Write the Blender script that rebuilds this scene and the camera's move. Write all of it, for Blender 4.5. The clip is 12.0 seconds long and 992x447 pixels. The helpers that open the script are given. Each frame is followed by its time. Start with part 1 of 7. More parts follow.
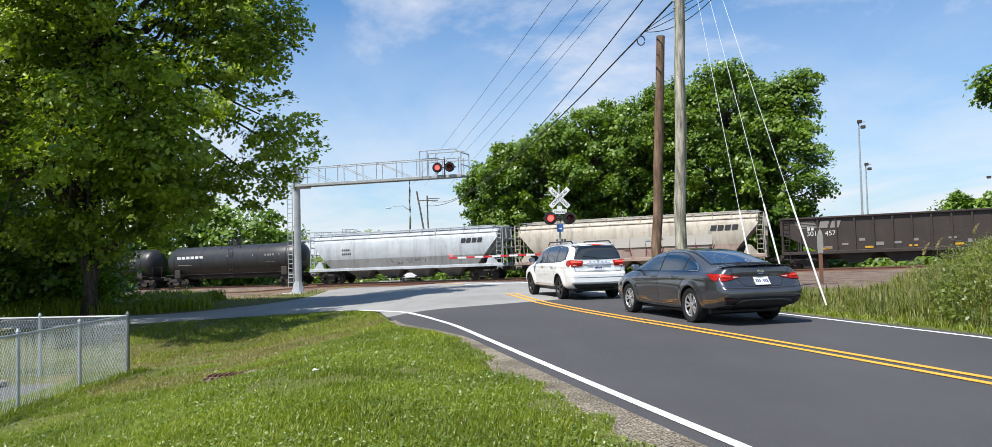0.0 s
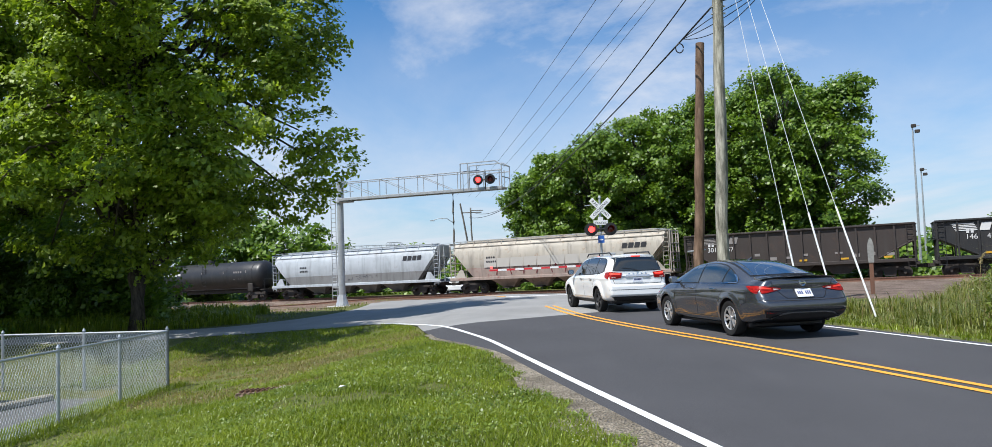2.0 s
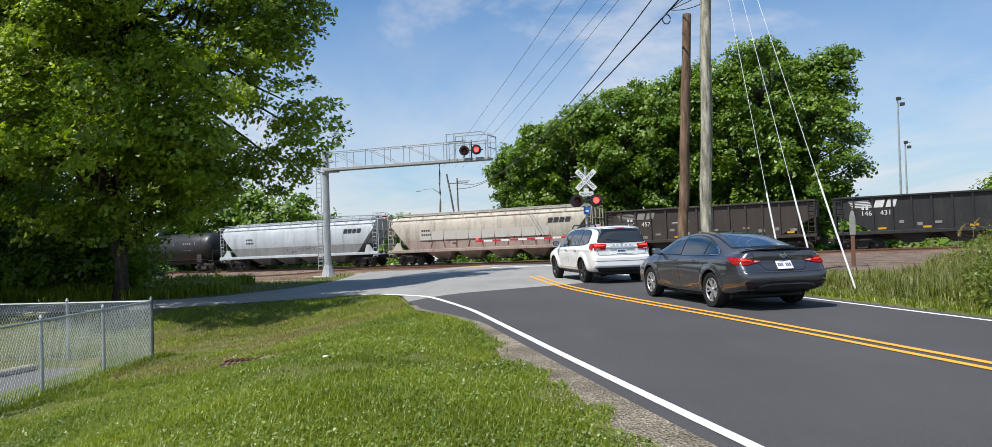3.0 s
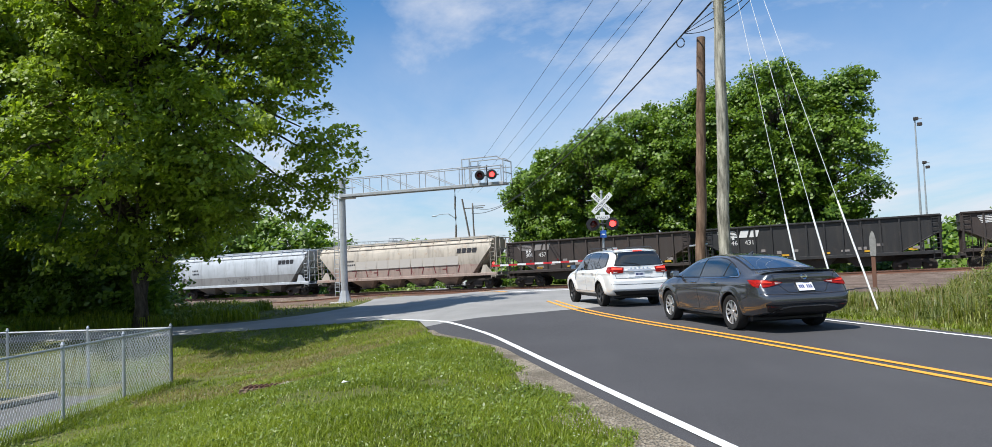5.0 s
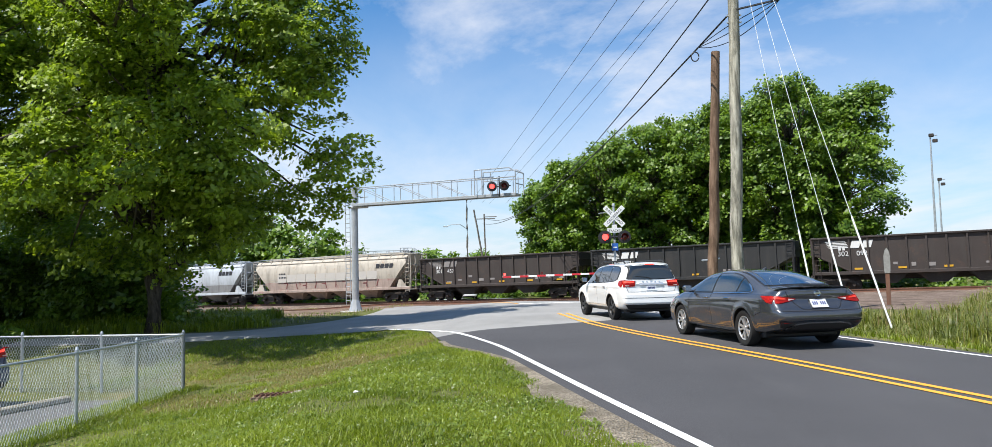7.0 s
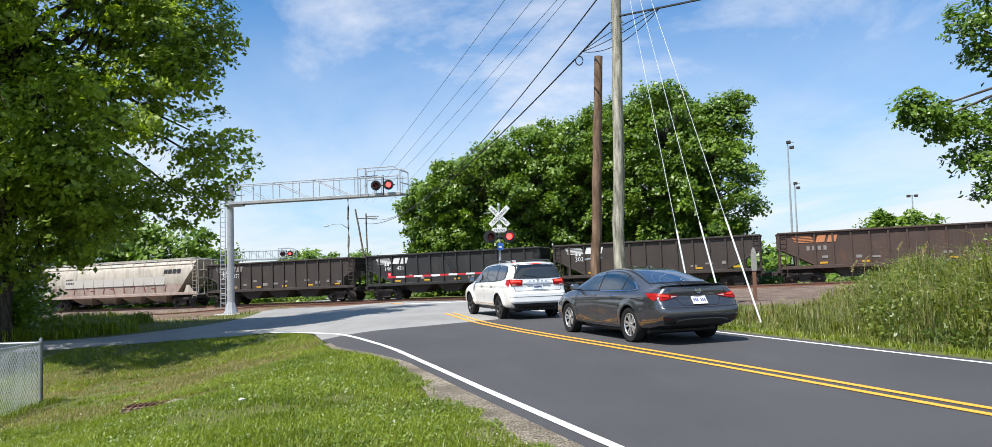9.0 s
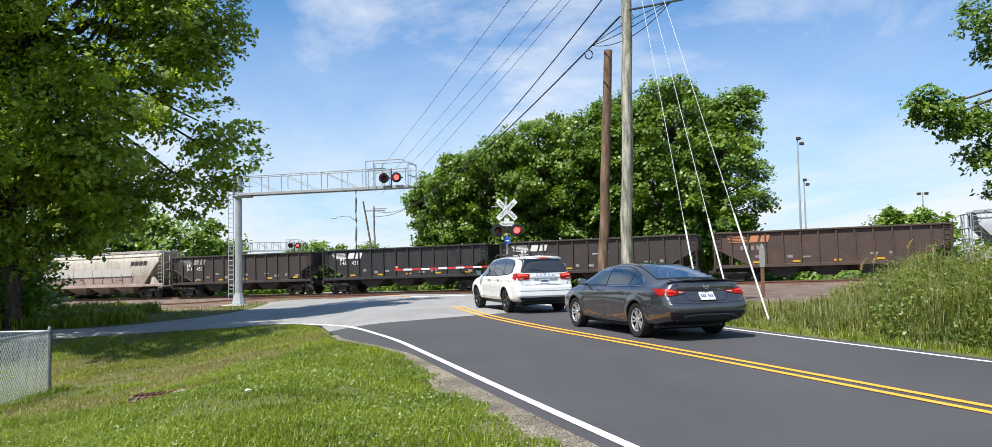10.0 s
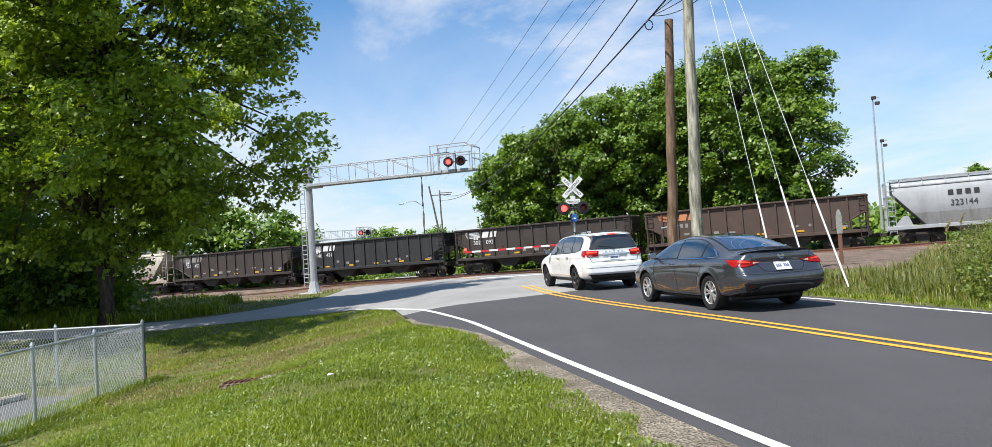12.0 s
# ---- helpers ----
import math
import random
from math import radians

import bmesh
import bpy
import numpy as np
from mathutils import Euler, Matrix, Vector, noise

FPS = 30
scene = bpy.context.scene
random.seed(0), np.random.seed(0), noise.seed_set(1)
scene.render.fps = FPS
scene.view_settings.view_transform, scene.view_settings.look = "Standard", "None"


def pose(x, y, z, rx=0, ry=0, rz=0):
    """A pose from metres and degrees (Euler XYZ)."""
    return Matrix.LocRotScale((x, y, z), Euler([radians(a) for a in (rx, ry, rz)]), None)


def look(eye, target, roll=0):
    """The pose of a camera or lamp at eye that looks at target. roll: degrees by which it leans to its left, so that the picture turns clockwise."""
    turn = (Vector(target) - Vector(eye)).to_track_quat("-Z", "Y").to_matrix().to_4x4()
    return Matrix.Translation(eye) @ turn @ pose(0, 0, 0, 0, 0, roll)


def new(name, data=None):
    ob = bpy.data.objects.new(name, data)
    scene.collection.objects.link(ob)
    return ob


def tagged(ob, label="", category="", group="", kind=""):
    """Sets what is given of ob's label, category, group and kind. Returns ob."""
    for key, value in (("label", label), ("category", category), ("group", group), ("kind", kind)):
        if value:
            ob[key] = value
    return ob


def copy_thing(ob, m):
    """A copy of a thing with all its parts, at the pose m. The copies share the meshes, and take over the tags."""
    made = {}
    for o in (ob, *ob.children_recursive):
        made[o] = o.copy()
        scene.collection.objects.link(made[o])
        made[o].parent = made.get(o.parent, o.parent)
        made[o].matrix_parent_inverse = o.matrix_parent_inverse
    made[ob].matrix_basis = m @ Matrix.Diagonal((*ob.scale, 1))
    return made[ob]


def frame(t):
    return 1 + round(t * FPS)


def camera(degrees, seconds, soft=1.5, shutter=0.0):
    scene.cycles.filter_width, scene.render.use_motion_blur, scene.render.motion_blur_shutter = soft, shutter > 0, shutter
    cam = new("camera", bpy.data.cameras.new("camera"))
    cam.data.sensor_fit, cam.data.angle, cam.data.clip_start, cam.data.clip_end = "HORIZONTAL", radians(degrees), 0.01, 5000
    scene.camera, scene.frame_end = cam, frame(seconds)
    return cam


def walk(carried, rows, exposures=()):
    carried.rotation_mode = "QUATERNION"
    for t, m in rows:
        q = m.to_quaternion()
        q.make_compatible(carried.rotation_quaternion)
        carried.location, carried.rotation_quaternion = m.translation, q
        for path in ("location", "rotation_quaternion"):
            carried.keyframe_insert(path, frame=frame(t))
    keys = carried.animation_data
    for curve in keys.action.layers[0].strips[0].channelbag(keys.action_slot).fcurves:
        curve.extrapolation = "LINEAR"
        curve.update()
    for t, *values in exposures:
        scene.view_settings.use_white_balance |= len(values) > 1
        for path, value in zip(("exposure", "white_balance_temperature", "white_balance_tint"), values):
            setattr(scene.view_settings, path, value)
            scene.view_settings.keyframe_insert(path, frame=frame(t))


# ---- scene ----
cam = camera(66.0, 12.0, soft=0.65)
PATH = [
    (0, (-0.306, -0.257, 1.467), (-0.303, 1.742, 1.543), -1.4),
    (0.5, (-0.215, -0.269, 1.508), (-0.163, 1.724, 1.664), -3.9),
    (0.7, (-0.162, -0.22, 1.516), (-0.118, 1.776, 1.631), -2.7),
    (1, (-0.082, -0.146, 1.528), (-0.114, 1.847, 1.69), -2.6),
    (1.1, (-0.046, -0.089, 1.542), (-0.148, 1.904, 1.685), -1.5),
    (1.2, (-0.01, -0.031, 1.555), (-0.207, 1.958, 1.638), -2.4),
    (1.3, (-0.044, -0.042, 1.558), (-0.197, 1.95, 1.666), 0.5),
    (1.4, (-0.077, -0.052, 1.56), (-0.217, 1.936, 1.726), 2.9),
    (1.5, (-0.11, -0.063, 1.563), (-0.242, 1.924, 1.748), 5.4),
    (1.6, (-0.099, -0.069, 1.55), (-0.235, 1.918, 1.73), 5.4),
    (1.7, (-0.088, -0.075, 1.536), (-0.215, 1.915, 1.687), 3.6),
    (1.8, (-0.078, -0.082, 1.523), (-0.166, 1.908, 1.711), 2.0),
    (2, (-0.056, -0.094, 1.497), (-0.171, 1.9, 1.606), -1.9),
    (2.2, (-0.044, -0.113, 1.503), (-0.139, 1.884, 1.554), -4.0),
    (2.5, (-0.025, -0.14, 1.512), (-0.086, 1.859, 1.545), -2.6),
    (3, (-0.007, -0.127, 1.511), (-0.09, 1.871, 1.542), -1.7),
    (3.2, (0.021, -0.088, 1.522), (-0.04, 1.911, 1.554), -2.0),
    (4.8, (-0.051, -0.112, 1.515), (-0.145, 1.884, 1.6), -1.9),
    (5, (-0.043, -0.124, 1.498), (-0.164, 1.87, 1.595), -2.2),
    (5.5, (-0.033, -0.146, 1.512), (-0.133, 1.848, 1.637), -2.7),
    (6, (-0.047, -0.138, 1.514), (-0.163, 1.854, 1.64), -2.2),
    (6.5, (-0.049, -0.141, 1.504), (-0.19, 1.85, 1.628), -1.5),
    (6.7, (-0.059, -0.149, 1.516), (-0.21, 1.841, 1.644), -1.3),
    (8.3, (-0.098, -0.152, 1.509), (-0.097, 1.845, 1.617), -2.1),
    (8.5, (-0.131, -0.075, 1.519), (-0.061, 1.92, 1.642), -1.9),
    (9, (-0.261, -0.016, 1.515), (-0.101, 1.974, 1.633), -1.7),
    (9.5, (-0.285, -0.028, 1.51), (-0.151, 1.964, 1.628), -1.5),
    (10, (-0.259, 0.017, 1.515), (-0.119, 2.009, 1.617), -1.1),
    (10.5, (-0.308, -0.002, 1.505), (-0.276, 1.995, 1.612), 0.1),
    (11, (-0.312, -0.033, 1.531), (-0.404, 1.962, 1.641), -2.1),
    (11.5, (-0.31, -0.024, 1.512), (-0.414, 1.972, 1.575), -2.5),
    (12, (-0.286, -0.03, 1.518), (-0.32, 1.969, 1.574), -3.6),
]
walk(cam, [(t, look(eye, target, roll)) for t, eye, target, roll in PATH], [(0.0, 0.52, 6500, 10), (1.0, 0.42, 6400, 10), (1.5, 0.40, 5950, 10), (2.0, 0.36, 6250, 10), (3.0, 0.31, 6500, 10), (5.0, 0.39, 6350, 10), (6.0, 0.56, 6450, 10), (8.3, 0.60, 6450, 10), (12.0, 0.62, 6550, 10)])

# ---- sky, sun, exposure ----
SUN_DIR = Vector((-0.37, -0.34, 0.865)).normalized()      # towards the sun
world = bpy.data.worlds.new("sky")
scene.world = world
world.use_nodes = True
wn, wl = world.node_tree.nodes, world.node_tree.links
sky = wn.new("ShaderNodeTexSky")
sky.sky_type = "NISHITA"
sky.sun_disc = False
sky.sun_elevation = math.asin(SUN_DIR.z)
sky.sun_rotation = math.atan2(SUN_DIR.x, SUN_DIR.y)
sky.air_density, sky.dust_density, sky.ozone_density = 1.0, 0.6, 1.6
# thin broken cloud, mapped on a flat layer overhead
geo_in = wn.new("ShaderNodeTexCoord")
sep = wn.new("ShaderNodeSeparateXYZ")
wl.new(geo_in.outputs["Generated"], sep.inputs[0])


def wmath(op, a, b=None, c=None):
    n = wn.new("ShaderNodeMath")
    n.operation = op
    for k, v in enumerate((a, b, c)):
        if v is None:
            continue
        if isinstance(v, (int, float)):
            n.inputs[k].default_value = v
        else:
            wl.new(v, n.inputs[k])
    return n.outputs[0]


zz = wmath("MAXIMUM", wmath("ADD", sep.outputs[2], 0.10), 0.02)
comb = wn.new("ShaderNodeCombineXYZ")
wl.new(wmath("DIVIDE", sep.outputs[0], zz), comb.inputs[0])
wl.new(wmath("DIVIDE", sep.outputs[1], zz), comb.inputs[1])
cn = wn.new("ShaderNodeTexNoise")
cn.inputs["Scale"].default_value, cn.inputs["Detail"].default_value, cn.inputs["Roughness"].default_value = 0.62, 9.0, 0.60
cn.inputs["Distortion"].default_value = 0.5
cmap = wn.new("ShaderNodeMapping")
cmap.inputs["Rotation"].default_value = (0, 0, radians(35))
cmap.inputs["Scale"].default_value = (1.0, 0.55, 1.0)
cmap.inputs["Location"].default_value = (0.7, 0.35, 0)
wl.new(comb.outputs[0], cmap.inputs[0])
wl.new(cmap.outputs[0], cn.inputs["Vector"])
cr = wn.new("ShaderNodeValToRGB")
cr.color_ramp.elements[0].position, cr.color_ramp.elements[0].color = 0.44, (0, 0, 0, 1)
cr.color_ramp.elements[1].position, cr.color_ramp.elements[1].color = 0.60, (1, 1, 1, 1)
wl.new(cn.outputs[0], cr.inputs[0])
haze = wn.new("ShaderNodeMapRange")
haze.inputs[1].default_value, haze.inputs[2].default_value = 0.0, 0.36
haze.inputs[3].default_value, haze.inputs[4].default_value = 0.94, 0.0
wl.new(sep.outputs[2], haze.inputs[0])
cover = wmath("MINIMUM", wmath("MAXIMUM", wmath("MULTIPLY", cr.outputs[0], 0.82), wmath("MULTIPLY", haze.outputs[0], wmath("MULTIPLY_ADD", cn.outputs[0], 2.2, -0.15))), 0.95)
mixc = wn.new("ShaderNodeMix")
mixc.data_type = "RGBA"
wl.new(cover, mixc.inputs[0])
skyk = wn.new("ShaderNodeMix")
skyk.data_type = "RGBA"
skyk.blend_type = "MULTIPLY"
skyk.inputs[0].default_value = 1.0
skyk.inputs[7].default_value = (0.52, 1.36, 1.95, 1)
wl.new(sky.outputs[0], skyk.inputs[6])
wl.new(skyk.outputs[2], mixc.inputs[6])
mixc.inputs[7].default_value = (11.0, 11.35, 12.1, 1)
bg = wn["Background"]
wl.new(mixc.outputs[2], bg.inputs[0])
bg.inputs[1].default_value = 0.056

sun_lamp = bpy.data.lights.new("sun", "SUN")
sun_lamp.energy, sun_lamp.angle, sun_lamp.color = 5.0, radians(0.55), (1.0, 0.955, 0.88)
sun_ob = new("sun", sun_lamp)
sun_ob.matrix_world = look(SUN_DIR * 60, (0, 0, 0))
scene.view_settings.exposure = 0.52

# ---- materials ----
class Nodes:
    """A principled material with short calls for its nodes."""

    def __init__(self, name, rough=0.6, metal=0.0, spec=0.5):
        self.m = bpy.data.materials.new(name)
        self.m.use_nodes = True
        self.t = self.m.node_tree
        self.b = self.t.nodes["Principled BSDF"]
        self.b.inputs["Roughness"].default_value = rough
        self.b.inputs["Metallic"].default_value = metal
        self.b.inputs["Specular IOR Level"].default_value = spec
        self.co = self.t.nodes.new("ShaderNodeTexCoord")

    def put(self, v, sock):
        if isinstance(v, (int, float)):
            sock.default_value = v
        elif isinstance(v, tuple):
            sock.default_value = (*v, 1) if len(v) == 3 and sock.type == "RGBA" else v
        else:
            self.t.links.new(v, sock)

    def noise(self, scale, detail=4, rough=0.55, stretch=(1, 1, 1), distort=0.0, vec=None):
        mp = self.t.nodes.new("ShaderNodeMapping")
        mp.inputs["Scale"].default_value = stretch
        self.put(vec or self.co.outputs["Object"], mp.inputs[0])
        n = self.t.nodes.new("ShaderNodeTexNoise")
        n.inputs["Scale"].default_value, n.inputs["Detail"].default_value, n.inputs["Roughness"].default_value = scale, detail, rough
        n.inputs["Distortion"].default_value = distort
        self.put(mp.outputs[0], n.inputs["Vector"])
        return n.outputs[0]

    def voronoi(self, scale, feature="F1", out=0, stretch=(1, 1, 1)):
        mp = self.t.nodes.new("ShaderNodeMapping")
        mp.inputs["Scale"].default_value = stretch
        self.put(self.co.outputs["Object"], mp.inputs[0])
        n = self.t.nodes.new("ShaderNodeTexVoronoi")
        n.feature = feature
        n.inputs["Scale"].default_value = scale
        self.put(mp.outputs[0], n.inputs["Vector"])
        return n.outputs[out]

    def ramp(self, v, lo, hi, a=(0, 0, 0), b=(1, 1, 1)):
        n = self.t.nodes.new("ShaderNodeValToRGB")
        e = n.color_ramp.elements
        e[0].position, e[0].color, e[1].position, e[1].color = lo, (*a, 1), hi, (*b, 1)
        self.put(v, n.inputs[0])
        return n.outputs[0]

    def mix(self, f, a, b, mode="MIX"):
        n = self.t.nodes.new("ShaderNodeMix")
        n.data_type, n.blend_type = "RGBA", mode
        self.put(f, n.inputs[0]), self.put(a, n.inputs[6]), self.put(b, n.inputs[7])
        return n.outputs[2]

    def math(self, op, a, b=0.0):
        n = self.t.nodes.new("ShaderNodeMath")
        n.operation = op
        self.put(a, n.inputs[0]), self.put(b, n.inputs[1])
        return n.outputs[0]

    def axis(self, k, space="Object"):
        n = self.t.nodes.new("ShaderNodeSeparateXYZ")
        self.put(self.co.outputs[space], n.inputs[0])
        return n.outputs[k]

    def island(self):
        return self.t.nodes.new("ShaderNodeNewGeometry").outputs["Random Per Island"]

    def random(self):
        return self.t.nodes.new("ShaderNodeObjectInfo").outputs["Random"]

    def bump(self, v, strength=0.3, dist=0.01):
        n = self.t.nodes.new("ShaderNodeBump")
        n.inputs["Strength"].default_value, n.inputs["Distance"].default_value = strength, dist
        self.put(v, n.inputs["Height"])
        self.put(n.outputs[0], self.b.inputs["Normal"])
        return self

    def col(self, v):
        self.put(v, self.b.inputs["Base Color"])
        return self

    def rough(self, v):
        self.put(v, self.b.inputs["Roughness"])
        return self


def simple(name, colour, rough=0.6, metal=0.0, vary=0.12, scale=6.0, spec=0.5):
    """A painted or plain surface with a little dirt and unevenness."""
    n = Nodes(name, rough, metal, spec)
    dark = tuple(c * (1 - vary) for c in colour)
    light = tuple(min(1, c * (1 + vary)) for c in colour)
    n.col(n.mix(n.ramp(n.noise(scale, 5), 0.35, 0.65), dark, light))
    n.rough(n.math("ADD", n.math("MULTIPLY", n.noise(scale * 3, 3), 0.2), rough - 0.1))
    return n.m


def weathered(name, colour, rust=(0.12, 0.055, 0.03), amount=0.5, rough=0.6, streak=1.0, grime=(0.05, 0.045, 0.04)):
    """Car-side paint: vertical streaks, blotches of rust, grime."""
    n = Nodes(name, rough)
    c = n.mix(n.ramp(n.noise(0.7, 5), 0.3, 0.7), tuple(x * 0.86 for x in colour), tuple(min(1, x * 1.1) for x in colour))
    st = n.ramp(n.noise(3.0, 5, 0.6, (1, 1, 0.12)), 0.5, 0.72)
    c = n.mix(n.math("MULTIPLY", st, 0.45 * streak), c, grime)
    rs = n.math("MULTIPLY", n.ramp(n.noise(1.3, 7, 0.7), 0.56, 0.66), n.ramp(n.noise(7, 4), 0.3, 0.6))
    c = n.mix(n.math("MULTIPLY", rs, amount), c, rust)
    n.col(c)
    n.rough(n.math("ADD", n.math("MULTIPLY", n.noise(9, 3), 0.25), rough - 0.12))
    n.bump(n.noise(2.0, 3), 0.12, 0.02)
    return n.m


def leafmat(name, dark, light, trans=0.35):
    n = Nodes(name, 0.42, 0, 0.5)
    f = n.math("ADD", n.math("MULTIPLY", n.island(), 0.6), n.math("MULTIPLY", n.ramp(n.noise(0.5, 3), 0.35, 0.65), 0.4))
    c = n.mix(f, dark, light)
    n.col(c)
    tr = n.t.nodes.new("ShaderNodeBsdfTranslucent")
    n.put(n.mix(1.0, c, (1.3, 1.35, 0.5), "MULTIPLY"), tr.inputs[0])
    ms = n.t.nodes.new("ShaderNodeMixShader")
    ms.inputs[0].default_value = trans
    n.put(n.b.outputs[0], ms.inputs[1]), n.put(tr.outputs[0], ms.inputs[2])
    n.put(ms.outputs[0], n.t.nodes["Material Output"].inputs[0])
    return n.m


def glow(name, colour, strength):
    n = Nodes(name, 0.3)
    n.col(colour)
    n.b.inputs["Emission Color"].default_value = (*colour, 1)
    n.b.inputs["Emission Strength"].default_value = strength
    return n.m


def asphalt(name, base, patch, speck):
    n = Nodes(name, 0.85, 0, 0.35)
    c = n.mix(n.ramp(n.noise(0.35, 6, 0.6), 0.3, 0.7), tuple(x * 0.85 for x in base), tuple(x * 1.15 for x in base))
    c = n.mix(n.math("MULTIPLY", n.ramp(n.noise(1.1, 4, 0.5, (1.6, 0.25, 1)), 0.5, 0.75), 0.5), c, patch)
    c = n.mix(n.math("MULTIPLY", n.ramp(n.voronoi(70), 0.0, 0.5, (1, 1, 1), (0, 0, 0)), 0.5), c, speck)
    n.col(c)
    n.bump(n.noise(90, 3), 0.5, 0.006)
    return n.m


M = {}
M["asphalt_new"] = asphalt("dark_asphalt", (0.054, 0.052, 0.055), (0.068, 0.066, 0.069), (0.13, 0.13, 0.13))
M["asphalt_lot"] = asphalt("car_park_asphalt", (0.115, 0.113, 0.112), (0.09, 0.089, 0.088), (0.16, 0.16, 0.16))
M["asphalt_old"] = asphalt("worn_asphalt", (0.255, 0.25, 0.24), (0.19, 0.187, 0.18), (0.30, 0.30, 0.29))


def paintmat(name, colour, under):
    n = Nodes(name, 0.7)
    wear = n.math("MULTIPLY", n.ramp(n.noise(14, 6, 0.7), 0.60, 0.75), 0.55)
    n.col(n.mix(wear, n.mix(n.noise(2, 4), tuple(c * 0.88 for c in colour), colour), under))
    return n.m


M["white_line"] = paintmat("white_line_paint", (0.78, 0.78, 0.77), (0.3, 0.3, 0.3))
M["yellow_line"] = paintmat("yellow_line_paint", (0.80, 0.36, 0.035), (0.35, 0.2, 0.06))


def groundmat():
    n = Nodes("soil_and_turf", 0.95, 0, 0.2)
    green = n.mix(n.ramp(n.noise(0.5, 6, 0.6), 0.35, 0.65), (0.055, 0.078, 0.013), (0.095, 0.120, 0.022))
    green = n.mix(n.ramp(n.noise(9, 5, 0.7), 0.35, 0.7), green, (0.15, 0.14, 0.055))
    bare = n.mix(n.noise(5, 6, 0.7), (0.20, 0.15, 0.08), (0.30, 0.25, 0.14))
    c = n.mix(n.ramp(n.noise(0.22, 5, 0.65), 0.58, 0.72), green, bare)
    n.col(c)
    n.bump(n.noise(25, 5), 0.8, 0.05)
    return n.m


M["ground"] = groundmat()


def gravelmat(name, a, b, scale=22):
    n = Nodes(name, 0.95, 0, 0.2)
    v = n.voronoi(scale, "F1", 1)
    sepc = n.t.nodes.new("ShaderNodeSeparateColor")
    n.put(v, sepc.inputs[0])
    c = n.mix(sepc.outputs[0], a, b)
    c = n.mix(n.ramp(n.noise(0.8, 5), 0.4, 0.7), c, tuple(x * 0.7 for x in a))
    n.col(c)
    n.bump(n.voronoi(scale), 1.0, 0.04)
    return n.m


M["ballast"] = gravelmat("ballast_stone", (0.12, 0.085, 0.065), (0.26, 0.20, 0.165), 12)
M["soil"] = gravelmat("stony_soil", (0.14, 0.095, 0.065), (0.30, 0.22, 0.16), 16)
M["gravel"] = gravelmat("roadside_gravel", (0.18, 0.15, 0.11), (0.44, 0.38, 0.295), 36)
M["leaf_left"] = leafmat("oak_green_leaves", (0.065, 0.118, 0.011), (0.400, 0.510, 0.050), 0.46)
M["leaf_wood"] = leafmat("woodland_leaves", (0.034, 0.088, 0.008), (0.21, 0.32, 0.030), 0.36)
M["grass"] = leafmat("grass_blades", (0.072, 0.118, 0.006), (0.285, 0.340, 0.024), 0.40)
M["weed"] = leafmat("weed_blades", (0.070, 0.105, 0.018), (0.29, 0.30, 0.085), 0.42)
M["leaf_weed"] = leafmat("weed_leaves", (0.065, 0.11, 0.018), (0.24, 0.285, 0.055), 0.42)
M["straw"] = leafmat("dry_straw", (0.26, 0.20, 0.09), (0.46, 0.37, 0.19), 0.25)


def barkmat(name, a, b, sc=1.0):
    n = Nodes(name, 0.9, 0, 0.2)
    v = n.noise(9 * sc, 6, 0.65, (1, 1, 0.12))
    c = n.mix(n.ramp(v, 0.35, 0.65), a, b)
    c = n.mix(n.math("MULTIPLY", n.ramp(n.noise(4.5, 5, 0.7, (1, 1, 0.3)), 0.48, 0.62), 0.65), c, tuple(x * 0.7 for x in a))
    c = n.mix(n.math("MULTIPLY", n.ramp(n.noise(2.2, 4, 0.6, (1, 1, 0.15)), 0.55, 0.7), 0.45), c, tuple(min(1, x * 1.25) for x in b))
    n.col(c)
    n.bump(v, 0.6, 0.03)
    return n.m


M["bark"] = barkmat("tree_bark", (0.05, 0.04, 0.03), (0.13, 0.11, 0.085))
M["pole_new"] = barkmat("greyed_pole_wood", (0.11, 0.105, 0.08), (0.50, 0.47, 0.38))
M["pole_old"] = barkmat("brown_pole_wood", (0.10, 0.062, 0.04), (0.24, 0.16, 0.11))
M["pole_far"] = barkmat("grey_brown_pole_wood", (0.09, 0.08, 0.07), (0.22, 0.20, 0.17))
M["galv"] = simple("galvanised_steel", (0.46, 0.48, 0.49), 0.45, 0.6, 0.12, 5)
M["alum"] = simple("aluminium_paint", (0.42, 0.44, 0.46), 0.45, 0.35, 0.1, 3)
M["black"] = simple("black_paint", (0.018, 0.018, 0.019), 0.5)
M["dark_steel"] = weathered("dirty_running_gear", (0.035, 0.028, 0.024), (0.10, 0.055, 0.035), 0.6, 0.8)
M["rail"] = weathered("rusty_rail", (0.16, 0.075, 0.045), (0.22, 0.10, 0.055), 0.6, 0.7)
M["rail_top"] = simple("worn_rail_head", (0.42, 0.38, 0.35), 0.35, 0.8)
M["cable"] = simple("black_cable", (0.02, 0.02, 0.022), 0.6)
M["white"] = simple("white_paint", (0.78, 0.78, 0.77), 0.5, 0, 0.06)
M["red_lit"] = glow("lit_red_lens", (1.0, 0.035, 0.03), 5.0)
M["red_dark"] = simple("dark_red_lens", (0.10, 0.012, 0.012), 0.15)
M["red_paint"] = simple("red_reflective", (0.60, 0.03, 0.04), 0.4)
M["blue_sign"] = simple("blue_sign", (0.03, 0.12, 0.45), 0.4)
M["concrete"] = simple("concrete", (0.42, 0.40, 0.37), 0.9, 0, 0.18, 4)


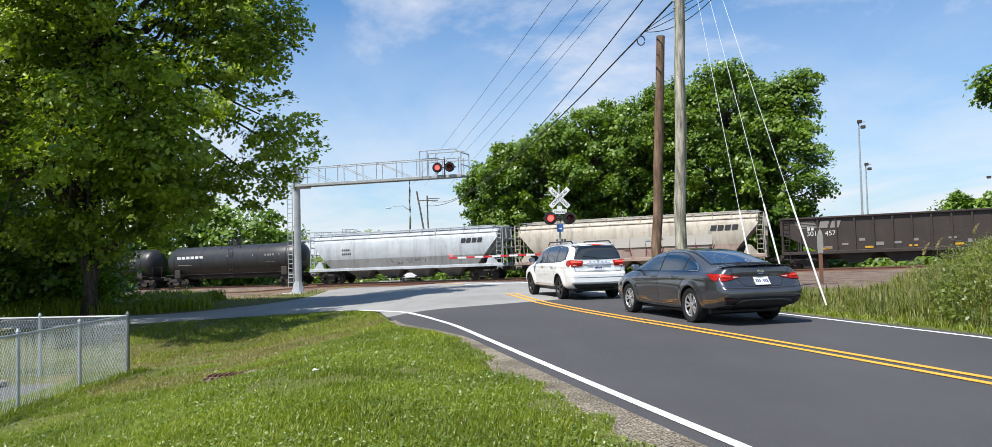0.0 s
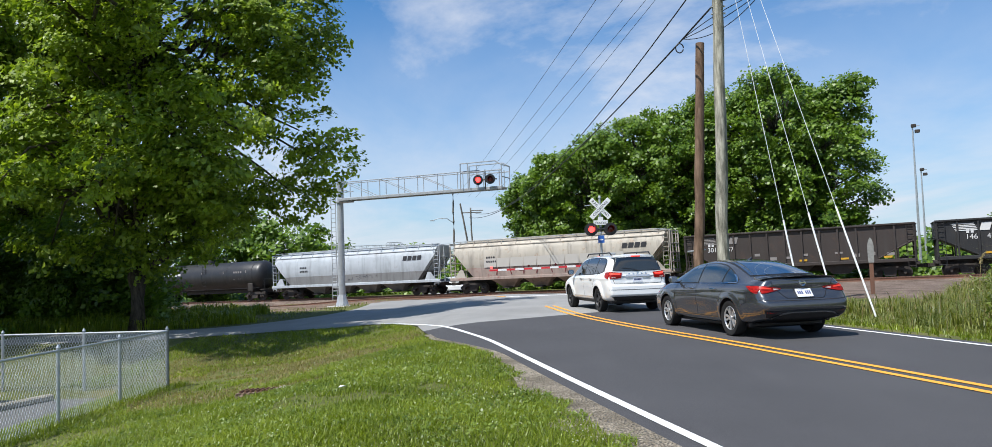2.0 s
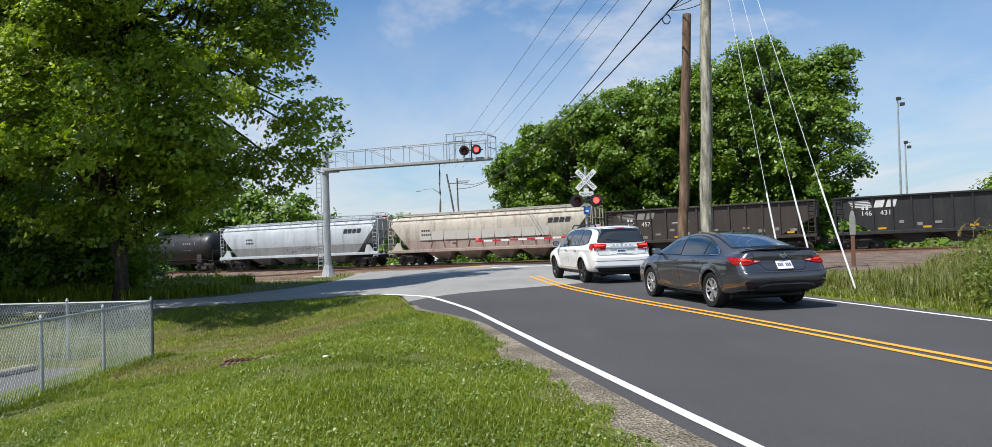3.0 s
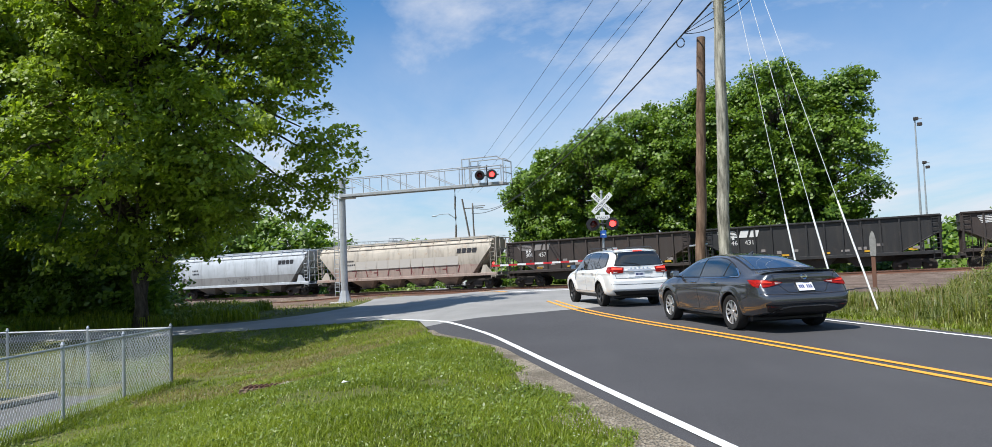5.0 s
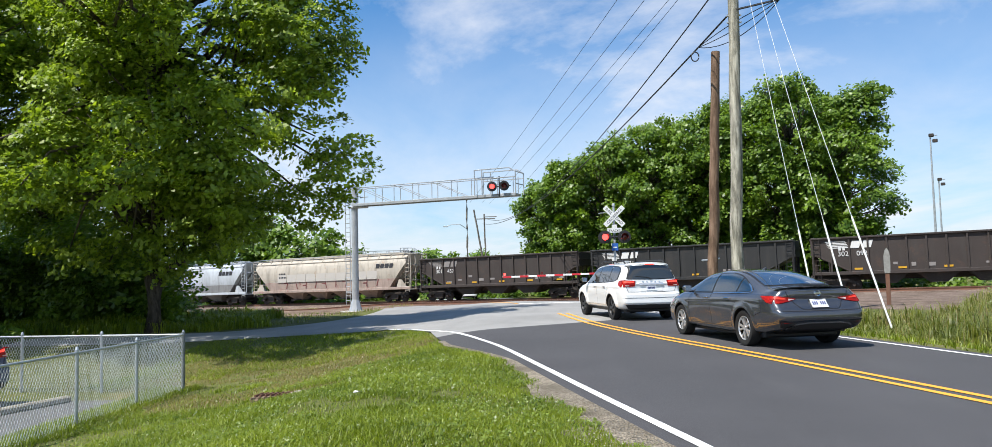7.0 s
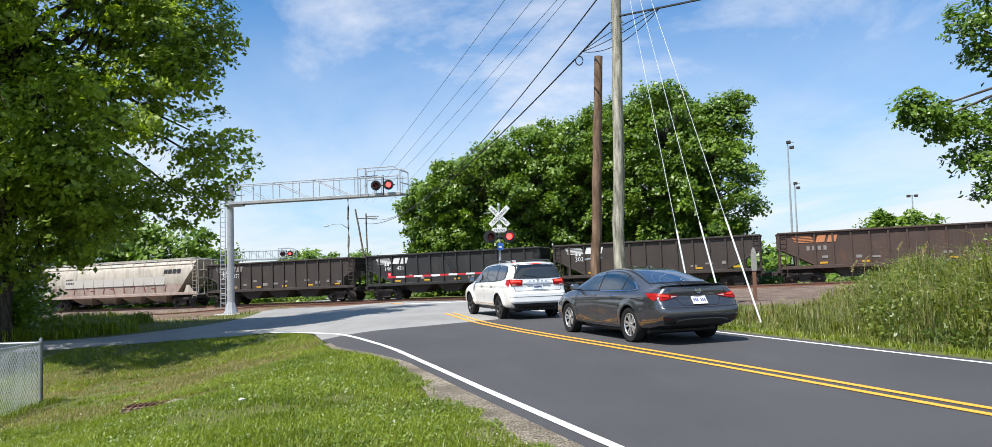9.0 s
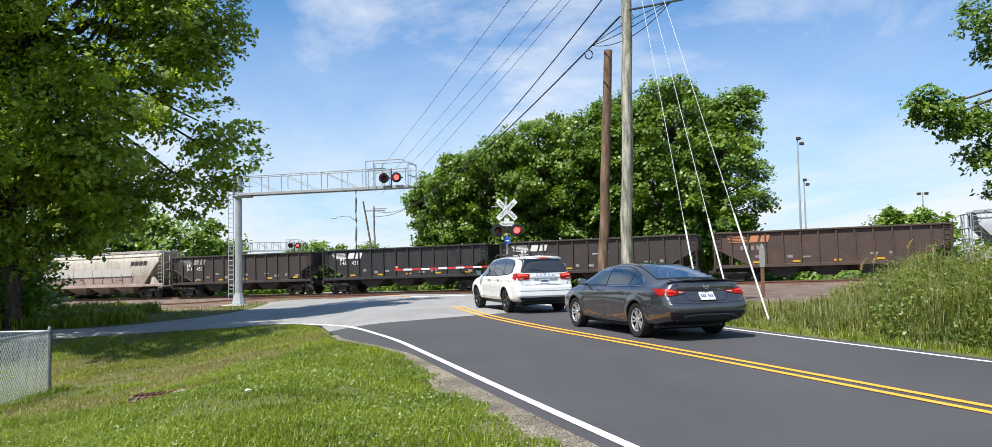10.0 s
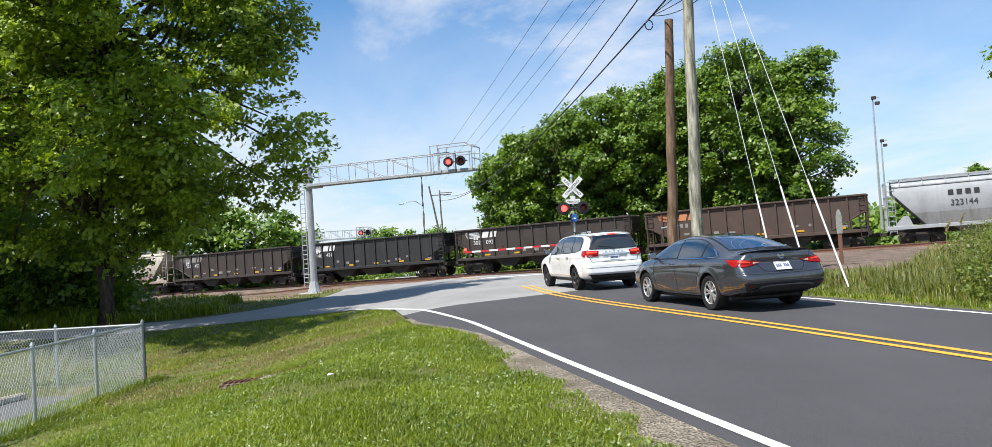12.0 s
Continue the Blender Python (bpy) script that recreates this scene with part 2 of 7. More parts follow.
# ---- mesh helpers ----
def part(name, bm, material, parent=None, label=""):
    """Links a bmesh as one mesh object, under a thing or under a part."""
    me = bpy.data.meshes.new(name)
    bm.to_mesh(me)
    bm.free()
    return link_mesh(name, me, material, parent, label)


def link_mesh(name, me, material, parent=None, label=""):
    ob = new(name, me)
    for mm in material if isinstance(material, (list, tuple)) else (material,):
        me.materials.append(mm)
    if parent:
        ob.parent = parent
    if label:
        ob["label"] = label
    return ob


def smooth(ob, angle=40):
    me = ob.data
    me.polygons.foreach_set("use_smooth", [True] * len(me.polygons))
    me.set_sharp_from_angle(angle=radians(angle))
    return ob


def raw(name, verts, faces, material, parent=None, label=""):
    me = bpy.data.meshes.new(name)
    me.from_pydata(verts, [], faces)
    return link_mesh(name, me, material, parent, label)


def empty(name, m=None):
    ob = new(name)
    ob.empty_display_size = 0.2
    if m is not None:
        ob.matrix_world = m
    return ob


def box(bm, x0, x1, y0, y1, z0, z1, bevel=0.0, mat=0):
    r = bmesh.ops.create_cube(bm, size=1)
    vs = r["verts"]
    bmesh.ops.transform(bm, matrix=Matrix.LocRotScale(((x0 + x1) / 2, (y0 + y1) / 2, (z0 + z1) / 2), None, (abs(x1 - x0), abs(y1 - y0), abs(z1 - z0))), verts=vs)
    fs = {f for v in vs for f in v.link_faces}
    for f in fs:
        f.material_index = mat
    if bevel:
        bmesh.ops.bevel(bm, geom=list({e for f in fs for e in f.edges}), offset=bevel, segments=1, affect="EDGES")
    return bm


def boxed(x0, x1, y0, y1, z0, z1, bevel=0.0):
    return box(bmesh.new(), x0, x1, y0, y1, z0, z1, bevel)


def rod(bm, a, b, r0, r1=None, n=8, caps=True):
    """A tapered round bar from a to b."""
    a, b = Vector(a), Vector(b)
    w = b - a
    m = Matrix.Translation((a + b) / 2) @ w.to_track_quat("Z", "Y").to_matrix().to_4x4()
    bmesh.ops.create_cone(bm, cap_ends=caps, segments=n, radius1=r0, radius2=r0 if r1 is None else r1, depth=w.length, matrix=m)
    return bm


def rods(pairs, r, n=8):
    bm = bmesh.new()
    for a, b in pairs:
        rod(bm, a, b, r, None, n)
    return bm


def tube(points, radii, n=8, closed_end=True):
    """Verts and faces of a bent tapered tube."""
    vs, fs = [], []
    pts = [Vector(p) for p in points]
    for k, p in enumerate(pts):
        w = (pts[min(k + 1, len(pts) - 1)] - pts[max(k - 1, 0)]).normalized()
        q = w.to_track_quat("Z", "Y")
        for j in range(n):
            a = 2 * math.pi * j / n
            vs.append(p + q @ Vector((math.cos(a), math.sin(a), 0)) * radii[k])
    for k in range(len(pts) - 1):
        for j in range(n):
            fs.append((k * n + j, k * n + (j + 1) % n, (k + 1) * n + (j + 1) % n, (k + 1) * n + j))
    if closed_end:
        fs.append(tuple(range(n))[::-1])
        fs.append(tuple(range((len(pts) - 1) * n, len(pts) * n)))
    return vs, fs


def lathe(profile, n=36, axis="x"):
    """Turns (radius, along) pairs about the x axis."""
    vs, fs = [], []
    m = len(profile)
    for j in range(n):
        a = 2 * math.pi * j / n
        vs += [(h, r * math.cos(a), r * math.sin(a)) for r, h in profile]
    for j in range(n):
        for k in range(m - 1):
            fs.append((j * m + k, j * m + k + 1, ((j + 1) % n) * m + k + 1, ((j + 1) % n) * m + k))
    return vs, fs


def extrude_profile(profile, x0, x1, axis="x"):
    """A closed profile of (y, z) pairs run from x0 to x1."""
    n = len(profile)
    vs = [(x0, y, z) for y, z in profile] + [(x1, y, z) for y, z in profile]
    if axis == "y":
        vs = [(y, x, z) for x, y, z in vs]
    fs = [(k, (k + 1) % n, n + (k + 1) % n, n + k) for k in range(n)] + [tuple(range(n))[::-1], tuple(range(n, 2 * n))]
    return vs, fs


def words(name, text, size, m, material, parent=None, label="", stretch=1.0, depth=0.002):
    cu = bpy.data.curves.new(name, "FONT")
    cu.body, cu.size, cu.align_x, cu.align_y, cu.extrude = text, size, "CENTER", "CENTER", depth
    ob = new(name + "_curve", cu)
    bpy.context.view_layer.update()
    me = bpy.data.meshes.new_from_object(ob)
    bpy.data.objects.remove(ob)
    me.transform(Matrix.Diagonal((stretch, 1, 1, 1)))
    t = link_mesh(name, me, material, parent, label)
    t.matrix_basis = m
    return t

# ---- the lie of the land ----
TRACK_DIR = Vector((0.9166, -0.3999, 0.0161))
TRACK_Y0, RAIL_Z0 = 63.64, -0.73


def lerp(a, b, t):
    return a + (b - a) * t


def sstep(v):
    v = min(1.0, max(0.0, v))
    return v * v * (3 - 2 * v)


def track_du(x, y):
    """Distance in front of the train's track, and the place along it."""
    return (TRACK_Y0 - y) * 0.9166 - x * 0.3999, x * 0.9166 - (y - TRACK_Y0) * 0.3999


def rail_z(u):
    return RAIL_Z0 + 0.0161 * u


def near_dip(u):
    """How far the nearer track lies under or over the train's track."""
    return -0.45 * sstep((-12 - u) / 14) + 0.25 * sstep((u - 14) / 10)


def mid_x(y):
    """The yellow line's place across, by the distance ahead."""
    k = y - 16.27
    return 2.6 - 0.245 * k + 0.0013 * k * k


def land(x, y):
    d, u = track_du(x, y)
    w = sstep((26 - d) / 22)
    zt = rail_z(max(-90.0, min(90.0, u))) - 0.30 + near_dip(u) * sstep((d - 1.5) / 2.5)
    zn = -0.84 * sstep((-1.6 - x) / 6.0) * (1 - 0.62 * sstep((y - 17) / 7))

    zn -= 0.55 * sstep((-9 - x) / 4) * sstep((y - 32) / 10)      # the ground falls towards the tracks
    if y < 60:
        off = x - mid_x(y) - 3.6
        if off > 0:                     # shallow swale and low bank on the far verge
            zn += -0.18 * sstep(off / 1.5) + 0.10 * sstep((off - 2) / 4)
    z = zn * (1 - w) + zt * w
    return z


# ---- ground ----
STREET_LOW = [(-3.1, 19.8), (-3.75, 21.5), (-5.0, 23.3), (-7.2, 23.5), (-9.4, 22.8), (-12.0, 22.2), (-17.0, 22.0)]
STREET_UP = [(-7.6, 47.0), (-9.2, 42.0), (-8.9, 38.0), (-8.7, 33.0), (-9.6, 28.2), (-11.8, 24.9), (-17.0, 24.6)]


EDGE_L, EDGE_R = 4.29, 3.36          # asphalt edges from the road's middle line


def seam(q):
    return 19.0 + 5.6 * q


def flare(y):
    """How far the paving widens on the lawn's side towards the side street."""
    return 0.72 * sstep((y - 12.5) / 4.0)


def road_x(y, q):
    return mid_x(y) - EDGE_L - flare(y) + (EDGE_L + EDGE_R + flare(y)) * q


def near_road(x, y):
    """How far inside the paved parts a place lies, roughly; under 0 outside."""
    m = mid_x(y)
    a = min(x - (m - EDGE_L - flare(y)), (m + EDGE_R) - x)
    b = -9.0
    for k in range(len(STREET_LOW) - 1):
        (lx, ly), (hx, hy) = STREET_LOW[k], STREET_UP[k]
        (lx2, ly2), (hx2, hy2) = STREET_LOW[k + 1], STREET_UP[k + 1]
        inside = 9.0
        ring = ((lx, ly), (lx2, ly2), (hx2, hy2), (hx, hy))
        sign = 0
        for j in range(4):
            (ax, ay), (bx, by) = ring[j], ring[(j + 1) % 4]
            c = ((bx - ax) * (y - ay) - (by - ay) * (x - ax)) / max(1e-6, math.hypot(bx - ax, by - ay))
            inside = min(inside, -c)
        b = max(b, inside)
    return max(a, b)


def steps(pairs):
    out = [pairs[0][0]]
    for a, b, s in pairs:
        n = max(1, round((b - a) / s))
        out += [a + (b - a) * (k + 1) / n for k in range(n)]
    return out


def sheet(name, xs, ys, fn, material, **tags):
    vs = [(x, y, fn(x, y)) for y in ys for x in xs]
    w = len(xs)
    fs = [(j * w + i, j * w + i + 1, (j + 1) * w + i + 1, (j + 1) * w + i) for j in range(len(ys) - 1) for i in range(w - 1)]
    ob = raw(name, vs, fs, material)
    ob.data.polygons.foreach_set("use_smooth", [True] * len(fs))
    return tagged(ob, kind="structure", **tags)


def turf(x, y):
    z = land(x, y)
    if abs(x) < 60 and -40 < y < 115:
        r = near_road(x, y)
        z += (0.03 * noise.noise((x * 0.9, y * 0.9, 0)) + 0.05 * noise.noise((x * 0.25, y * 0.25, 3))) * sstep((-r - 0.1) / 1.6) + 0.012
        z -= 0.09 * sstep((r + 0.02) / 0.25)
        z = lerp(z, -1.01, sstep((-8.2 - x) / 0.8) * sstep((15.7 - y) / 0.6))      # the car park lies lower
    return z


XS = steps([(-2400, -300, 300), (-300, -60, 24), (-60, -16, 2.2), (-16, 14, 0.33), (14, 50, 1.6), (50, 300, 25), (300, 2400, 300)])
YS = steps([(-600, -60, 90), (-60, 0, 6), (0, 32, 0.33), (32, 80, 1.2), (80, 130, 5), (130, 400, 30), (400, 3600, 400)])
ROAD_GRID = np.full((len(YS), len(XS)), -9.0)
for j_, y_ in enumerate(YS):
    if -20 < y_ < 60:
        for i_, x_ in enumerate(XS):
            if -30 < x_ < 30:
                ROAD_GRID[j_, i_] = near_road(x_, y_)
ground = sheet("ground", XS, YS, turf, M["ground"], label="grassy ground with bare worn patches", category="ground")


LAND_GRID = np.empty(len(XS) * len(YS) * 3)
ground.data.vertices.foreach_get("co", LAND_GRID)
LAND_GRID = LAND_GRID.reshape(len(YS), len(XS), 3)[:, :, 2]


def sample(grid, x, y):
    """The grid's value at many places, by straight interpolation."""
    ax, ay = np.array(XS), np.array(YS)
    i = np.clip(np.searchsorted(ax, x) - 1, 0, len(ax) - 2)
    j = np.clip(np.searchsorted(ay, y) - 1, 0, len(ay) - 2)
    fx, fy = (x - ax[i]) / (ax[i + 1] - ax[i]), (y - ay[j]) / (ay[j + 1] - ay[j])
    return (grid[j, i] * (1 - fx) + grid[j, i + 1] * fx) * (1 - fy) + (grid[j + 1, i] * (1 - fx) + grid[j + 1, i + 1] * fx) * fy


def strip(name, rows, material, lift, parent=None, **tags):
    """A laid sheet from rows of places across it."""
    w = len(rows[0])
    vs = [(x, y, land(x, y) + lift) for row in rows for x, y in row]
    fs = [(j * w + i, j * w + i + 1, (j + 1) * w + i + 1, (j + 1) * w + i) for j in range(len(rows) - 1) for i in range(w - 1)]
    ob = raw(name, vs, fs, material, parent)
    ob.data.polygons.foreach_set("use_smooth", [True] * len(fs))
    return tagged(ob, kind="structure", **tags) if tags else ob


QS = [k / 16 for k in range(17)]
road = strip("road", [[(road_x(lerp(-30, seam(q), v), q), lerp(-30, seam(q), v)) for q in QS] for v in [k / 70 for k in range(71)]],
             M["asphalt_new"], 0.02, label="dark newly laid asphalt road surface", category="road")
road_old = strip("road_crossing", [[(road_x(lerp(seam(q), 112, v), q), lerp(seam(q), 112, v)) for q in QS] for v in [(k / 90) ** 1.3 for k in range(91)]],
                 M["asphalt_old"], 0.02, label="worn pale asphalt running over the level crossing", category="road")


def smooth_line(pts, n):
    out = []
    P = [Vector(p) for p in pts]
    for k in range(len(P) - 1):
        a, b, c, d = P[max(k - 1, 0)], P[k], P[k + 1], P[min(k + 2, len(P) - 1)]
        for j in range(n):
            t = j / n
            out.append(0.5 * ((2 * b) + (c - a) * t + (2 * a - 5 * b + 4 * c - d) * t * t + (3 * b - a - 3 * c + d) * t ** 3))
    out.append(P[-1])
    return out


LOW, UP = smooth_line(STREET_LOW, 6), smooth_line(STREET_UP, 6)
first = [Vector((mid_x(y) - 4.1, y)) for y in [lerp(19.95, 47, k / 24) for k in range(25)]]
rows_side = [[tuple(lerp(a, b, k / 24)) for k in range(25)] for a, b in zip(LOW, UP)]
rows_side = [[tuple(p) for p in first]] + rows_side
side_street = strip("side_street", rows_side, M["asphalt_old"], 0.016, label="worn pale asphalt side street apron beside the crossing", category="road")


def line_band(name, centre, width, material, lift, **tags):
    rows = []
    for k, p in enumerate(centre):
        a, b = centre[max(k - 1, 0)], centre[min(k + 1, len(centre) - 1)]
        w = (b - a).normalized()
        s = Vector((w.y, -w.x)) * width / 2
        rows.append([tuple(p - s), tuple(p + s)])
    return strip(name, rows, material, lift, **tags)


left_line = smooth_line([(mid_x(y) - 4.0, y) for y in (-28, -14, 0, 5, 9, 12.5)] + [(-1.15, 15.1), (-1.77, 16.95), (-2.22, 18.35), (-2.71, 19.75), (-3.3, 20.9), (-3.95, 21.9), (-4.6, 22.75), (-5.25, 23.35)], 8)
line_band("road_marking", left_line, 0.11, M["white_line"], 0.028, label="white edge line painted on the asphalt", category="road marking")
right_line = [Vector((mid_x(y) + 3.05, y)) for y in np.linspace(-28, 35, 90)]
line_band("road_marking", right_line, 0.10, M["white_line"], 0.028, label="white edge line painted on the asphalt", category="road marking")
yellow = smooth_line([(mid_x(y), y) for y in (-28, -14, -4, 3)] + [(4.94, 7.0), (4.43, 8.9), (3.85, 11.05), (3.12, 13.6), (2.35, 16.1), (1.62, 18.7), (0.87, 22.0), (0.16, 26.7)], 8)
for s in (-0.14, 0.14):
    line_band("road_marking", [p + Vector((s, 0)) for p in yellow], 0.115, M["yellow_line"], 0.028,
              label="yellow centre line painted on the asphalt", category="road marking")
line_band("road_marking", [Vector((lerp(-1.75, 1.6, k / 10), lerp(35.2, 35.7, k / 10))) for k in range(11)], 0.5, M["white_line"], 0.028, label="white stop line before the crossing", category="road marking")
line_band("road_marking", [Vector((lerp(-1.8, -3.6, k / 10), lerp(35.4, 40.5, k / 10))) for k in range(11)], 0.16, M["yellow_line"], 0.028, label="faded yellow centre line before the crossing", category="road marking")
# gravel shoulder between the lawn and the asphalt
shoulder = strip("shoulder", [[(mid_x(y) - EDGE_L + 0.05 - flare(y) - w * (0.22 + 0.62 * sstep((15 - y) / 9)) * (1 + 0.35 * noise.noise((y * 0.8, 0, 1)) + 0.3 * noise.noise((y * 3.1, 0, 4))), y) for w in (0.0, 0.25, 0.5, 0.75)] for y in np.linspace(-10, 17.5, 140)],
                 M["gravel"], 0.026, label="gravel shoulder along the road edge", category="gravel")
# car park behind the fence
park = sheet("car_park", steps([(-40, -8.9, 1.0)]), steps([(-10, 15.2, 1.0)]), lambda x, y: -0.95, M["asphalt_lot"], label="worn grey asphalt car park", category="car park")


# ---- railway ----
def along(u, d, up=0.0):
    """A place by its run along the track, its distance in front, its height over the rail."""
    return Vector((0.9166 * u - 0.3999 * d, TRACK_Y0 - 0.3999 * u - 0.9166 * d, rail_z(u) + up))


def rail_bar(d, name="rail"):
    prof = [(-0.07, -0.17), (0.07, -0.17), (0.07, -0.15), (0.012, -0.13), (0.012, -0.045), (0.036, -0.03), (0.036, 0.0), (-0.036, 0.0), (-0.036, -0.03), (-0.012, -0.045), (-0.012, -0.13), (-0.07, -0.15)]
    vs, fs = [], []
    us = [-170 + 4 * k for k in range(86)]
    for u in us:
        vs += [along(u, d + y, z + (near_dip(u) if d > 2 else 0)) for y, z in prof]
    n = len(prof)
    fs = [(j * n + k, j * n + (k + 1) % n, (j + 1) * n + (k + 1) % n, (j + 1) * n + k) for j in range(len(us) - 1) for k in range(n)]
    ob = raw(name, vs, fs, [M["rail"], M["rail_top"]])
    for p in ob.data.polygons:
        p.material_index = 1 if p.index % 12 == 6 else 0
    return ob


def ballast_bed(d0):
    prof = [(-3.0, -0.62), (-1.7, -0.18), (1.7, -0.18), (3.0, -0.62)]
    rows = []
    for k in range(180):
        u = -170 + k * 340 / 179
        rows.append([along(u, d0 + y, z + (near_dip(u) if d0 > 2 else 0) + 0.03 * noise.noise((u * 0.7, y, 2))) for y, z in prof])
    vs = [p for r in rows for p in r]
    fs = [(j * 4 + i, j * 4 + i + 1, (j + 1) * 4 + i + 1, (j + 1) * 4 + i) for j in range(179) for i in range(3)]
    return raw("ballast", vs, fs, M["ballast"])


for d0 in (0.0, 4.6):
    tr = empty("railway_track")
    tagged(tr, "rusty steel rails on timber sleepers in pale ballast", "railway track", "railway tracks", "structure")
    b = ballast_bed(d0)
    b.parent = tr
    for s in (-0.7175, 0.7175):
        r = rail_bar(d0 + s)
        r.parent = tr


def yard(name, u0, u1, d0, d1, material, label, nu=60, nd=14):
    """A loose-laid strip beside the track, with a ragged edge."""
    rows = []
    for j in range(nd + 1):
        row = []
        for i in range(nu + 1):
            u, q = lerp(u0, u1, i / nu), j / nd
            d = lerp(d0, d1 + 1.6 * noise.noise((u * 0.25, 0, 7)) + 0.5 * noise.noise((u * 1.1, 0, 7)), q)
            p = along(u + 1.2 * noise.noise((d * 0.5, u0, 1)) * (i in (0, nu)), d)
            row.append((p.x, p.y, turf(p.x, p.y) + 0.05 - 0.10 * (j == nd or i in (0, nu)) + 0.03 * noise.noise((u, d, 0))))
        rows.append(row)
    w = nu + 1
    vs = [p for r in rows for p in r]
    fs = [(j * w + i, j * w + i + 1, (j + 1) * w + i + 1, (j + 1) * w + i) for j in range(nd) for i in range(nu)]
    ob = raw(name, vs, fs, material)
    ob.data.polygons.foreach_set("use_smooth", [True] * len(fs))
    return tagged(ob, label, "gravel", "", "structure")


yard("yard_gravel", 20.0, 75, 6.2, 30.0, M["ballast"], "pale gravel beside the railway tracks")
yard("bank_soil", -50, 3.0, 6.2, 26.0, M["soil"], "bare gravelly soil beside the railway tracks")

# ---- the goods train ----
TRACK_TURN = TRACK_DIR.to_track_quat("X", "Z").to_matrix().to_4x4()
TRAIN, WHEELSETS = [], []
M["h_grey"] = weathered("grey_hopper_paint", (0.43, 0.46, 0.49), (0.16, 0.10, 0.07), 0.25, 0.5, 0.7)
M["h_flat"] = weathered("dull_grey_hopper_paint", (0.33, 0.345, 0.36), (0.16, 0.10, 0.07), 0.1, 0.8, 0.35)
M["h_tan"] = weathered("tan_hopper_paint", (0.44, 0.395, 0.33), (0.30, 0.15, 0.06), 0.6, 0.65)
M["h_low"] = weathered("grimy_hopper_skirt", (0.20, 0.20, 0.20), (0.10, 0.07, 0.05), 0.4, 0.7)
M["h_low_tan"] = weathered("grimy_tan_skirt", (0.34, 0.26, 0.22), (0.22, 0.06, 0.05), 0.8, 0.7)
M["g_brown"] = weathered("brown_gondola_paint", (0.040, 0.030, 0.026), (0.080, 0.044, 0.030), 0.6, 0.6)
M["g_black"] = weathered("black_gondola_paint", (0.020, 0.020, 0.021), (0.055, 0.040, 0.032), 0.5, 0.55)
M["g_rust"] = weathered("rusty_gondola_paint", (0.068, 0.042, 0.033), (0.125, 0.058, 0.036), 0.8, 0.65)
M["tank_black"] = weathered("black_tank_paint", (0.02, 0.02, 0.022), (0.06, 0.04, 0.03), 0.35, 0.42)
M["mark_white"] = paintmat("chalky_white_marking", (0.66, 0.66, 0.65), (0.2, 0.2, 0.2))
M["mark_dim"] = paintmat("faded_white_marking", (0.24, 0.22, 0.21), (0.07, 0.06, 0.05))
M["mark_rust"] = paintmat("rusted_orange_marking", (0.50, 0.20, 0.09), (0.14, 0.08, 0.06))
M["mark_black"] = simple("black_marking", (0.03, 0.03, 0.035), 0.6)
M["mark_yellow"] = simple("yellow_reflective", (0.55, 0.30, 0.02), 0.5)
M["graffiti_red"] = paintmat("faded_red_spray", (0.15, 0.035, 0.035), (0.22, 0.16, 0.14))
M["graffiti_pale"] = paintmat("pale_spray", (0.47, 0.44, 0.40), (0.41, 0.36, 0.30))
M["graffiti_dark"] = paintmat("dark_spray", (0.07, 0.07, 0.08), (0.2, 0.2, 0.2))
M["graffiti_blue"] = paintmat("blue_spray", (0.08, 0.12, 0.25), (0.4, 0.42, 0.45))


def bogie_parts(parent, x):
    b = empty("bogie", pose(x, 0, 0))
    b.parent = parent
    for s in (-1, 1):
        prof = [(-1.25, 0.36), (-1.25, 0.58), (-0.95, 0.66), (-0.55, 0.86), (0.55, 0.86), (0.95, 0.66), (1.25, 0.58), (1.25, 0.36), (0.95, 0.40), (0.62, 0.62), (0.42, 0.62), (0.36, 0.30), (0.30, 0.22), (-0.30, 0.22), (-0.36, 0.30), (-0.42, 0.62), (-0.62, 0.62), (-0.95, 0.40)]
        vs, fs = extrude_profile([(a, c) for a, c in prof], s * 1.02 - 0.07, s * 1.02 + 0.07)
        vs = [(y, x_, z) for x_, y, z in vs]
        raw("side_frame", vs, fs, M["dark_steel"], b)
        part("spring_nest", rods([((k * 0.14, s * 1.0, 0.3), (k * 0.14, s * 1.0, 0.6)) for k in (-1, 0, 1)], 0.06, 8), M["dark_steel"], b)
        for k in (-1, 1):
            part("bearing_cap", rods([((k * 0.89, s * 1.02, 0.44), (k * 0.89, s * 1.17, 0.44))], 0.10, 12), M["dark_steel"], b)
    part("bolster", boxed(-0.22, 0.22, -1.0, 1.0, 0.55, 0.85, 0.03), M["dark_steel"], b)
    for k in (-1, 1):
        bm = bmesh.new()
        for s in (-1, 1):
            rod(bm, (0, s * 0.70, 0), (0, s * 0.76, 0), 0.455, None, 28)
            rod(bm, (0, s * 0.76, 0), (0, s * 0.84, 0), 0.42, None, 28)
        rod(bm, (0, -1.0, 0), (0, 1.0, 0), 0.08, None, 10)
        w = part("wheelset", bm, M["dark_steel"], b)
        w.matrix_basis = pose(k * 0.89, 0, 0.42)
        WHEELSETS.append((w, k * 0.89))


def coupler(parent, x, s):
    bm = boxed(min(x, x + s * 0.75), max(x, x + s * 0.75), -0.09, 0.09, 0.72, 0.96, 0.02)
    box(bm, x + s * 0.55, x + s * 0.82, -0.15, 0.15, 0.70, 0.98, 0.03)
    part("coupler", bm, M["dark_steel"], parent)


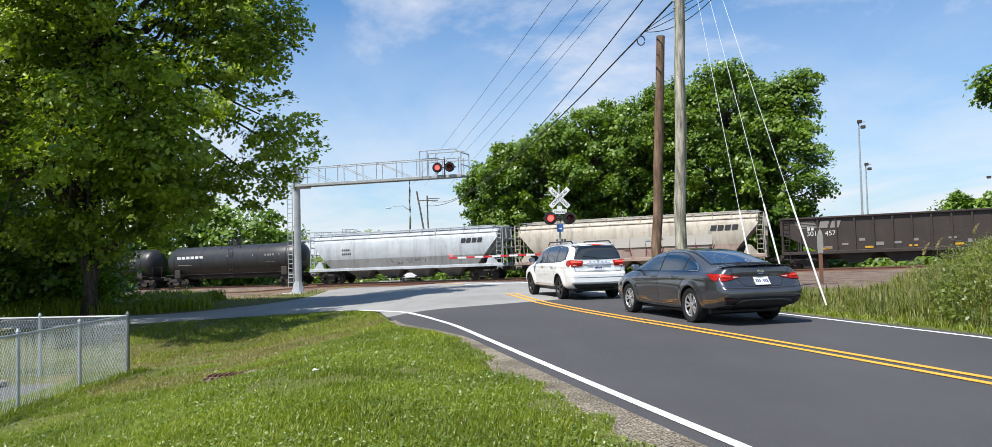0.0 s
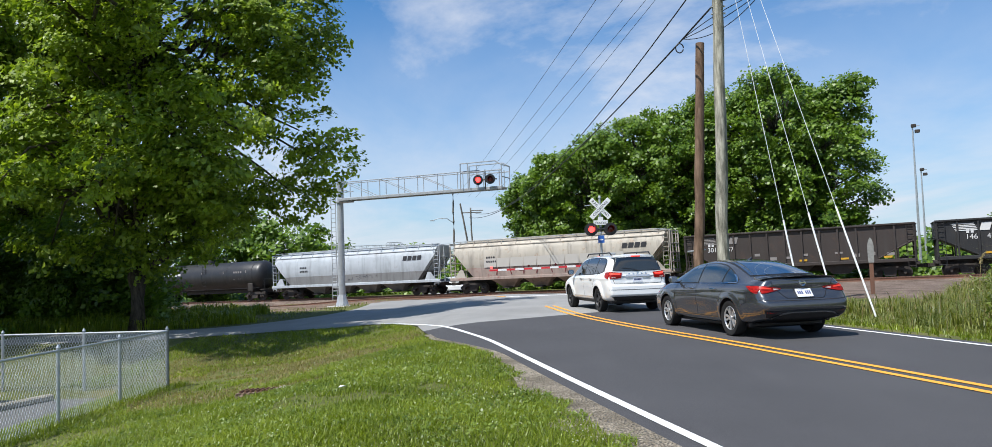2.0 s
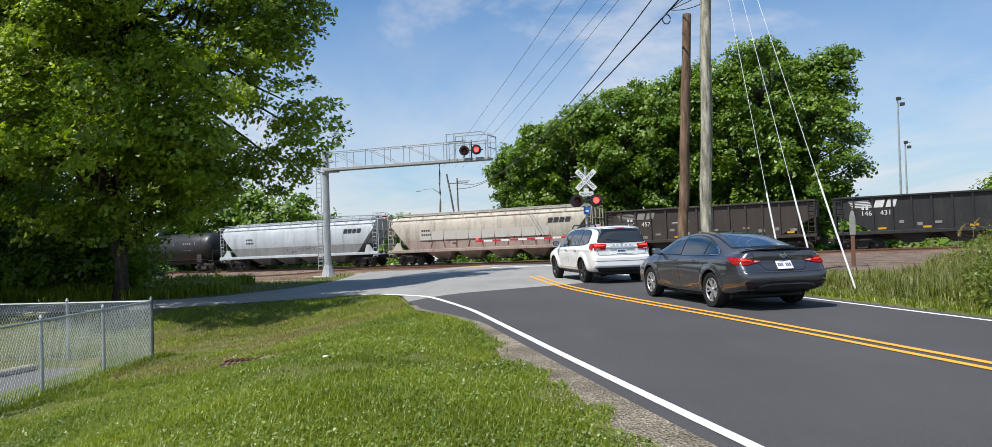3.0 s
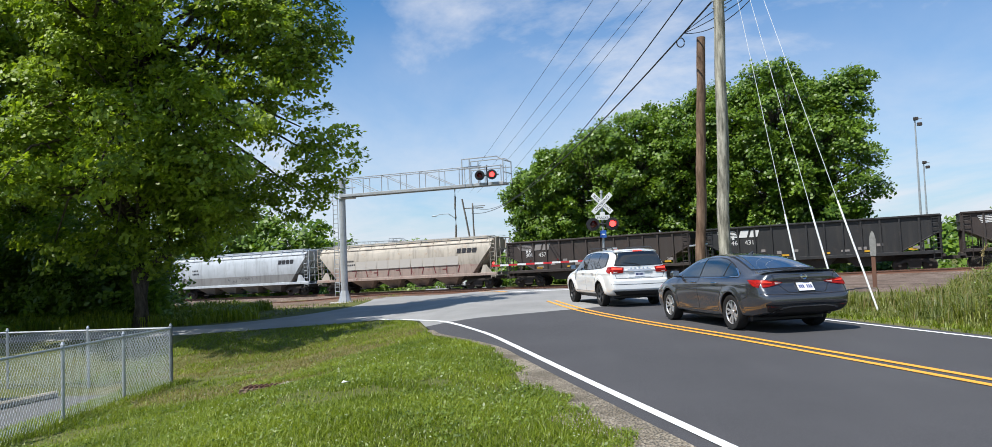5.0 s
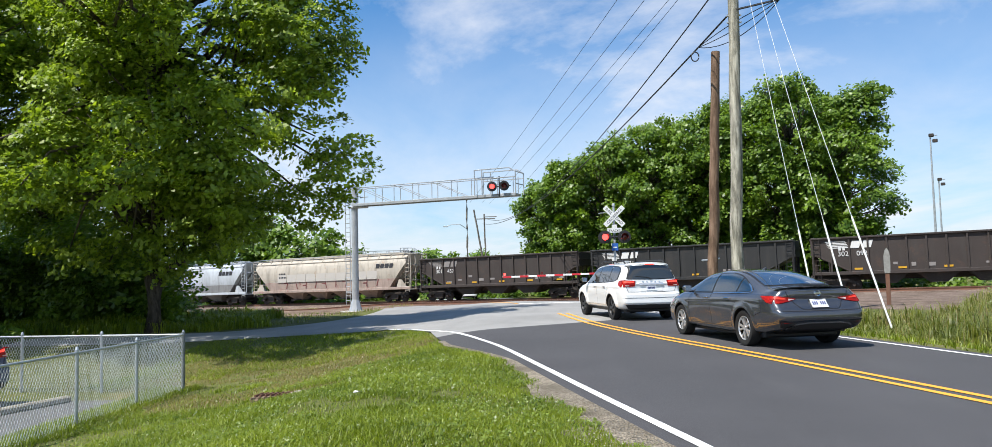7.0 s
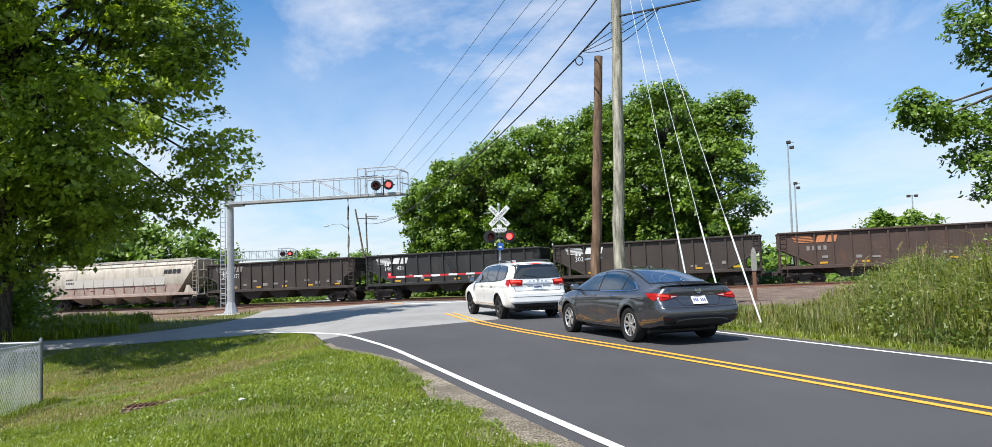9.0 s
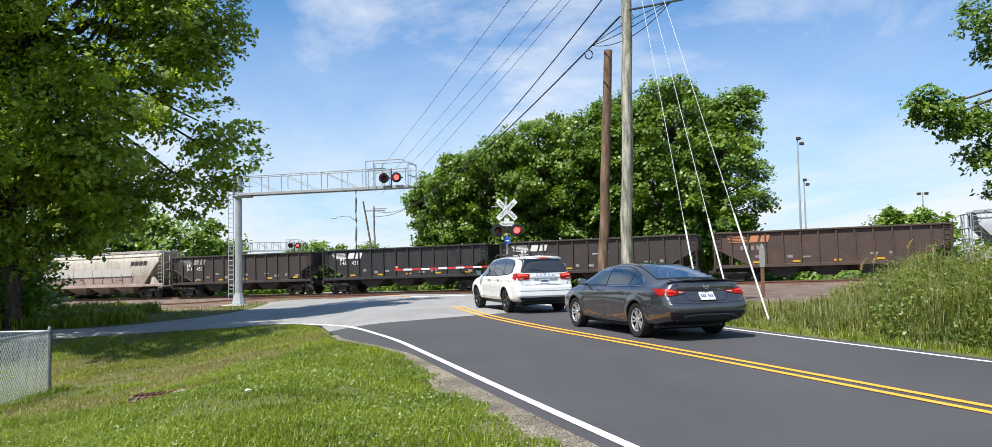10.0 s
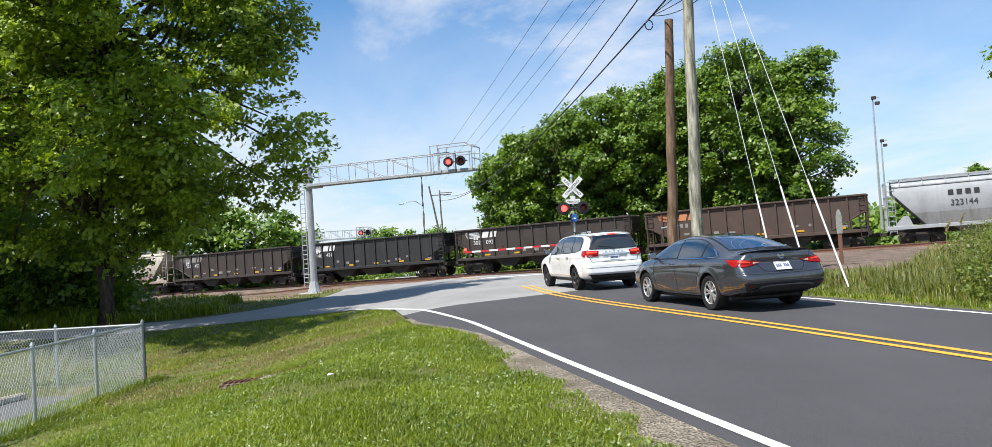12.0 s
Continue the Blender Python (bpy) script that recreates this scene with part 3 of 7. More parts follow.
def ladder(name, parent, x, y, z0, z1, w, n, material, across="x"):
    prs = []
    for k in range(n):
        z = lerp(z0 + 0.15, z1 - 0.1, k / (n - 1))
        prs.append(((x - w / 2, y, z), (x + w / 2, y, z)) if across == "x" else ((x, y - w / 2, z), (x, y + w / 2, z)))
    for e in (-1, 1):
        prs.append(((x + e * w / 2, y, z0), (x + e * w / 2, y, z1)) if across == "x" else ((x, y + e * w / 2, z0), (x, y + e * w / 2, z1)))
    return part(name, rods(prs, 0.02, 5), material, parent)


def decal(name, parent, quads, y, material, label=""):
    """Flat marks on a side at y: quads of (x, z) corners."""
    bm = bmesh.new()
    for q in quads:
        f = [bm.verts.new((a, y, c)) for a, c in q]
        b = [bm.verts.new((a, y + 0.004, c)) for a, c in q]
        bm.faces.new(f)
        for k in range(len(f)):
            bm.faces.new((f[k], b[k], b[(k + 1) % len(f)], f[(k + 1) % len(f)]))
    bmesh.ops.recalc_face_normals(bm, faces=bm.faces)
    ob = part(name, bm, material, parent, label)
    if len(quads) > 1:
        ob["kind"] = "stuff"
    return ob


def rect(x, z, w, h, slant=0.0):
    return [(x - w / 2 - slant / 2, z - h / 2), (x + w / 2 - slant / 2, z - h / 2), (x + w / 2 + slant / 2, z + h / 2), (x - w / 2 + slant / 2, z + h / 2)]


def strokes(rng, x0, x1, z0, z1, n, t=0.10):
    """Loose spray-can strokes."""
    out = []
    for _ in range(n):
        x, z = lerp(x0, x1, rng.random()), lerp(z0, z1, rng.random())
        a = rng.choice([0, 0.5, 1.57, 1.2, -0.6]) + rng.normal() * 0.2
        L = (0.25 + rng.random() * 0.5) * (z1 - z0)
        dx, dz = math.cos(a) * L / 2, math.sin(a) * L / 2
        nx, nz = -math.sin(a) * t / 2, math.cos(a) * t / 2
        q = [(x - dx - nx, z - dz - nz), (x + dx - nx, z + dz - nz), (x + dx + nx, z + dz + nz), (x - dx + nx, z - dz + nz)]
        out.append([(min(x1 + 0.2, max(x0 - 0.2, a_)), min(z1, max(z0, c_))) for a_, c_ in q])
    return out


def text_on(parent, text, size, x, z, y, material, stretch=1.0):
    return words("lettering", text, size, pose(x, y, z, 90, 0, 0), material, parent, "", stretch)


def hopper(label, L, paint, skirt, logo, seed, number=None, bay=4, dirt=None):
    """A covered hopper with rounded sides, sloped ends and bays beneath."""
    rng = np.random.default_rng(seed)
    w = empty("covered_hopper")
    tagged(w, label, "rail wagon", "wagons of the train")
    H = 4.36
    half = [(0.0, H), (0.55, H - 0.03), (1.05, H - 0.16), (1.36, H - 0.42), (1.52, H - 0.85), (1.56, 3.0), (1.56, 2.45), (1.50, 2.12)]
    low = [(1.50, 2.12), (1.49, 1.7), (1.46, 1.32), (1.05, 1.22), (0, 1.22)]
    ends = L / 2 - 0.95

    def loft(name, prof, material):
        full = [(-y, z) for y, z in prof[::-1]] + [p for p in prof[1:]] if prof[0][0] == 0 else [(-y, z) for y, z in prof] + [p for p in prof[::-1]]
        n = len(full)
        xs = [-1.0, -0.96, -0.8, -0.4, 0, 0.4, 0.8, 0.96, 1.0]
        vs, fs = [], []
        for q in xs:
            for y, z in full:
                inset = max(0.0, 3.5 - z) * 0.86
                e = ends - inset
                vs.append((q * e if abs(q) > 0.9 else q * ends * 0.8, y, z))
        for j in range(len(xs) - 1):
            for k in range(n - 1):
                fs.append((j * n + k, j * n + k + 1, (j + 1) * n + k + 1, (j + 1) * n + k))
            if prof is low:
                pass
        fs += [tuple(range(n)), tuple(range((len(xs) - 1) * n, len(xs) * n))[::-1]]
        ob = raw(name, vs, fs, material, w)
        bm = bmesh.new()
        bm.from_mesh(ob.data)
        bmesh.ops.recalc_face_normals(bm, faces=bm.faces)
        bm.to_mesh(ob.data)
        bm.free()
        return smooth(ob, 35)

    loft("body", half, paint)
    loft("skirt", low, skirt)
    for s in (-1, 1):
        part("side_sill", boxed(-L / 2 + 0.5, L / 2 - 0.5, s * 1.47 - 0.06, s * 1.47 + 0.06, 1.10, 1.34, 0.02), paint if logo != "tan" else skirt, w)
        part("roof_rail", boxed(-ends, ends, s * 1.40 - 0.03, s * 1.40 + 0.03, H - 0.46, H - 0.38, 0.01), paint, w)
        part("hatch_rim", boxed(-ends + 0.8, ends - 0.8, s * 0.42 - 0.03, s * 0.42 + 0.03, H - 0.02, H + 0.16, 0.01), paint, w)
    prs = []
    for k in range(14):
        x = lerp(-ends + 0.5, ends - 0.5, k / 13)
        prs += [((x, -1.30, H - 0.34), (x, -0.95, H + 0.06)), ((x, 0.95, H + 0.06), (x, 1.30, H - 0.34))]
    part("walkway_bracket", rods(prs, 0.03, 5), paint, w)["kind"] = "stuff"
    for s in (-1, 1):
        part("walkway", boxed(-ends - 0.1, ends + 0.1, s * 0.95 - 0.22, s * 0.95 + 0.22, H + 0.05, H + 0.09), M["galv"], w, "steel grating walkway")
    for k in range(10):
        x = lerp(-ends + 1.4, ends - 1.4, k / 9)
        part("hatch", boxed(x - 0.62, x + 0.62, -0.36, 0.36, H + 0.02, H + 0.14, 0.03), paint, w)
    for k in range(bay):
        x = (k - (bay - 1) / 2) * (L - 8.2) / bay
        wd = (L - 8.2) / bay / 2 - 0.05
        bm = bmesh.new()
        bmesh.ops.create_cone(bm, cap_ends=True, segments=4, radius1=0.42, radius2=math.sqrt(2), depth=0.85, matrix=Matrix.Diagonal((1, 1, 1, 1)) @ Matrix.Rotation(radians(45), 4, "Z"))
        bmesh.ops.transform(bm, matrix=Matrix.Translation((x, 0, 0.82)) @ Matrix.Diagonal((wd, 1.32, 1, 1)), verts=bm.verts)
        part("hopper_bay", bm, skirt, w)
        part("bay_gate", boxed(x - 0.35, x + 0.35, -1.15, 1.15, 0.34, 0.46, 0.02), M["dark_steel"], w)
    part("centre_sill", boxed(-L / 2 + 0.6, L / 2 - 0.6, -0.2, 0.2, 0.75, 1.15), M["dark_steel"], w)
    for s in (-1, 1):
        x = s * (L / 2 - 0.75)
        part("end_platform", boxed(x - 0.30, x + 0.30, -1.5, 1.5, 1.05, 1.14, 0.01), paint, w)
        part("end_frame", rods([((x + s * 0.2, y, 1.1), (x + s * 0.2, y, H - 0.1)) for y in (-1.35, -0.55, 0.55, 1.35)] + [((x + s * 0.2, -1.35, z), (x + s * 0.2, 1.35, z)) for z in (1.9, 2.6, 3.3, H - 0.1)], 0.045, 6), paint, w)
        ladder("end_ladder", w, x - s * 0.1, -1.48, 0.85, H - 0.2, 0.42, 10, paint)
        ladder("end_ladder", w, x - s * 0.1, 1.48, 0.85, H - 0.2, 0.42, 10, paint)
        part("corner_gusset", raw_bm([(x - s * 0.2, -1.46, 1.34), (x - s * 1.3, -1.46, 1.34), (x - s * 1.05, -1.46, 2.0), (x - s * 0.75, -1.46, 2.0)], 0.06), paint, w)
        part("slope_rib", rods([((x - s * 2.05, y, 1.30), (x - s * 0.35, y, 3.35)) for y in (-1.0, 0, 1.0)], 0.05, 5), skirt, w)
        part("brake_gear", box(bmesh.new(), x - s * 1.4 - 0.3, x - s * 1.4 + 0.3, -0.9, -0.3, 1.4, 1.8, 0.06), M["dark_steel"], w)
        coupler(w, s * (L / 2 - 0.65), s)
        bogie_parts(w, s * (L / 2 - 2.55))
    # marks: the maker's mark as slanted dark shapes, small bars for the numbers
    y = -1.585
    x = L / 2 - 3.3
    if logo != "none":
        decal("owner_mark", w, [rect(x - 0.72 + k * 0.50, 3.30, 0.40, 0.40, 0.10) for k in range(4)], y + 0.008, M["mark_black"], "slanted black owner's mark")
        decal("number_bars", w, [rect(-L / 2 + 4.2 + k * 0.22, 2.95, 0.15, 0.16) for k in range(4)] + [rect(-L / 2 + 4.2 + k * 0.2, 2.6, 0.14, 0.16) for k in range(5)], y + 0.008, M["mark_black"], "small black number bars")
    if number:
        text_on(w, number, 0.52, -L / 2 + 5.0, 2.62, y - 0.002, M["mark_black"])
        decal("number_bars", w, [rect(-L / 2 + 4.3 + k * 0.48, 3.3, 0.30, 0.34) for k in range(4)], y + 0.008, M["mark_black"], "dark reporting mark bars")
    if logo == "tan":            # a row of faded block shapes along the side, dark red between them
        decal("graffiti", w, [rect(-5.6 + 1.22 * k, 2.50, 1.15, 0.74, 0.06) for k in range(10)], y + 0.012, M["graffiti_pale"], "row of pale sprayed blocks")
        decal("graffiti", w, [rect(-5.0 + 1.22 * k, 1.80, 0.10, 0.62, (0.20, -0.16, 0.05)[k % 3]) for k in range(10)] + [rect(-5.2 + 1.22 * k, 2.04 - 0.12 * (k % 3), 0.46, 0.09, 0.04) for k in range(0, 10, 2)], -1.512, M["graffiti_red"], "dark red sprayed strokes")
    if dirt:
        for mat, x0, x1, z0, z1, n, t in dirt:
            decal("graffiti", w, strokes(rng, x0, x1, z0, z1, n, t), y + 0.012 if z0 > 2.3 else -1.512, mat, "faded sprayed graffiti")
    return w


def raw_bm(pts, t):
    bm = bmesh.new()
    a = [bm.verts.new(p) for p in pts]
    b = [bm.verts.new((p[0], p[1] + t, p[2])) for p in pts]
    bm.faces.new(a)
    bm.faces.new(b[::-1])
    for k in range(len(a)):
        bm.faces.new((a[k], b[k], b[(k + 1) % len(a)], a[(k + 1) % len(a)]))
    bmesh.ops.recalc_face_normals(bm, faces=bm.faces)
    return bm


def gondola(label, L, paint, mark, number, seed, H=3.66, yellow=4):
    """An open-top coal hopper with ribbed sides and sloped ends."""
    rng = np.random.default_rng(seed)
    w = empty("coal_hopper")
    tagged(w, label, "rail wagon", "wagons of the train")
    e = L / 2 - 0.55
    for s in (-1, 1):
        # side sheet with its lower corners cut back over the sloped ends
        pts = [(-e + 2.5, s * 1.44, 1.30), (e - 2.5, s * 1.44, 1.30), (e - 0.1, s * 1.44, 2.55), (e - 0.1, s * 1.44, H), (-e + 0.1, s * 1.44, H), (-e + 0.1, s * 1.44, 2.55)]
        part("side_sheet", raw_bm(pts, 0.02), paint, w)
        part("top_chord", boxed(-e, e, s * 1.50 - 0.09, s * 1.50 + 0.09, H - 0.06, H + 0.06, 0.015), paint, w)
        part("bottom_sill", boxed(-e, e, s * 1.47 - 0.07, s * 1.47 + 0.07, 1.14, 1.36, 0.015), paint, w)
        for k in range(14):
            x = lerp(-e + 0.10, e - 0.10, k / 13)
            z0 = 1.36 if 0 < k < 13 else 1.2
            part("rib", boxed(x - 0.055, x + 0.055, s * 1.45 - 0.0, s * 1.45 + s * 0.09, z0, H - 0.06), paint, w)
        for q in (-1, 1):
            a, b = Vector((q * (e - 2.4), s * 1.43, 1.36)), Vector((q * (e - 0.15), s * 1.43, 2.55))
            part("slope_brace", rods([(a, b), (Vector((q * (e - 1.1), s * 1.43, 1.36)), Vector((q * (e - 1.1), s * 1.43, 2.04)))], 0.05, 5), paint, w)
            ladder("side_ladder", w, q * (e - 0.32), s * 1.56, 0.7, H - 0.1, 0.42, 9, paint)
    for q in (-1, 1):
        part("end_sheet", boxed(q * e - 0.04, q * e + 0.04, -1.45, 1.45, 2.5, H), paint, w)
        part("end_rib", rods([((q * (e + 0.05), -1.4, z), (q * (e + 0.05), 1.4, z)) for z in (2.6, 3.1, H - 0.05)], 0.05, 5), paint, w)
        vs = [(q * e, -1.42, 2.55), (q * e, 1.42, 2.55), (q * (e - 2.9), 1.42, 1.05), (q * (e - 2.9), -1.42, 1.05)]
        vs += [(a - q * 0.05, b, c + 0.06) for a, b, c in vs]
        raw("slope_sheet", vs, [(0, 1, 2, 3), (7, 6, 5, 4), (0, 4, 5, 1), (1, 5, 6, 2), (2, 6, 7, 3), (3, 7, 4, 0)], paint, w)
        for y in (-1.35, -0.5, 0.5, 1.35):
            part("end_post", rods([((q * (e - 0.05), y, 0.95), (q * (e - 0.05), y, 2.6))], 0.05, 5), paint, w)
        part("end_sill", boxed(q * e - 0.12, q * e + 0.12, -1.5, 1.5, 0.92, 1.14, 0.02), M["dark_steel"], w)
        part("brake_gear", box(bmesh.new(), q * (e - 0.75) - 0.25, q * (e - 0.75) + 0.25, -0.8, -0.25, 1.15, 1.5, 0.05), M["dark_steel"], w)
        coupler(w, q * (L / 2 - 0.65), q)
        bogie_parts(w, q * (L / 2 - 2.2))
    part("coal_load", boxed(-e + 0.1, e - 0.1, -1.40, 1.40, 2.5, 2.9), M["black"], w)
    for k in range(3):
        x = (k - 1) * 2.9
        vs = [(x - 1.4, -1.3, 1.3), (x + 1.4, -1.3, 1.3), (x + 1.4, 1.3, 1.3), (x - 1.4, 1.3, 1.3), (x - 0.5, -1.2, 0.5), (x + 0.5, -1.2, 0.5), (x + 0.5, 1.2, 0.5), (x - 0.5, 1.2, 0.5)]
        raw("hopper_bay", vs, [(0, 1, 5, 4), (1, 2, 6, 5), (2, 3, 7, 6), (3, 0, 4, 7), (7, 6, 5, 4), (0, 3, 2, 1)], M["dark_steel"], w)
    part("centre_sill", boxed(-L / 2 + 0.6, L / 2 - 0.6, -0.2, 0.2, 0.75, 1.15), M["dark_steel"], w)
    y = -1.465
    # railway's mark as plain shapes: a stack of bars and two blocks
    x = -e + 2.55
    quads = [rect(x - 1.0 + 0.05 * k, 3.40 - 0.105 * k, 1.25, 0.06, 0.05) for k in range(5)]
    for k in range(2):
        cx = x + 0.25 + k * 0.72
        quads += [rect(cx, 3.18, 0.56, 0.50, 0.16)]
    decal("railway_mark", w, quads, y - 0.095 + 0.09, mark, "railway's mark in plain pale shapes")
    dm = M["mark_white"] if mark is not M["mark_rust"] else M["mark_dim"]
    if number:
        a, b = number.split()
        text_on(w, a, 0.46, x - 0.55, 2.55, y - 0.004, dm)
        text_on(w, b, 0.46, x + 0.62, 2.55, y - 0.004, dm)
        decal("number_bars", w, [rect(x - 0.75, 2.92, 0.16, 0.24), rect(x - 0.5, 2.92, 0.16, 0.24)], y, dm)
    else:
        decal("number_bars", w, [rect(x - 0.6 + k * 0.36, 2.55, 0.2, 0.3) for k in range(4)], y, dm)
    sm = []
    for k in range(11):
        if rng.random() < 0.75:
            sm.append(rect(lerp(-e + 3.0, e - 1.5, k / 10), 1.78 + rng.normal() * 0.08, 0.25 + rng.random() * 0.3, 0.12 + 0.12 * rng.random()))
    decal("small_marks", w, sm, y, M["mark_dim"], "small faded stencil marks")
    decal("reflector_strips", w, [rect(lerp(-e + 2.9, e - 1.7, k / yellow), 1.52, 0.5, 0.13) for k in range(yellow + 1)], y, M["mark_yellow"], "yellow reflector strips")
    return w


def tank(label, L, seed, mark):
    w = empty("tank_wagon")
    tagged(w, label, "rail wagon", "wagons of the train")
    rng = np.random.default_rng(seed)
    R, zc, e = 1.46, 2.52, L / 2 - 1.0
    prof = [(0.0, -e), (0.6, -e + 0.05), (1.05, -e + 0.20), (1.32, -e + 0.42), (R, -e + 0.75)]
    prof += [(R, lerp(-e + 0.75, e - 0.75, k / 6)) for k in range(1, 7)] + [(1.32, e - 0.42), (1.05, e - 0.20), (0.6, e - 0.05), (0.0, e)]
    vs, fs = lathe(prof, 40)
    ob = raw("tank", [(x, y, z + zc) for x, y, z in vs], fs, M["tank_black"], w)
    smooth(ob, 40)
    for k in range(5):
        x = lerp(-e + 1.3, e - 1.3, k / 4)
        vs, fs = lathe([(R + 0.006, x - 0.05), (R + 0.018, x - 0.05), (R + 0.018, x + 0.05), (R + 0.006, x + 0.05)], 40)
        raw("weld_band", [(a, b, c + zc) for a, b, c in vs], fs, M["tank_black"], w)
    part("manway", rod(bmesh.new(), (0, 0, zc + R - 0.05), (0, 0, zc + R + 0.38), 0.42, 0.40, 20), M["tank_black"], w)
    part("top_rail", rods([((-1.2, y, zc + R + 0.55), (1.2, y, zc + R + 0.55)) for y in (-0.9, 0.9)] + [((x, y, zc + R - 0.3), (x, y, zc + R + 0.55)) for x in (-1.2, 1.2) for y in (-0.9, 0.9)], 0.03, 5), M["tank_black"], w)
    part("sill", boxed(-L / 2 + 0.6, L / 2 - 0.6, -0.28, 0.28, 0.78, 1.12), M["dark_steel"], w)
    ladder("ladder", w, 0.4, -1.42, 0.8, 3.7, 0.42, 9, M["tank_black"])
    for s in (-1, 1):
        part("saddle", boxed(s * (L / 2 - 2.6) - 0.35, s * (L / 2 - 2.6) + 0.35, -1.3, 1.3, 0.9, 1.75, 0.04), M["dark_steel"], w)
        part("platform", boxed(s * (L / 2 - 0.85) - 0.3, s * (L / 2 - 0.85) + 0.3, -1.45, 1.45, 1.05, 1.13), M["dark_steel"], w)
        part("handrail", rods([((s * (L / 2 - 0.6), y, 1.1), (s * (L / 2 - 0.6), y, 2.1)) for y in (-1.4, 1.4)] + [((s * (L / 2 - 0.6), -1.4, 2.1), (s * (L / 2 - 0.6), 1.4, 2.1)), ((-L / 2 + 1.2, s * 1.45, 1.25), (L / 2 - 1.2, s * 1.45, 1.25))], 0.025, 5), M["tank_black"], w)
        coupler(w, s * (L / 2 - 0.65), s)
        bogie_parts(w, s * (L / 2 - 2.2))
    y = -math.sqrt(R * R - 0.35 * 0.35) - 0.012
    if mark:
        decal("owner_mark", w, [rect(-L / 2 + 3.0 + k * 0.58, 2.85, 0.44, 0.42) for k in range(6)], y, M["mark_white"], "row of white blocks, the owner's mark")
        decal("number_bars", w, [rect(L / 2 - 4.6 + k * 0.3, 2.9 - 0.3 * j, 0.2, 0.18) for k in range(4) for j in range(3)] + [rect(-L / 2 + 3.0 + k * 0.3, 2.25, 0.2, 0.16) for k in range(6)], y, M["mark_dim"])
    else:
        decal("number_bars", w, [rect(L / 2 - 4.0 + k * 0.3, 2.9 - 0.3 * j, 0.2, 0.18) for k in range(4) for j in range(3)], y, M["mark_dim"])
    decal("reflector_strips", w, [rect(lerp(-e + 2, e - 2, k / 4), 2.75, 0.1, 0.6) for k in range(5)], y, M["mark_dim"])
    return w


LX, LG, LT = 20.21, 16.20, 18.4
run = 0.0
for thing, L in (
    (hopper("pale grey covered hopper wagon with a grimy skirt", LX, M["h_grey"], M["h_low"], "grey", 1, None, 4, [(M["graffiti_dark"], -1.0, 3.0, 1.55, 2.0, 16, 0.05)]), LX),
    (hopper("weathered tan covered hopper wagon with red graffiti", LX, M["h_tan"], M["h_low_tan"], "tan", 2, None, 4, None), LX),
    (gondola("dark brown open coal hopper wagon", LG, M["g_brown"], M["mark_dim"], "301 457", 3), LG),
    (gondola("black open coal hopper wagon with white markings", LG, M["g_black"], M["mark_white"], "146 431", 4), LG),
    (gondola("dark brown open coal hopper wagon with a white mark", LG, M["g_brown"], M["mark_white"], "302 092", 5), LG),
    (gondola("rust-brown open coal hopper wagon with a faded orange mark", LG, M["g_rust"], M["mark_rust"], None, 6), LG),
    (hopper("light grey covered hopper wagon with blue graffiti", LX, M["h_flat"], M["h_low"], "none", 7, "323144", 3, [(M["graffiti_blue"], 0.0, 6.0, 1.5, 2.1, 30, 0.16)]), LX),
):
    TRAIN.append((thing, run + L / 2))
    run += L
TRAIN.append((tank("black tank wagon with a row of white blocks", LT, 8, True), -LT / 2))
TRAIN.append((tank("long black tank wagon", LT, 9, False), -LT * 1.5))

# ---- motor cars ----
def carpaint(name, colour, flake=0.0, coat=1.0, rough=0.35):
    n = Nodes(name, rough, flake)
    c = n.mix(n.noise(3, 3), tuple(x * 0.94 for x in colour), colour)
    dust = n.math("MULTIPLY", n.ramp(n.noise(1.2, 5, 0.65), 0.45, 0.8), 0.10)
    n.col(n.mix(dust, c, (0.35, 0.32, 0.28)))
    n.b.inputs["Coat Weight"].default_value = coat
    n.b.inputs["Coat Roughness"].default_value = 0.04
    return n.m


def glassmat(name, tint, trans=0.55):
    n = Nodes(name, 0.02, 0, 0.6)
    n.col(n.mix(n.noise(1.5, 3), tint, tuple(c * 1.2 for c in tint)))
    n.b.inputs["Transmission Weight"].default_value = trans
    n.b.inputs["IOR"].default_value = 1.7
    n.b.inputs["Coat Weight"].default_value = 0.5
    n.b.inputs["Coat Roughness"].default_value = 0.015
    return n.m


M["paint_grey"] = carpaint("gunmetal_metallic_paint", (0.098, 0.103, 0.114), 0.72, 1.0, 0.24)
M["paint_white"] = carpaint("white_car_paint", (0.80, 0.80, 0.78), 0.0)
M["car_glass"] = glassmat("tinted_car_glass", (0.008, 0.020, 0.032), 0.15)
# the blue here stands for sky mirrored in the sedan's rear window
M["rear_glass"] = glassmat("sky_toned_rear_glass", (0.012, 0.034, 0.075), 0.1)
M["dark_glass"] = glassmat("dark_privacy_glass", (0.012, 0.014, 0.016), 0.2)
M["trim_black"] = simple("black_plastic_trim", (0.012, 0.012, 0.013), 0.5, 0, 0.1, 8)
M["rubber"] = simple("tyre_rubber", (0.02, 0.02, 0.02), 0.85, 0, 0.15, 12, 0.2)
M["alloy"] = simple("machined_alloy", (0.60, 0.60, 0.60), 0.32, 0.7, 0.05, 6)
M["alloy_black"] = simple("black_alloy", (0.03, 0.03, 0.032), 0.35, 0.3, 0.1, 6)
M["chrome"] = simple("chrome", (0.75, 0.75, 0.76), 0.12, 1.0, 0.03, 6)
M["plate_white"] = simple("plate_white", (0.72, 0.74, 0.78), 0.4, 0, 0.05)
M["plate_ink"] = simple("plate_ink", (0.05, 0.06, 0.16), 0.5)
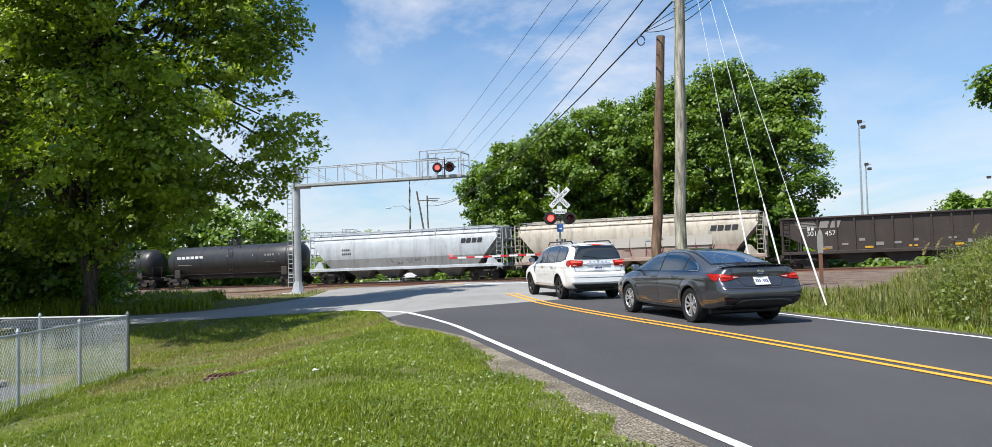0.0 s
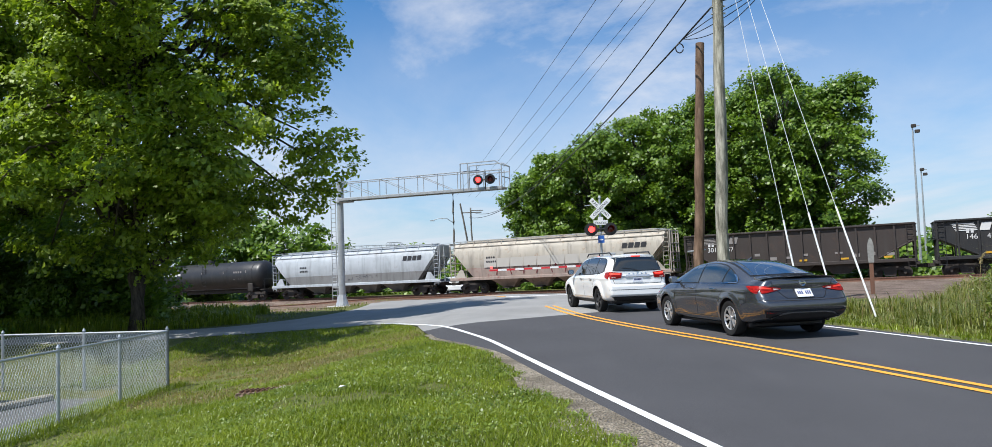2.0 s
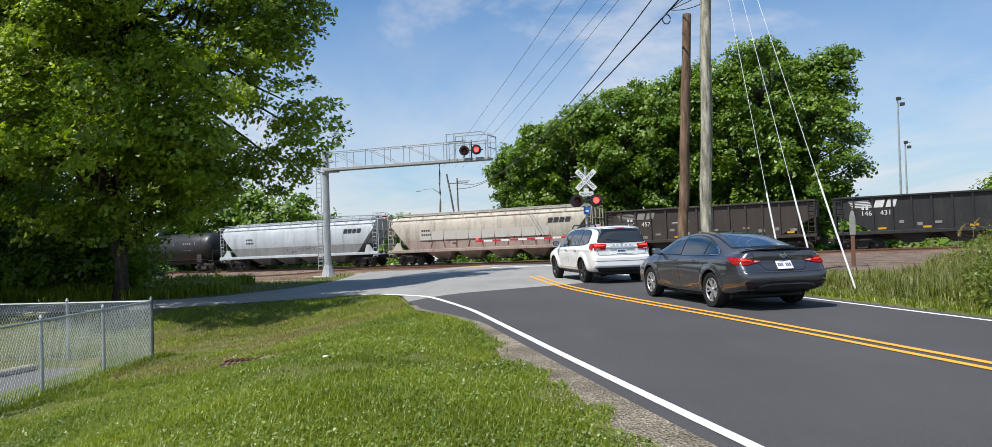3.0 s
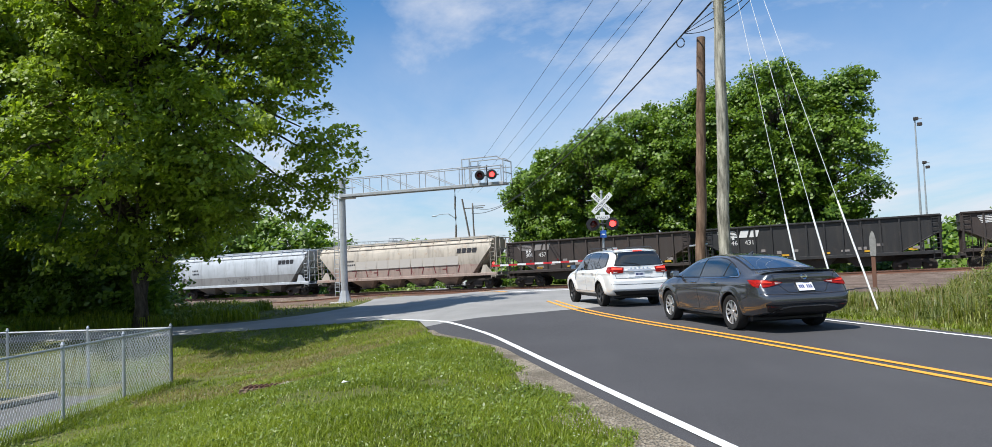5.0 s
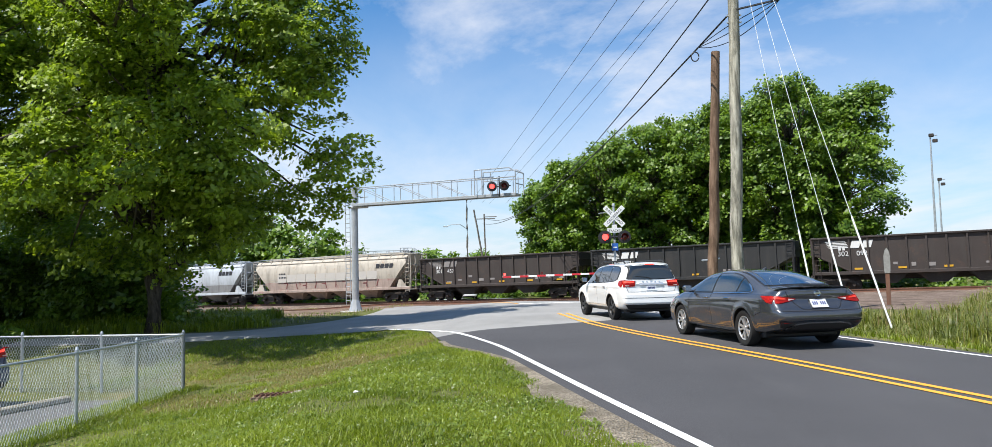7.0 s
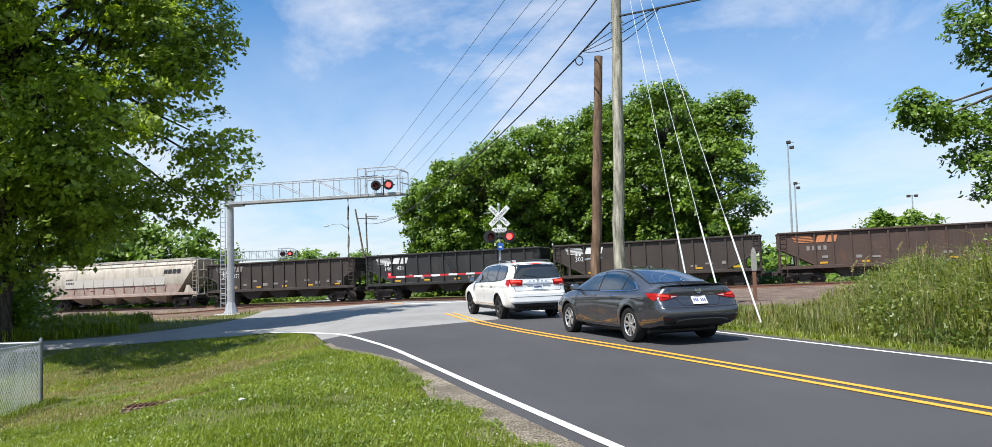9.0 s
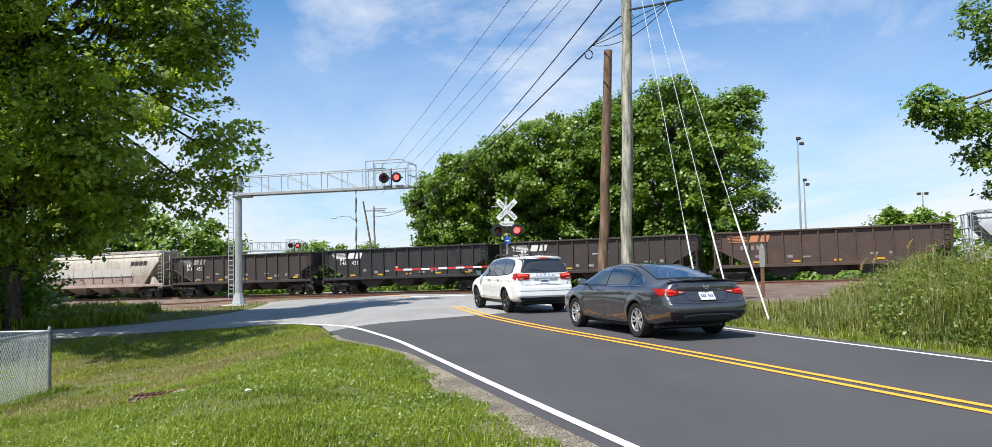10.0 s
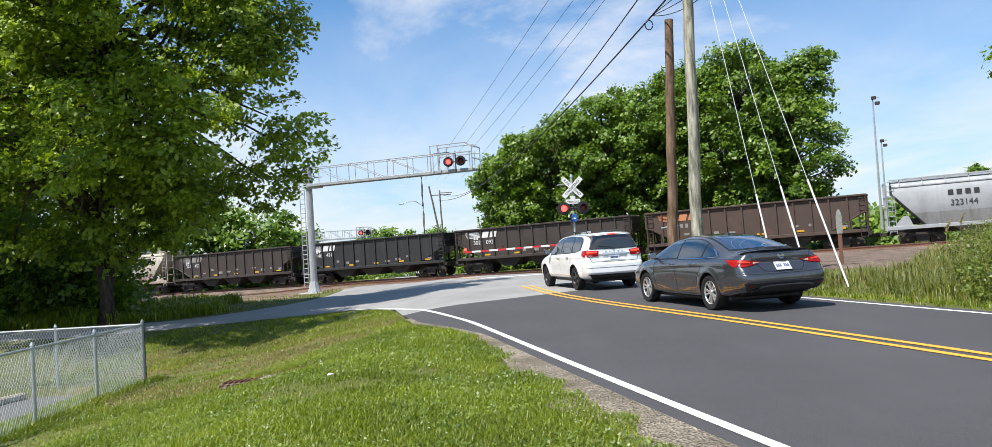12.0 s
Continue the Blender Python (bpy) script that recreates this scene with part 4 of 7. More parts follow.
M["seat_dark"] = simple("dark_seat_cloth", (0.03, 0.03, 0.032), 0.9)


def lensmat():
    n = Nodes("red_lamp_lens", 0.3, 0, 0.2)
    n.col(n.mix(n.ramp(n.noise(25, 2, 0.5, (0.3, 1, 3)), 0.4, 0.6), (0.15, 0.004, 0.004), (0.36, 0.012, 0.008)))
    n.b.inputs["Emission Color"].default_value = (1, 0.03, 0.02, 1)
    n.b.inputs["Emission Strength"].default_value = 0.02
    return n.m


M["lens"] = lensmat()
M["lens_pale"] = simple("clear_lamp_lens", (0.62, 0.52, 0.50), 0.15, 0, 0.05)
# a weak glow of its own brightens this red strip
M["lens_bright"] = glow("glowing_tail_strip", (0.75, 0.045, 0.02), 0.25)
M["seam_grey"] = simple("shut_line_grey", (0.22, 0.22, 0.22), 0.6)
M["brake_lit"] = glow("lit_brake_lamp", (1.0, 0.05, 0.03), 1.2)


def station(y, shear, zb, w, zside, zbelt, wsh, zt, wt, crown=0.02):
    """Half of a car's cross section, from the floor's middle up to the roof's."""
    p = [(0, zb), (w * 0.80, zb), (w * 0.955, zb + 0.06), (w, zside), (w * 0.995, lerp(zside, zbelt, 0.62)), (wsh, zbelt), (wsh - 0.035, zbelt + 0.018)]
    q = (wt, zt - crown * 2.2)
    p += [(lerp(p[-1][0], q[0], 0.5) + 0.02, lerp(p[-1][1], q[1], 0.52)), q, (wt * 0.60, zt - crown * 0.5), (0, zt)]
    return [Vector((x, y + shear * (z - 0.55), z)) for x, z in p]


def car_shell(stations, index, cutters, materials, sculpt, level=3):
    """A smooth body lofted over the stations, creased by sculpt(), wheel arches cut, parted by material."""
    n = len(stations[0])
    ring = 2 * n - 2
    vs, fs, mi = [], [], []
    for st in stations:
        half = list(st)
        vs += half + [Vector((-p.x, p.y, p.z)) for p in half[-2:0:-1]]
    for j in range(len(stations) - 1):
        for k in range(ring):
            k2 = (k + 1) % ring
            fs.append((j * ring + k, j * ring + k2, (j + 1) * ring + k2, (j + 1) * ring + k))
            mi.append(index(j, k if k < n - 1 else ring - 1 - k))
    for j, base in ((0, 0), (len(stations) - 1, (len(stations) - 1) * ring)):
        # close the ends with a ladder of quads, left to right
        for k in range(n - 1):
            a, b = base + k, base + k + 1
            c, d = base + (ring - k - 1) % ring, base + (ring - k) % ring
            f = tuple(dict.fromkeys((a, b, c, d)))
            if len(f) > 2:
                fs.append(f if j else f[::-1])
                mi.append(index(-1 if j == 0 else 99, k))
    me = bpy.data.meshes.new("shell")
    me.from_pydata(vs, [], fs)
    for mm in materials:
        me.materials.append(mm)
    me.polygons.foreach_set("material_index", mi)
    bm = bmesh.new()
    bm.from_mesh(me)
    bmesh.ops.recalc_face_normals(bm, faces=bm.faces)
    bm.to_mesh(me)
    bm.free()
    ob = new("shell", me)
    sub = ob.modifiers.new("round", "SUBSURF")
    sub.levels = sub.render_levels = level
    bpy.context.view_layer.update()
    fine = bpy.data.meshes.new_from_object(ob.evaluated_get(bpy.context.evaluated_depsgraph_get()))
    ob.modifiers.remove(sub)
    ob.data = fine
    n_v = len(fine.vertices)
    co, nr = np.empty(n_v * 3), np.empty(n_v * 3, np.float32)
    fine.vertices.foreach_get("co", co)
    fine.vertex_normals.foreach_get("vector", nr)
    moved = [sculpt(Vector(a), Vector(b)) for a, b in zip(co.reshape(-1, 3), nr.reshape(-1, 3))]
    fine.vertices.foreach_set("co", np.array(moved).ravel())
    fine.update()
    cm = bpy.data.meshes.new("cut")
    bm = bmesh.new()
    for x, y, z, r in cutters:
        bmesh.ops.create_cone(bm, cap_ends=True, segments=40, radius1=r, radius2=r, depth=0.56, matrix=Matrix.Translation((x, y, z)) @ Matrix.Rotation(radians(90), 4, "Y"))
    for f in bm.faces:
        f.material_index = len(materials) - 1
    bm.to_mesh(cm)
    bm.free()
    for mm in materials:
        cm.materials.append(mm)
    cut = new("cut", cm)
    bo = ob.modifiers.new("arches", "BOOLEAN")
    bo.operation, bo.object, bo.solver = "DIFFERENCE", cut, "EXACT"
    bpy.context.view_layer.update()
    done = bpy.data.meshes.new_from_object(ob.evaluated_get(bpy.context.evaluated_depsgraph_get()))
    bpy.data.objects.remove(ob)
    bpy.data.objects.remove(cut)
    return done


def split_mesh(me, key):
    """Meshes of the faces that share a key; key takes the material index and the face's middle."""
    bags = {}
    for p in me.polygons:
        bags.setdefault(key(p.material_index, p.center), []).append(p)
    out = {}
    for k, polys in bags.items():
        ids, vs, fs = {}, [], []
        for p in polys:
            f = []
            for v in p.vertices:
                if v not in ids:
                    ids[v] = len(vs)
                    vs.append(me.vertices[v].co.copy())
                f.append(ids[v])
            fs.append(f)
        m2 = bpy.data.meshes.new(k)
        m2.from_pydata(vs, [], fs)
        out[k] = m2
    return out


def car_wheel(parent, x, y, r, rim, spokes, side, material):
    """Tyre and spoked rim; side is -1 for the car's left."""
    w = empty("wheel", pose(x, y, r))
    w.parent = parent
    s = side
    prof = [(r * 0.66, -0.09 * s), (r * 0.80, -0.11 * s), (r * 0.95, -0.105 * s), (r, -0.07 * s), (r, 0.07 * s), (r * 0.95, 0.105 * s), (r * 0.80, 0.11 * s), (r * 0.66, 0.085 * s), (r * 0.62, 0.04 * s), (r * 0.62, -0.09 * s)]
    vs, fs = lathe(prof, 40)
    smooth(raw("tyre", vs, fs, M["rubber"], w))
    bm = bmesh.new()
    lip = [(r * 0.67, 0.088 * s), (r * 0.65, 0.094 * s), (r * 0.625, 0.07 * s)]
    vs, fs = lathe(lip, 40)
    smooth(raw("rim", vs, fs, material, w))
    # black barrel: the shade between the spokes is put into its colour
    vs, fs = lathe([(r * 0.625, 0.07 * s), (r * 0.60, 0.02 * s), (r * 0.30, 0.0), (0.0, 0.0)], 32)
    smooth(raw("barrel", vs, fs, M["trim_black"], w, "wheel barrel blackened for the shade behind the spokes"))
    for k in range(spokes):
        a0 = 2 * math.pi * k / spokes
        for off in (-0.15, 0.15) if rim == "twin" else (0,):
            a, b = a0 + off * 0.5, a0 + off * 1.6
            p0, p1 = Vector((0.072 * s, r * 0.10 * math.cos(a), r * 0.10 * math.sin(a))), Vector((0.082 * s, r * 0.63 * math.cos(b), r * 0.63 * math.sin(b)))
            wdt = r * (0.042 if rim == "twin" else 0.10)
            t = (p1 - p0).cross(Vector((1, 0, 0))).normalized() * wdt
            d = Vector((-0.03 * s, 0, 0))
            q = [p0 - t, p0 + t, p1 + t * 1.3, p1 - t * 1.3]
            vv = [bm.verts.new(c) for c in q] + [bm.verts.new(c + d) for c in q]
            for f in ((0, 1, 2, 3), (7, 6, 5, 4), (0, 4, 5, 1), (1, 5, 6, 2), (2, 6, 7, 3), (3, 7, 4, 0)):
                bm.faces.new([vv[i] for i in f])
    bmesh.ops.recalc_face_normals(bm, faces=bm.faces)
    part("spokes", bm, material, w)
    part("hub", rod(bmesh.new(), (0.03 * s, 0, 0), (0.085 * s, 0, 0), r * 0.17, r * 0.14, 20), material, w)
    part("brake_disc", rod(bmesh.new(), (0.004 * s, 0, 0), (0.016 * s, 0, 0), r * 0.46, None, 28), M["dark_steel"], w)
    return w


def plate_on(shell_pts, name, parent, material, thick, label=""):
    """A thin curved plate over a quad grid of points, pushed out along y (back)."""
    rows, cols = len(shell_pts), len(shell_pts[0])
    fr = [Vector(p) for row in shell_pts for p in row]
    bk = [p + Vector(thick) for p in fr]
    n = len(fr)
    vs = bk + fr
    fs = []
    for j in range(rows - 1):
        for i in range(cols - 1):
            a, b, c, d = j * cols + i, j * cols + i + 1, (j + 1) * cols + i + 1, (j + 1) * cols + i
            fs += [(a, b, c, d), (n + d, n + c, n + b, n + a)]
    rim_ids = [i for i in range(cols)] + [j * cols + cols - 1 for j in range(1, rows)] + [(rows - 1) * cols + i for i in range(cols - 2, -1, -1)] + [j * cols for j in range(rows - 2, 0, -1)]
    for k in range(len(rim_ids)):
        a, b = rim_ids[k], rim_ids[(k + 1) % len(rim_ids)]
        fs.append((a, n + a, n + b, b))
    ob = raw(name, vs, fs, material, parent, label)
    bm = bmesh.new()
    bm.from_mesh(ob.data)
    bmesh.ops.recalc_face_normals(bm, faces=bm.faces)
    bm.to_mesh(ob.data)
    bm.free()
    return smooth(ob, 50)


class Body:
    """Ray questions to a finished body mesh."""

    def __init__(self, me):
        ob = new("probe", me)
        bpy.context.view_layer.update()
        self.ob = ob
        self.deps = bpy.context.evaluated_depsgraph_get()

    def rear(self, x, z, lift=0.006):
        hit, p, nrm, _ = self.ob.ray_cast(Vector((x, -4, z)), Vector((0, 1, 0)))
        return (p + nrm * lift) if hit else Vector((x, -1.0, z))

    def left(self, y, z, lift=0.006, s=-1):
        hit, p, nrm, _ = self.ob.ray_cast(Vector((4 * s, y, z)), Vector((-s, 0, 0)))
        return (p + nrm * lift) if hit else Vector((0.9 * s, y, z))

    def done(self):
        bpy.data.objects.remove(self.ob)


def patch(fn, quad, nu, nv):
    """A grid of surface points over a quad of (a, b) pairs, by fn(a, b)."""
    (a0, b0), (a1, b1), (a2, b2), (a3, b3) = quad
    return [[fn(lerp(lerp(a0, a1, i / nu), lerp(a3, a2, i / nu), j / nv), lerp(lerp(b0, b1, i / nu), lerp(b3, b2, i / nu), j / nv)) for i in range(nu + 1)] for j in range(nv + 1)]


def along_line(line, t):
    """The place at the share t of a polyline's points, evenly by index."""
    k = min(len(line) - 2, int(t * (len(line) - 1)))
    f = t * (len(line) - 1) - k
    return tuple(lerp(a, b, f) for a, b in zip(line[k], line[k + 1]))


def ribbon(fn, top, bottom, nu, nv):
    """A grid of surface points between two polylines of (a, b) pairs, by fn(a, b)."""
    rows = []
    for j in range(nv + 1):
        row = []
        for i in range(nu + 1):
            (a0, b0), (a1, b1) = along_line(top, i / nu), along_line(bottom, i / nu)
            row.append(fn(lerp(a0, a1, j / nv), lerp(b0, b1, j / nv)))
        rows.append(row)
    return rows


def seam_line(fn, line, w, nu):
    """A narrow grid of surface points along a polyline of (a, b) pairs."""
    out = [[], []]
    for i in range(nu + 1):
        a, b = along_line(line, i / nu)
        a2, b2 = along_line(line, min(1, i / nu + 0.02))
        a1, b1 = along_line(line, max(0, i / nu - 0.02))
        d = math.hypot(a2 - a1, b2 - b1) or 1
        na, nb = -(b2 - b1) / d * w / 2, (a2 - a1) / d * w / 2
        out[0].append(fn(a + na, b + nb))
        out[1].append(fn(a - na, b - nb))
    return out


def ridge(v, half):
    return max(0.0, 1 - abs(v) / half)


def bell(v, half):
    return math.exp(-(v / half) ** 2)


def side_glass(probe, car, s, y0, y1, cuts, top, low, glass):
    """Black surround with its panes, laid on a flank between the lines top(y) and low(y)."""
    side = lambda lift: (lambda a, b: probe.left(a, b, lift, s))
    ys = np.linspace(y1, y0, 24)
    plate_on(ribbon(side(0.004), [(y, top(y) + 0.020) for y in ys], [(y, low(y) - 0.016) for y in ys], 30, 6), "window_surround", car, M["trim_black"], (-0.015 * s, 0, 0), "black window surround")
    edges = [y1 - 0.05, *cuts, y0 + 0.05]
    for a, b in zip(edges[:-1], edges[1:]):
        yy = np.linspace(a - 0.025, b + 0.025, 14)
        plate_on(ribbon(side(0.009), [(y, top(y)) for y in yy], [(y, low(y)) for y in yy], 16, 6), "side_window", car, glass, (-0.012 * s, 0, 0), "tinted side window")


def seats(parent, rows, z):
    for y in rows:
        for x in (-0.38, 0.38):
            bm = boxed(x - 0.24, x + 0.24, y - 0.09, y + 0.09, z, z + 0.52, 0.05)
            box(bm, x - 0.12, x + 0.12, y - 0.06, y + 0.05, z + 0.58, z + 0.78, 0.04)
            part("car_seat", bm, M["seat_dark"], parent)


def sedan():
    car = empty("sedan_car", pose(4.32, 14.86, 0.02, 0, 0, 14.47))
    tagged(car, "dark grey metallic four-door sedan waiting in the lane", "car")
    S = station
    st = [S(-1.10, 0.20, 0.44, 0.66, 0.64, 0.86, 0.62, 0.98, 0.50, 0.01),
          S(-1.085, 0.20, 0.38, 0.79, 0.64, 0.93, 0.74, 1.07, 0.60, 0.01),
          S(-0.98, 0.14, 0.33, 0.875, 0.63, 0.955, 0.81, 1.105, 0.66, 0.012),
          S(-0.78, 0.05, 0.30, 0.91, 0.61, 0.965, 0.845, 1.115, 0.67, 0.015),
          S(-0.60, 0.0, 0.26, 0.920, 0.60, 0.968, 0.855, 1.118, 0.66, 0.02),
          S(-0.50, 0.0, 0.24, 0.922, 0.60, 0.97, 0.862, 1.138, 0.655, 0.02),
          S(0.05, 0.0, 0.19, 0.922, 0.60, 0.96, 0.865, 1.315, 0.61, 0.03),
          S(0.50, 0.0, 0.19, 0.922, 0.60, 0.955, 0.865, 1.405, 0.60, 0.03),
          S(0.75, 0.0, 0.19, 0.922, 0.60, 0.952, 0.865, 1.432, 0.605, 0.03),
          S(1.32, 0.0, 0.19, 0.922, 0.60, 0.95, 0.865, 1.445, 0.61, 0.03),
          S(1.42, 0.0, 0.19, 0.922, 0.60, 0.948, 0.865, 1.444, 0.61, 0.03),
          S(1.95, 0.0, 0.19, 0.922, 0.60, 0.94, 0.86, 1.40, 0.60, 0.03),
          S(2.12, 0.0, 0.19, 0.922, 0.60, 0.935, 0.86, 1.36, 0.60, 0.03),
          S(2.72, 0.0, 0.20, 0.92, 0.60, 0.92, 0.85, 1.09, 0.66, 0.02),
          S(2.95, 0.0, 0.20, 0.918, 0.60, 0.91, 0.84, 1.00, 0.68, 0.02),
          S(3.35, -0.1, 0.22, 0.90, 0.58, 0.84, 0.80, 0.92, 0.62, 0.015),
          S(3.66, -0.25, 0.26, 0.84, 0.55, 0.74, 0.72, 0.80, 0.55, 0.01),
          S(3.80, -0.35, 0.34, 0.66, 0.52, 0.66, 0.56, 0.70, 0.42, 0.01)]
    for ring in st[:3]:                      # the bumper stands proud of the boot
        for p in ring:
            p.y -= 0.075 * math.exp(-((p.z - 0.64) / 0.13) ** 2)
    # 0 paint, 1 windscreen, 2 black trim, 3 arch

    def index(j, k):
        if k in (8, 9) and j == 12:
            return 1
        return 2 if k == 0 else 0

    def sculpt(p, n):
        x, y, z = p
        flank, back = abs(n.x), max(0.0, -n.y)
        sx = 1 if x > 0 else -1
        # shoulder crease, hollow door sides, sill edge, swollen arches
        crease = 0.845 + 0.035 * math.cos(y * 1.1 - 0.2)
        d = 0.016 * ridge(z - crease, 0.07) - 0.022 * bell(z - 0.50, 0.12) * bell(y - 1.42, 0.75) + 0.012 * ridge(z - 0.30, 0.05)
        for wy in (0.0, 2.825):
            r = math.hypot(y - wy, z - 0.345)
            d += 0.020 * bell(r - 0.40, 0.055)
        p.x += sx * d * flank
        # rear: deck lip, hollow lid, bumper shelf, tucked valance
        rear = back * sstep((-0.70 - y) / 0.2)
        mid = 1 - 0.45 * sstep((abs(x) - 0.45) / 0.3)
        p.y -= rear * (0.030 * ridge(z - 1.065, 0.05) - 0.050 * bell(z - 0.86, 0.085) * mid + 0.030 * sstep((0.70 - z) / 0.02) * sstep((z - 0.50) / 0.05) - 0.05 * sstep((0.46 - z) / 0.06))
        return p

    arches = [(sx * 0.83, y, 0.345, 0.375) for sx in (-1, 1) for y in (0.0, 2.825)]
    me = car_shell(st, index, arches, [M["paint_grey"], M["car_glass"], M["trim_black"], M["trim_black"]], sculpt)
    probe = Body(me)

    def key(i, c):
        if i == 3:
            return "wheel_arch_" + str(int(c.x > 0)) + str(int(c.y > 1.4))
        return ("body", "windscreen", "trim")[i]

    mats = {"body": M["paint_grey"], "windscreen": M["car_glass"]}
    for k, m2 in split_mesh(me, key).items():
        nm = "wheel_arch" if k.startswith("wheel") else k
        smooth(link_mesh(nm, m2, mats.get(nm, M["trim_black"]), car), 50)
    R = lambda lift: (lambda x, z: probe.rear(x, z, lift))
    L = lambda lift, s: (lambda y, z: probe.left(y, z, lift, s))
    roof = lambda y: float(np.interp(y, [-0.20, 0.02, 0.30, 0.60, 0.9, 1.4, 1.7, 2.0, 2.32], [1.040, 1.130, 1.235, 1.315, 1.345, 1.338, 1.285, 1.165, 0.985]))
    belt = lambda y: float(np.interp(y, [-0.20, 0.25, 1.2, 2.32], [1.02, 1.0, 0.985, 0.965]))
    for s in (-1, 1):
        side_glass(probe, car, s, -0.20, 2.32, [1.36, 0.36], roof, belt, M["car_glass"])
        plate_on(seam_line(L(0.012, s), [(y, belt(y) - 0.018) for y in np.linspace(1.30, -0.21, 10)], 0.016, 30), "window_trim", car, M["chrome"], (-0.01 * s, 0, 0), "bright window trim")
        plate_on(seam_line(L(0.012, s), [(-0.21, 1.01), (-0.06, 1.10), (0.06, 1.15)], 0.020, 12), "window_trim", car, M["chrome"], (-0.01 * s, 0, 0), "bright window trim")
    # rear window in its black border
    plate_on(ribbon(R(0.004), [(-0.50, 1.378), (0, 1.392), (0.50, 1.378)], [(-0.650, 1.112), (0, 1.128), (0.650, 1.112)], 24, 14), "window_surround", car, M["trim_black"], (0, 0.015, 0), "black window surround")
    plate_on(ribbon(R(0.010), [(-0.475, 1.366), (0, 1.380), (0.475, 1.366)], [(-0.625, 1.126), (0, 1.142), (0.625, 1.126)], 24, 14), "rear_window", car, M["rear_glass"], (0, 0.012, 0), "rear window toned blue for the sky's reflection")
    # tail lamps: a wedge on the rear that wraps on to the flank
    for s in (-1, 1):
        lamp = plate_on(ribbon(R(0.012), [(0.80 * s, 0.945), (0.70 * s, 0.940), (0.55 * s, 0.925), (0.41 * s, 0.900)], [(0.80 * s, 0.815), (0.70 * s, 0.825), (0.55 * s, 0.850), (0.43 * s, 0.880)], 14, 5), "tail_lamp", car, M["lens"], (0, 0.03, 0), "red boomerang tail lamp")
        plate_on(ribbon(L(0.012, s), [(-0.95, 0.945), (-0.82, 0.950), (-0.60, 0.945)], [(-0.95, 0.815), (-0.86, 0.835), (-0.64, 0.925)], 10, 5), "lamp_wing", lamp, M["lens"], (-0.03 * s, 0, 0))
        plate_on(ribbon(R(0.017), [(0.78 * s, 0.925), (0.62 * s, 0.912)], [(0.78 * s, 0.895), (0.62 * s, 0.885)], 6, 2), "lamp_core", lamp, M["lens_bright"], (0, 0.006, 0), "bright inner lamp strip")
        plate_on(ribbon(R(0.017), [(0.565 * s, 0.905), (0.44 * s, 0.893)], [(0.565 * s, 0.865), (0.46 * s, 0.883)], 6, 2), "reversing_lamp", lamp, M["lens_pale"], (0, 0.006, 0), "pale reversing lamp")
        plate_on(ribbon(R(0.010), [(0.60 * s, 0.500), (0.76 * s, 0.500)], [(0.60 * s, 0.475), (0.76 * s, 0.475)], 4, 2), "reflector", car, M["lens"], (0, 0.01, 0), "narrow red reflector")
        # lid shut lines down past the lamps to the bumper
        plate_on(seam_line(R(0.003), [(0.60 * s, 1.03), (0.565 * s, 0.93), (0.47 * s, 0.84), (0.40 * s, 0.755), (0.34 * s, 0.715), (0.0, 0.708)], 0.011, 30), "boot_seam", car, M["trim_black"], (0, 0.01, 0))
        plate_on(seam_line(L(0.003, s), [(-0.62, 0.90), (-0.66, 0.78), (-0.66, 0.66), (-0.46, 0.60)], 0.008, 18), "bumper_seam", car, M["trim_black"], (-0.008 * s, 0, 0))
        plate_on(seam_line(R(0.003), [(0.85 * s, 0.70), (0.6 * s, 0.688), (0.34 * s, 0.684), (0.0, 0.684)], 0.010, 24), "bumper_seam", car, M["trim_black"], (0, 0.01, 0))
    plate_on(patch(R(0.012), [(-0.165, 0.885), (0.165, 0.885), (0.165, 0.725), (-0.165, 0.725)], 4, 2), "plate_frame", car, M["trim_black"], (0, 0.012, 0))
    plate_on(patch(R(0.020), [(-0.153, 0.878), (0.153, 0.878), (0.153, 0.732), (-0.153, 0.732)], 4, 2), "number_plate", car, M["plate_white"], (0, 0.010, 0), "white number plate with dark bars")
    for k in range(7):
        x = -0.128 + k * 0.038
        if k != 3:
            plate_on(patch(R(0.024), [(x, 0.835), (x + 0.027, 0.835), (x + 0.027, 0.772), (x, 0.772)], 1, 1), "plate_bar", car, M["plate_ink"], (0, 0.004, 0))
    plate_on(patch(R(0.024), [(-0.10, 0.868), (0.10, 0.868), (0.10, 0.852), (-0.10, 0.852)], 1, 1), "plate_bar", car, M["plate_ink"], (0, 0.004, 0))
    vs, fs = lathe([(0.058, -0.008), (0.058, 0.008), (0.040, 0.010), (0.040, -0.008)], 24)
    bd = raw("badge", vs, fs, M["chrome"], car, "round chrome badge")
    c = probe.rear(0, 0.985, 0.012)
    bd.matrix_basis = Matrix.Translation(c) @ Matrix.Rotation(radians(90), 4, "Z") @ Matrix.Rotation(radians(14), 4, "Y")
    part("badge_bar", box(bmesh.new(), c.x - 0.070, c.x + 0.070, c.y - 0.014, c.y + 0.01, c.z - 0.013, c.z + 0.013, 0.003), M["chrome"], car)
    # dark lower bumper with a raised body-coloured lip
    plate_on(ribbon(R(0.010), [(-0.80, 0.525), (-0.62, 0.505), (0, 0.500), (0.62, 0.505), (0.80, 0.525)], [(-0.74, 0.40), (-0.60, 0.36), (0, 0.345), (0.60, 0.36), (0.74, 0.40)], 24, 5), "bumper_valance", car, M["trim_black"], (0, 0.03, 0), "black lower bumper insert")
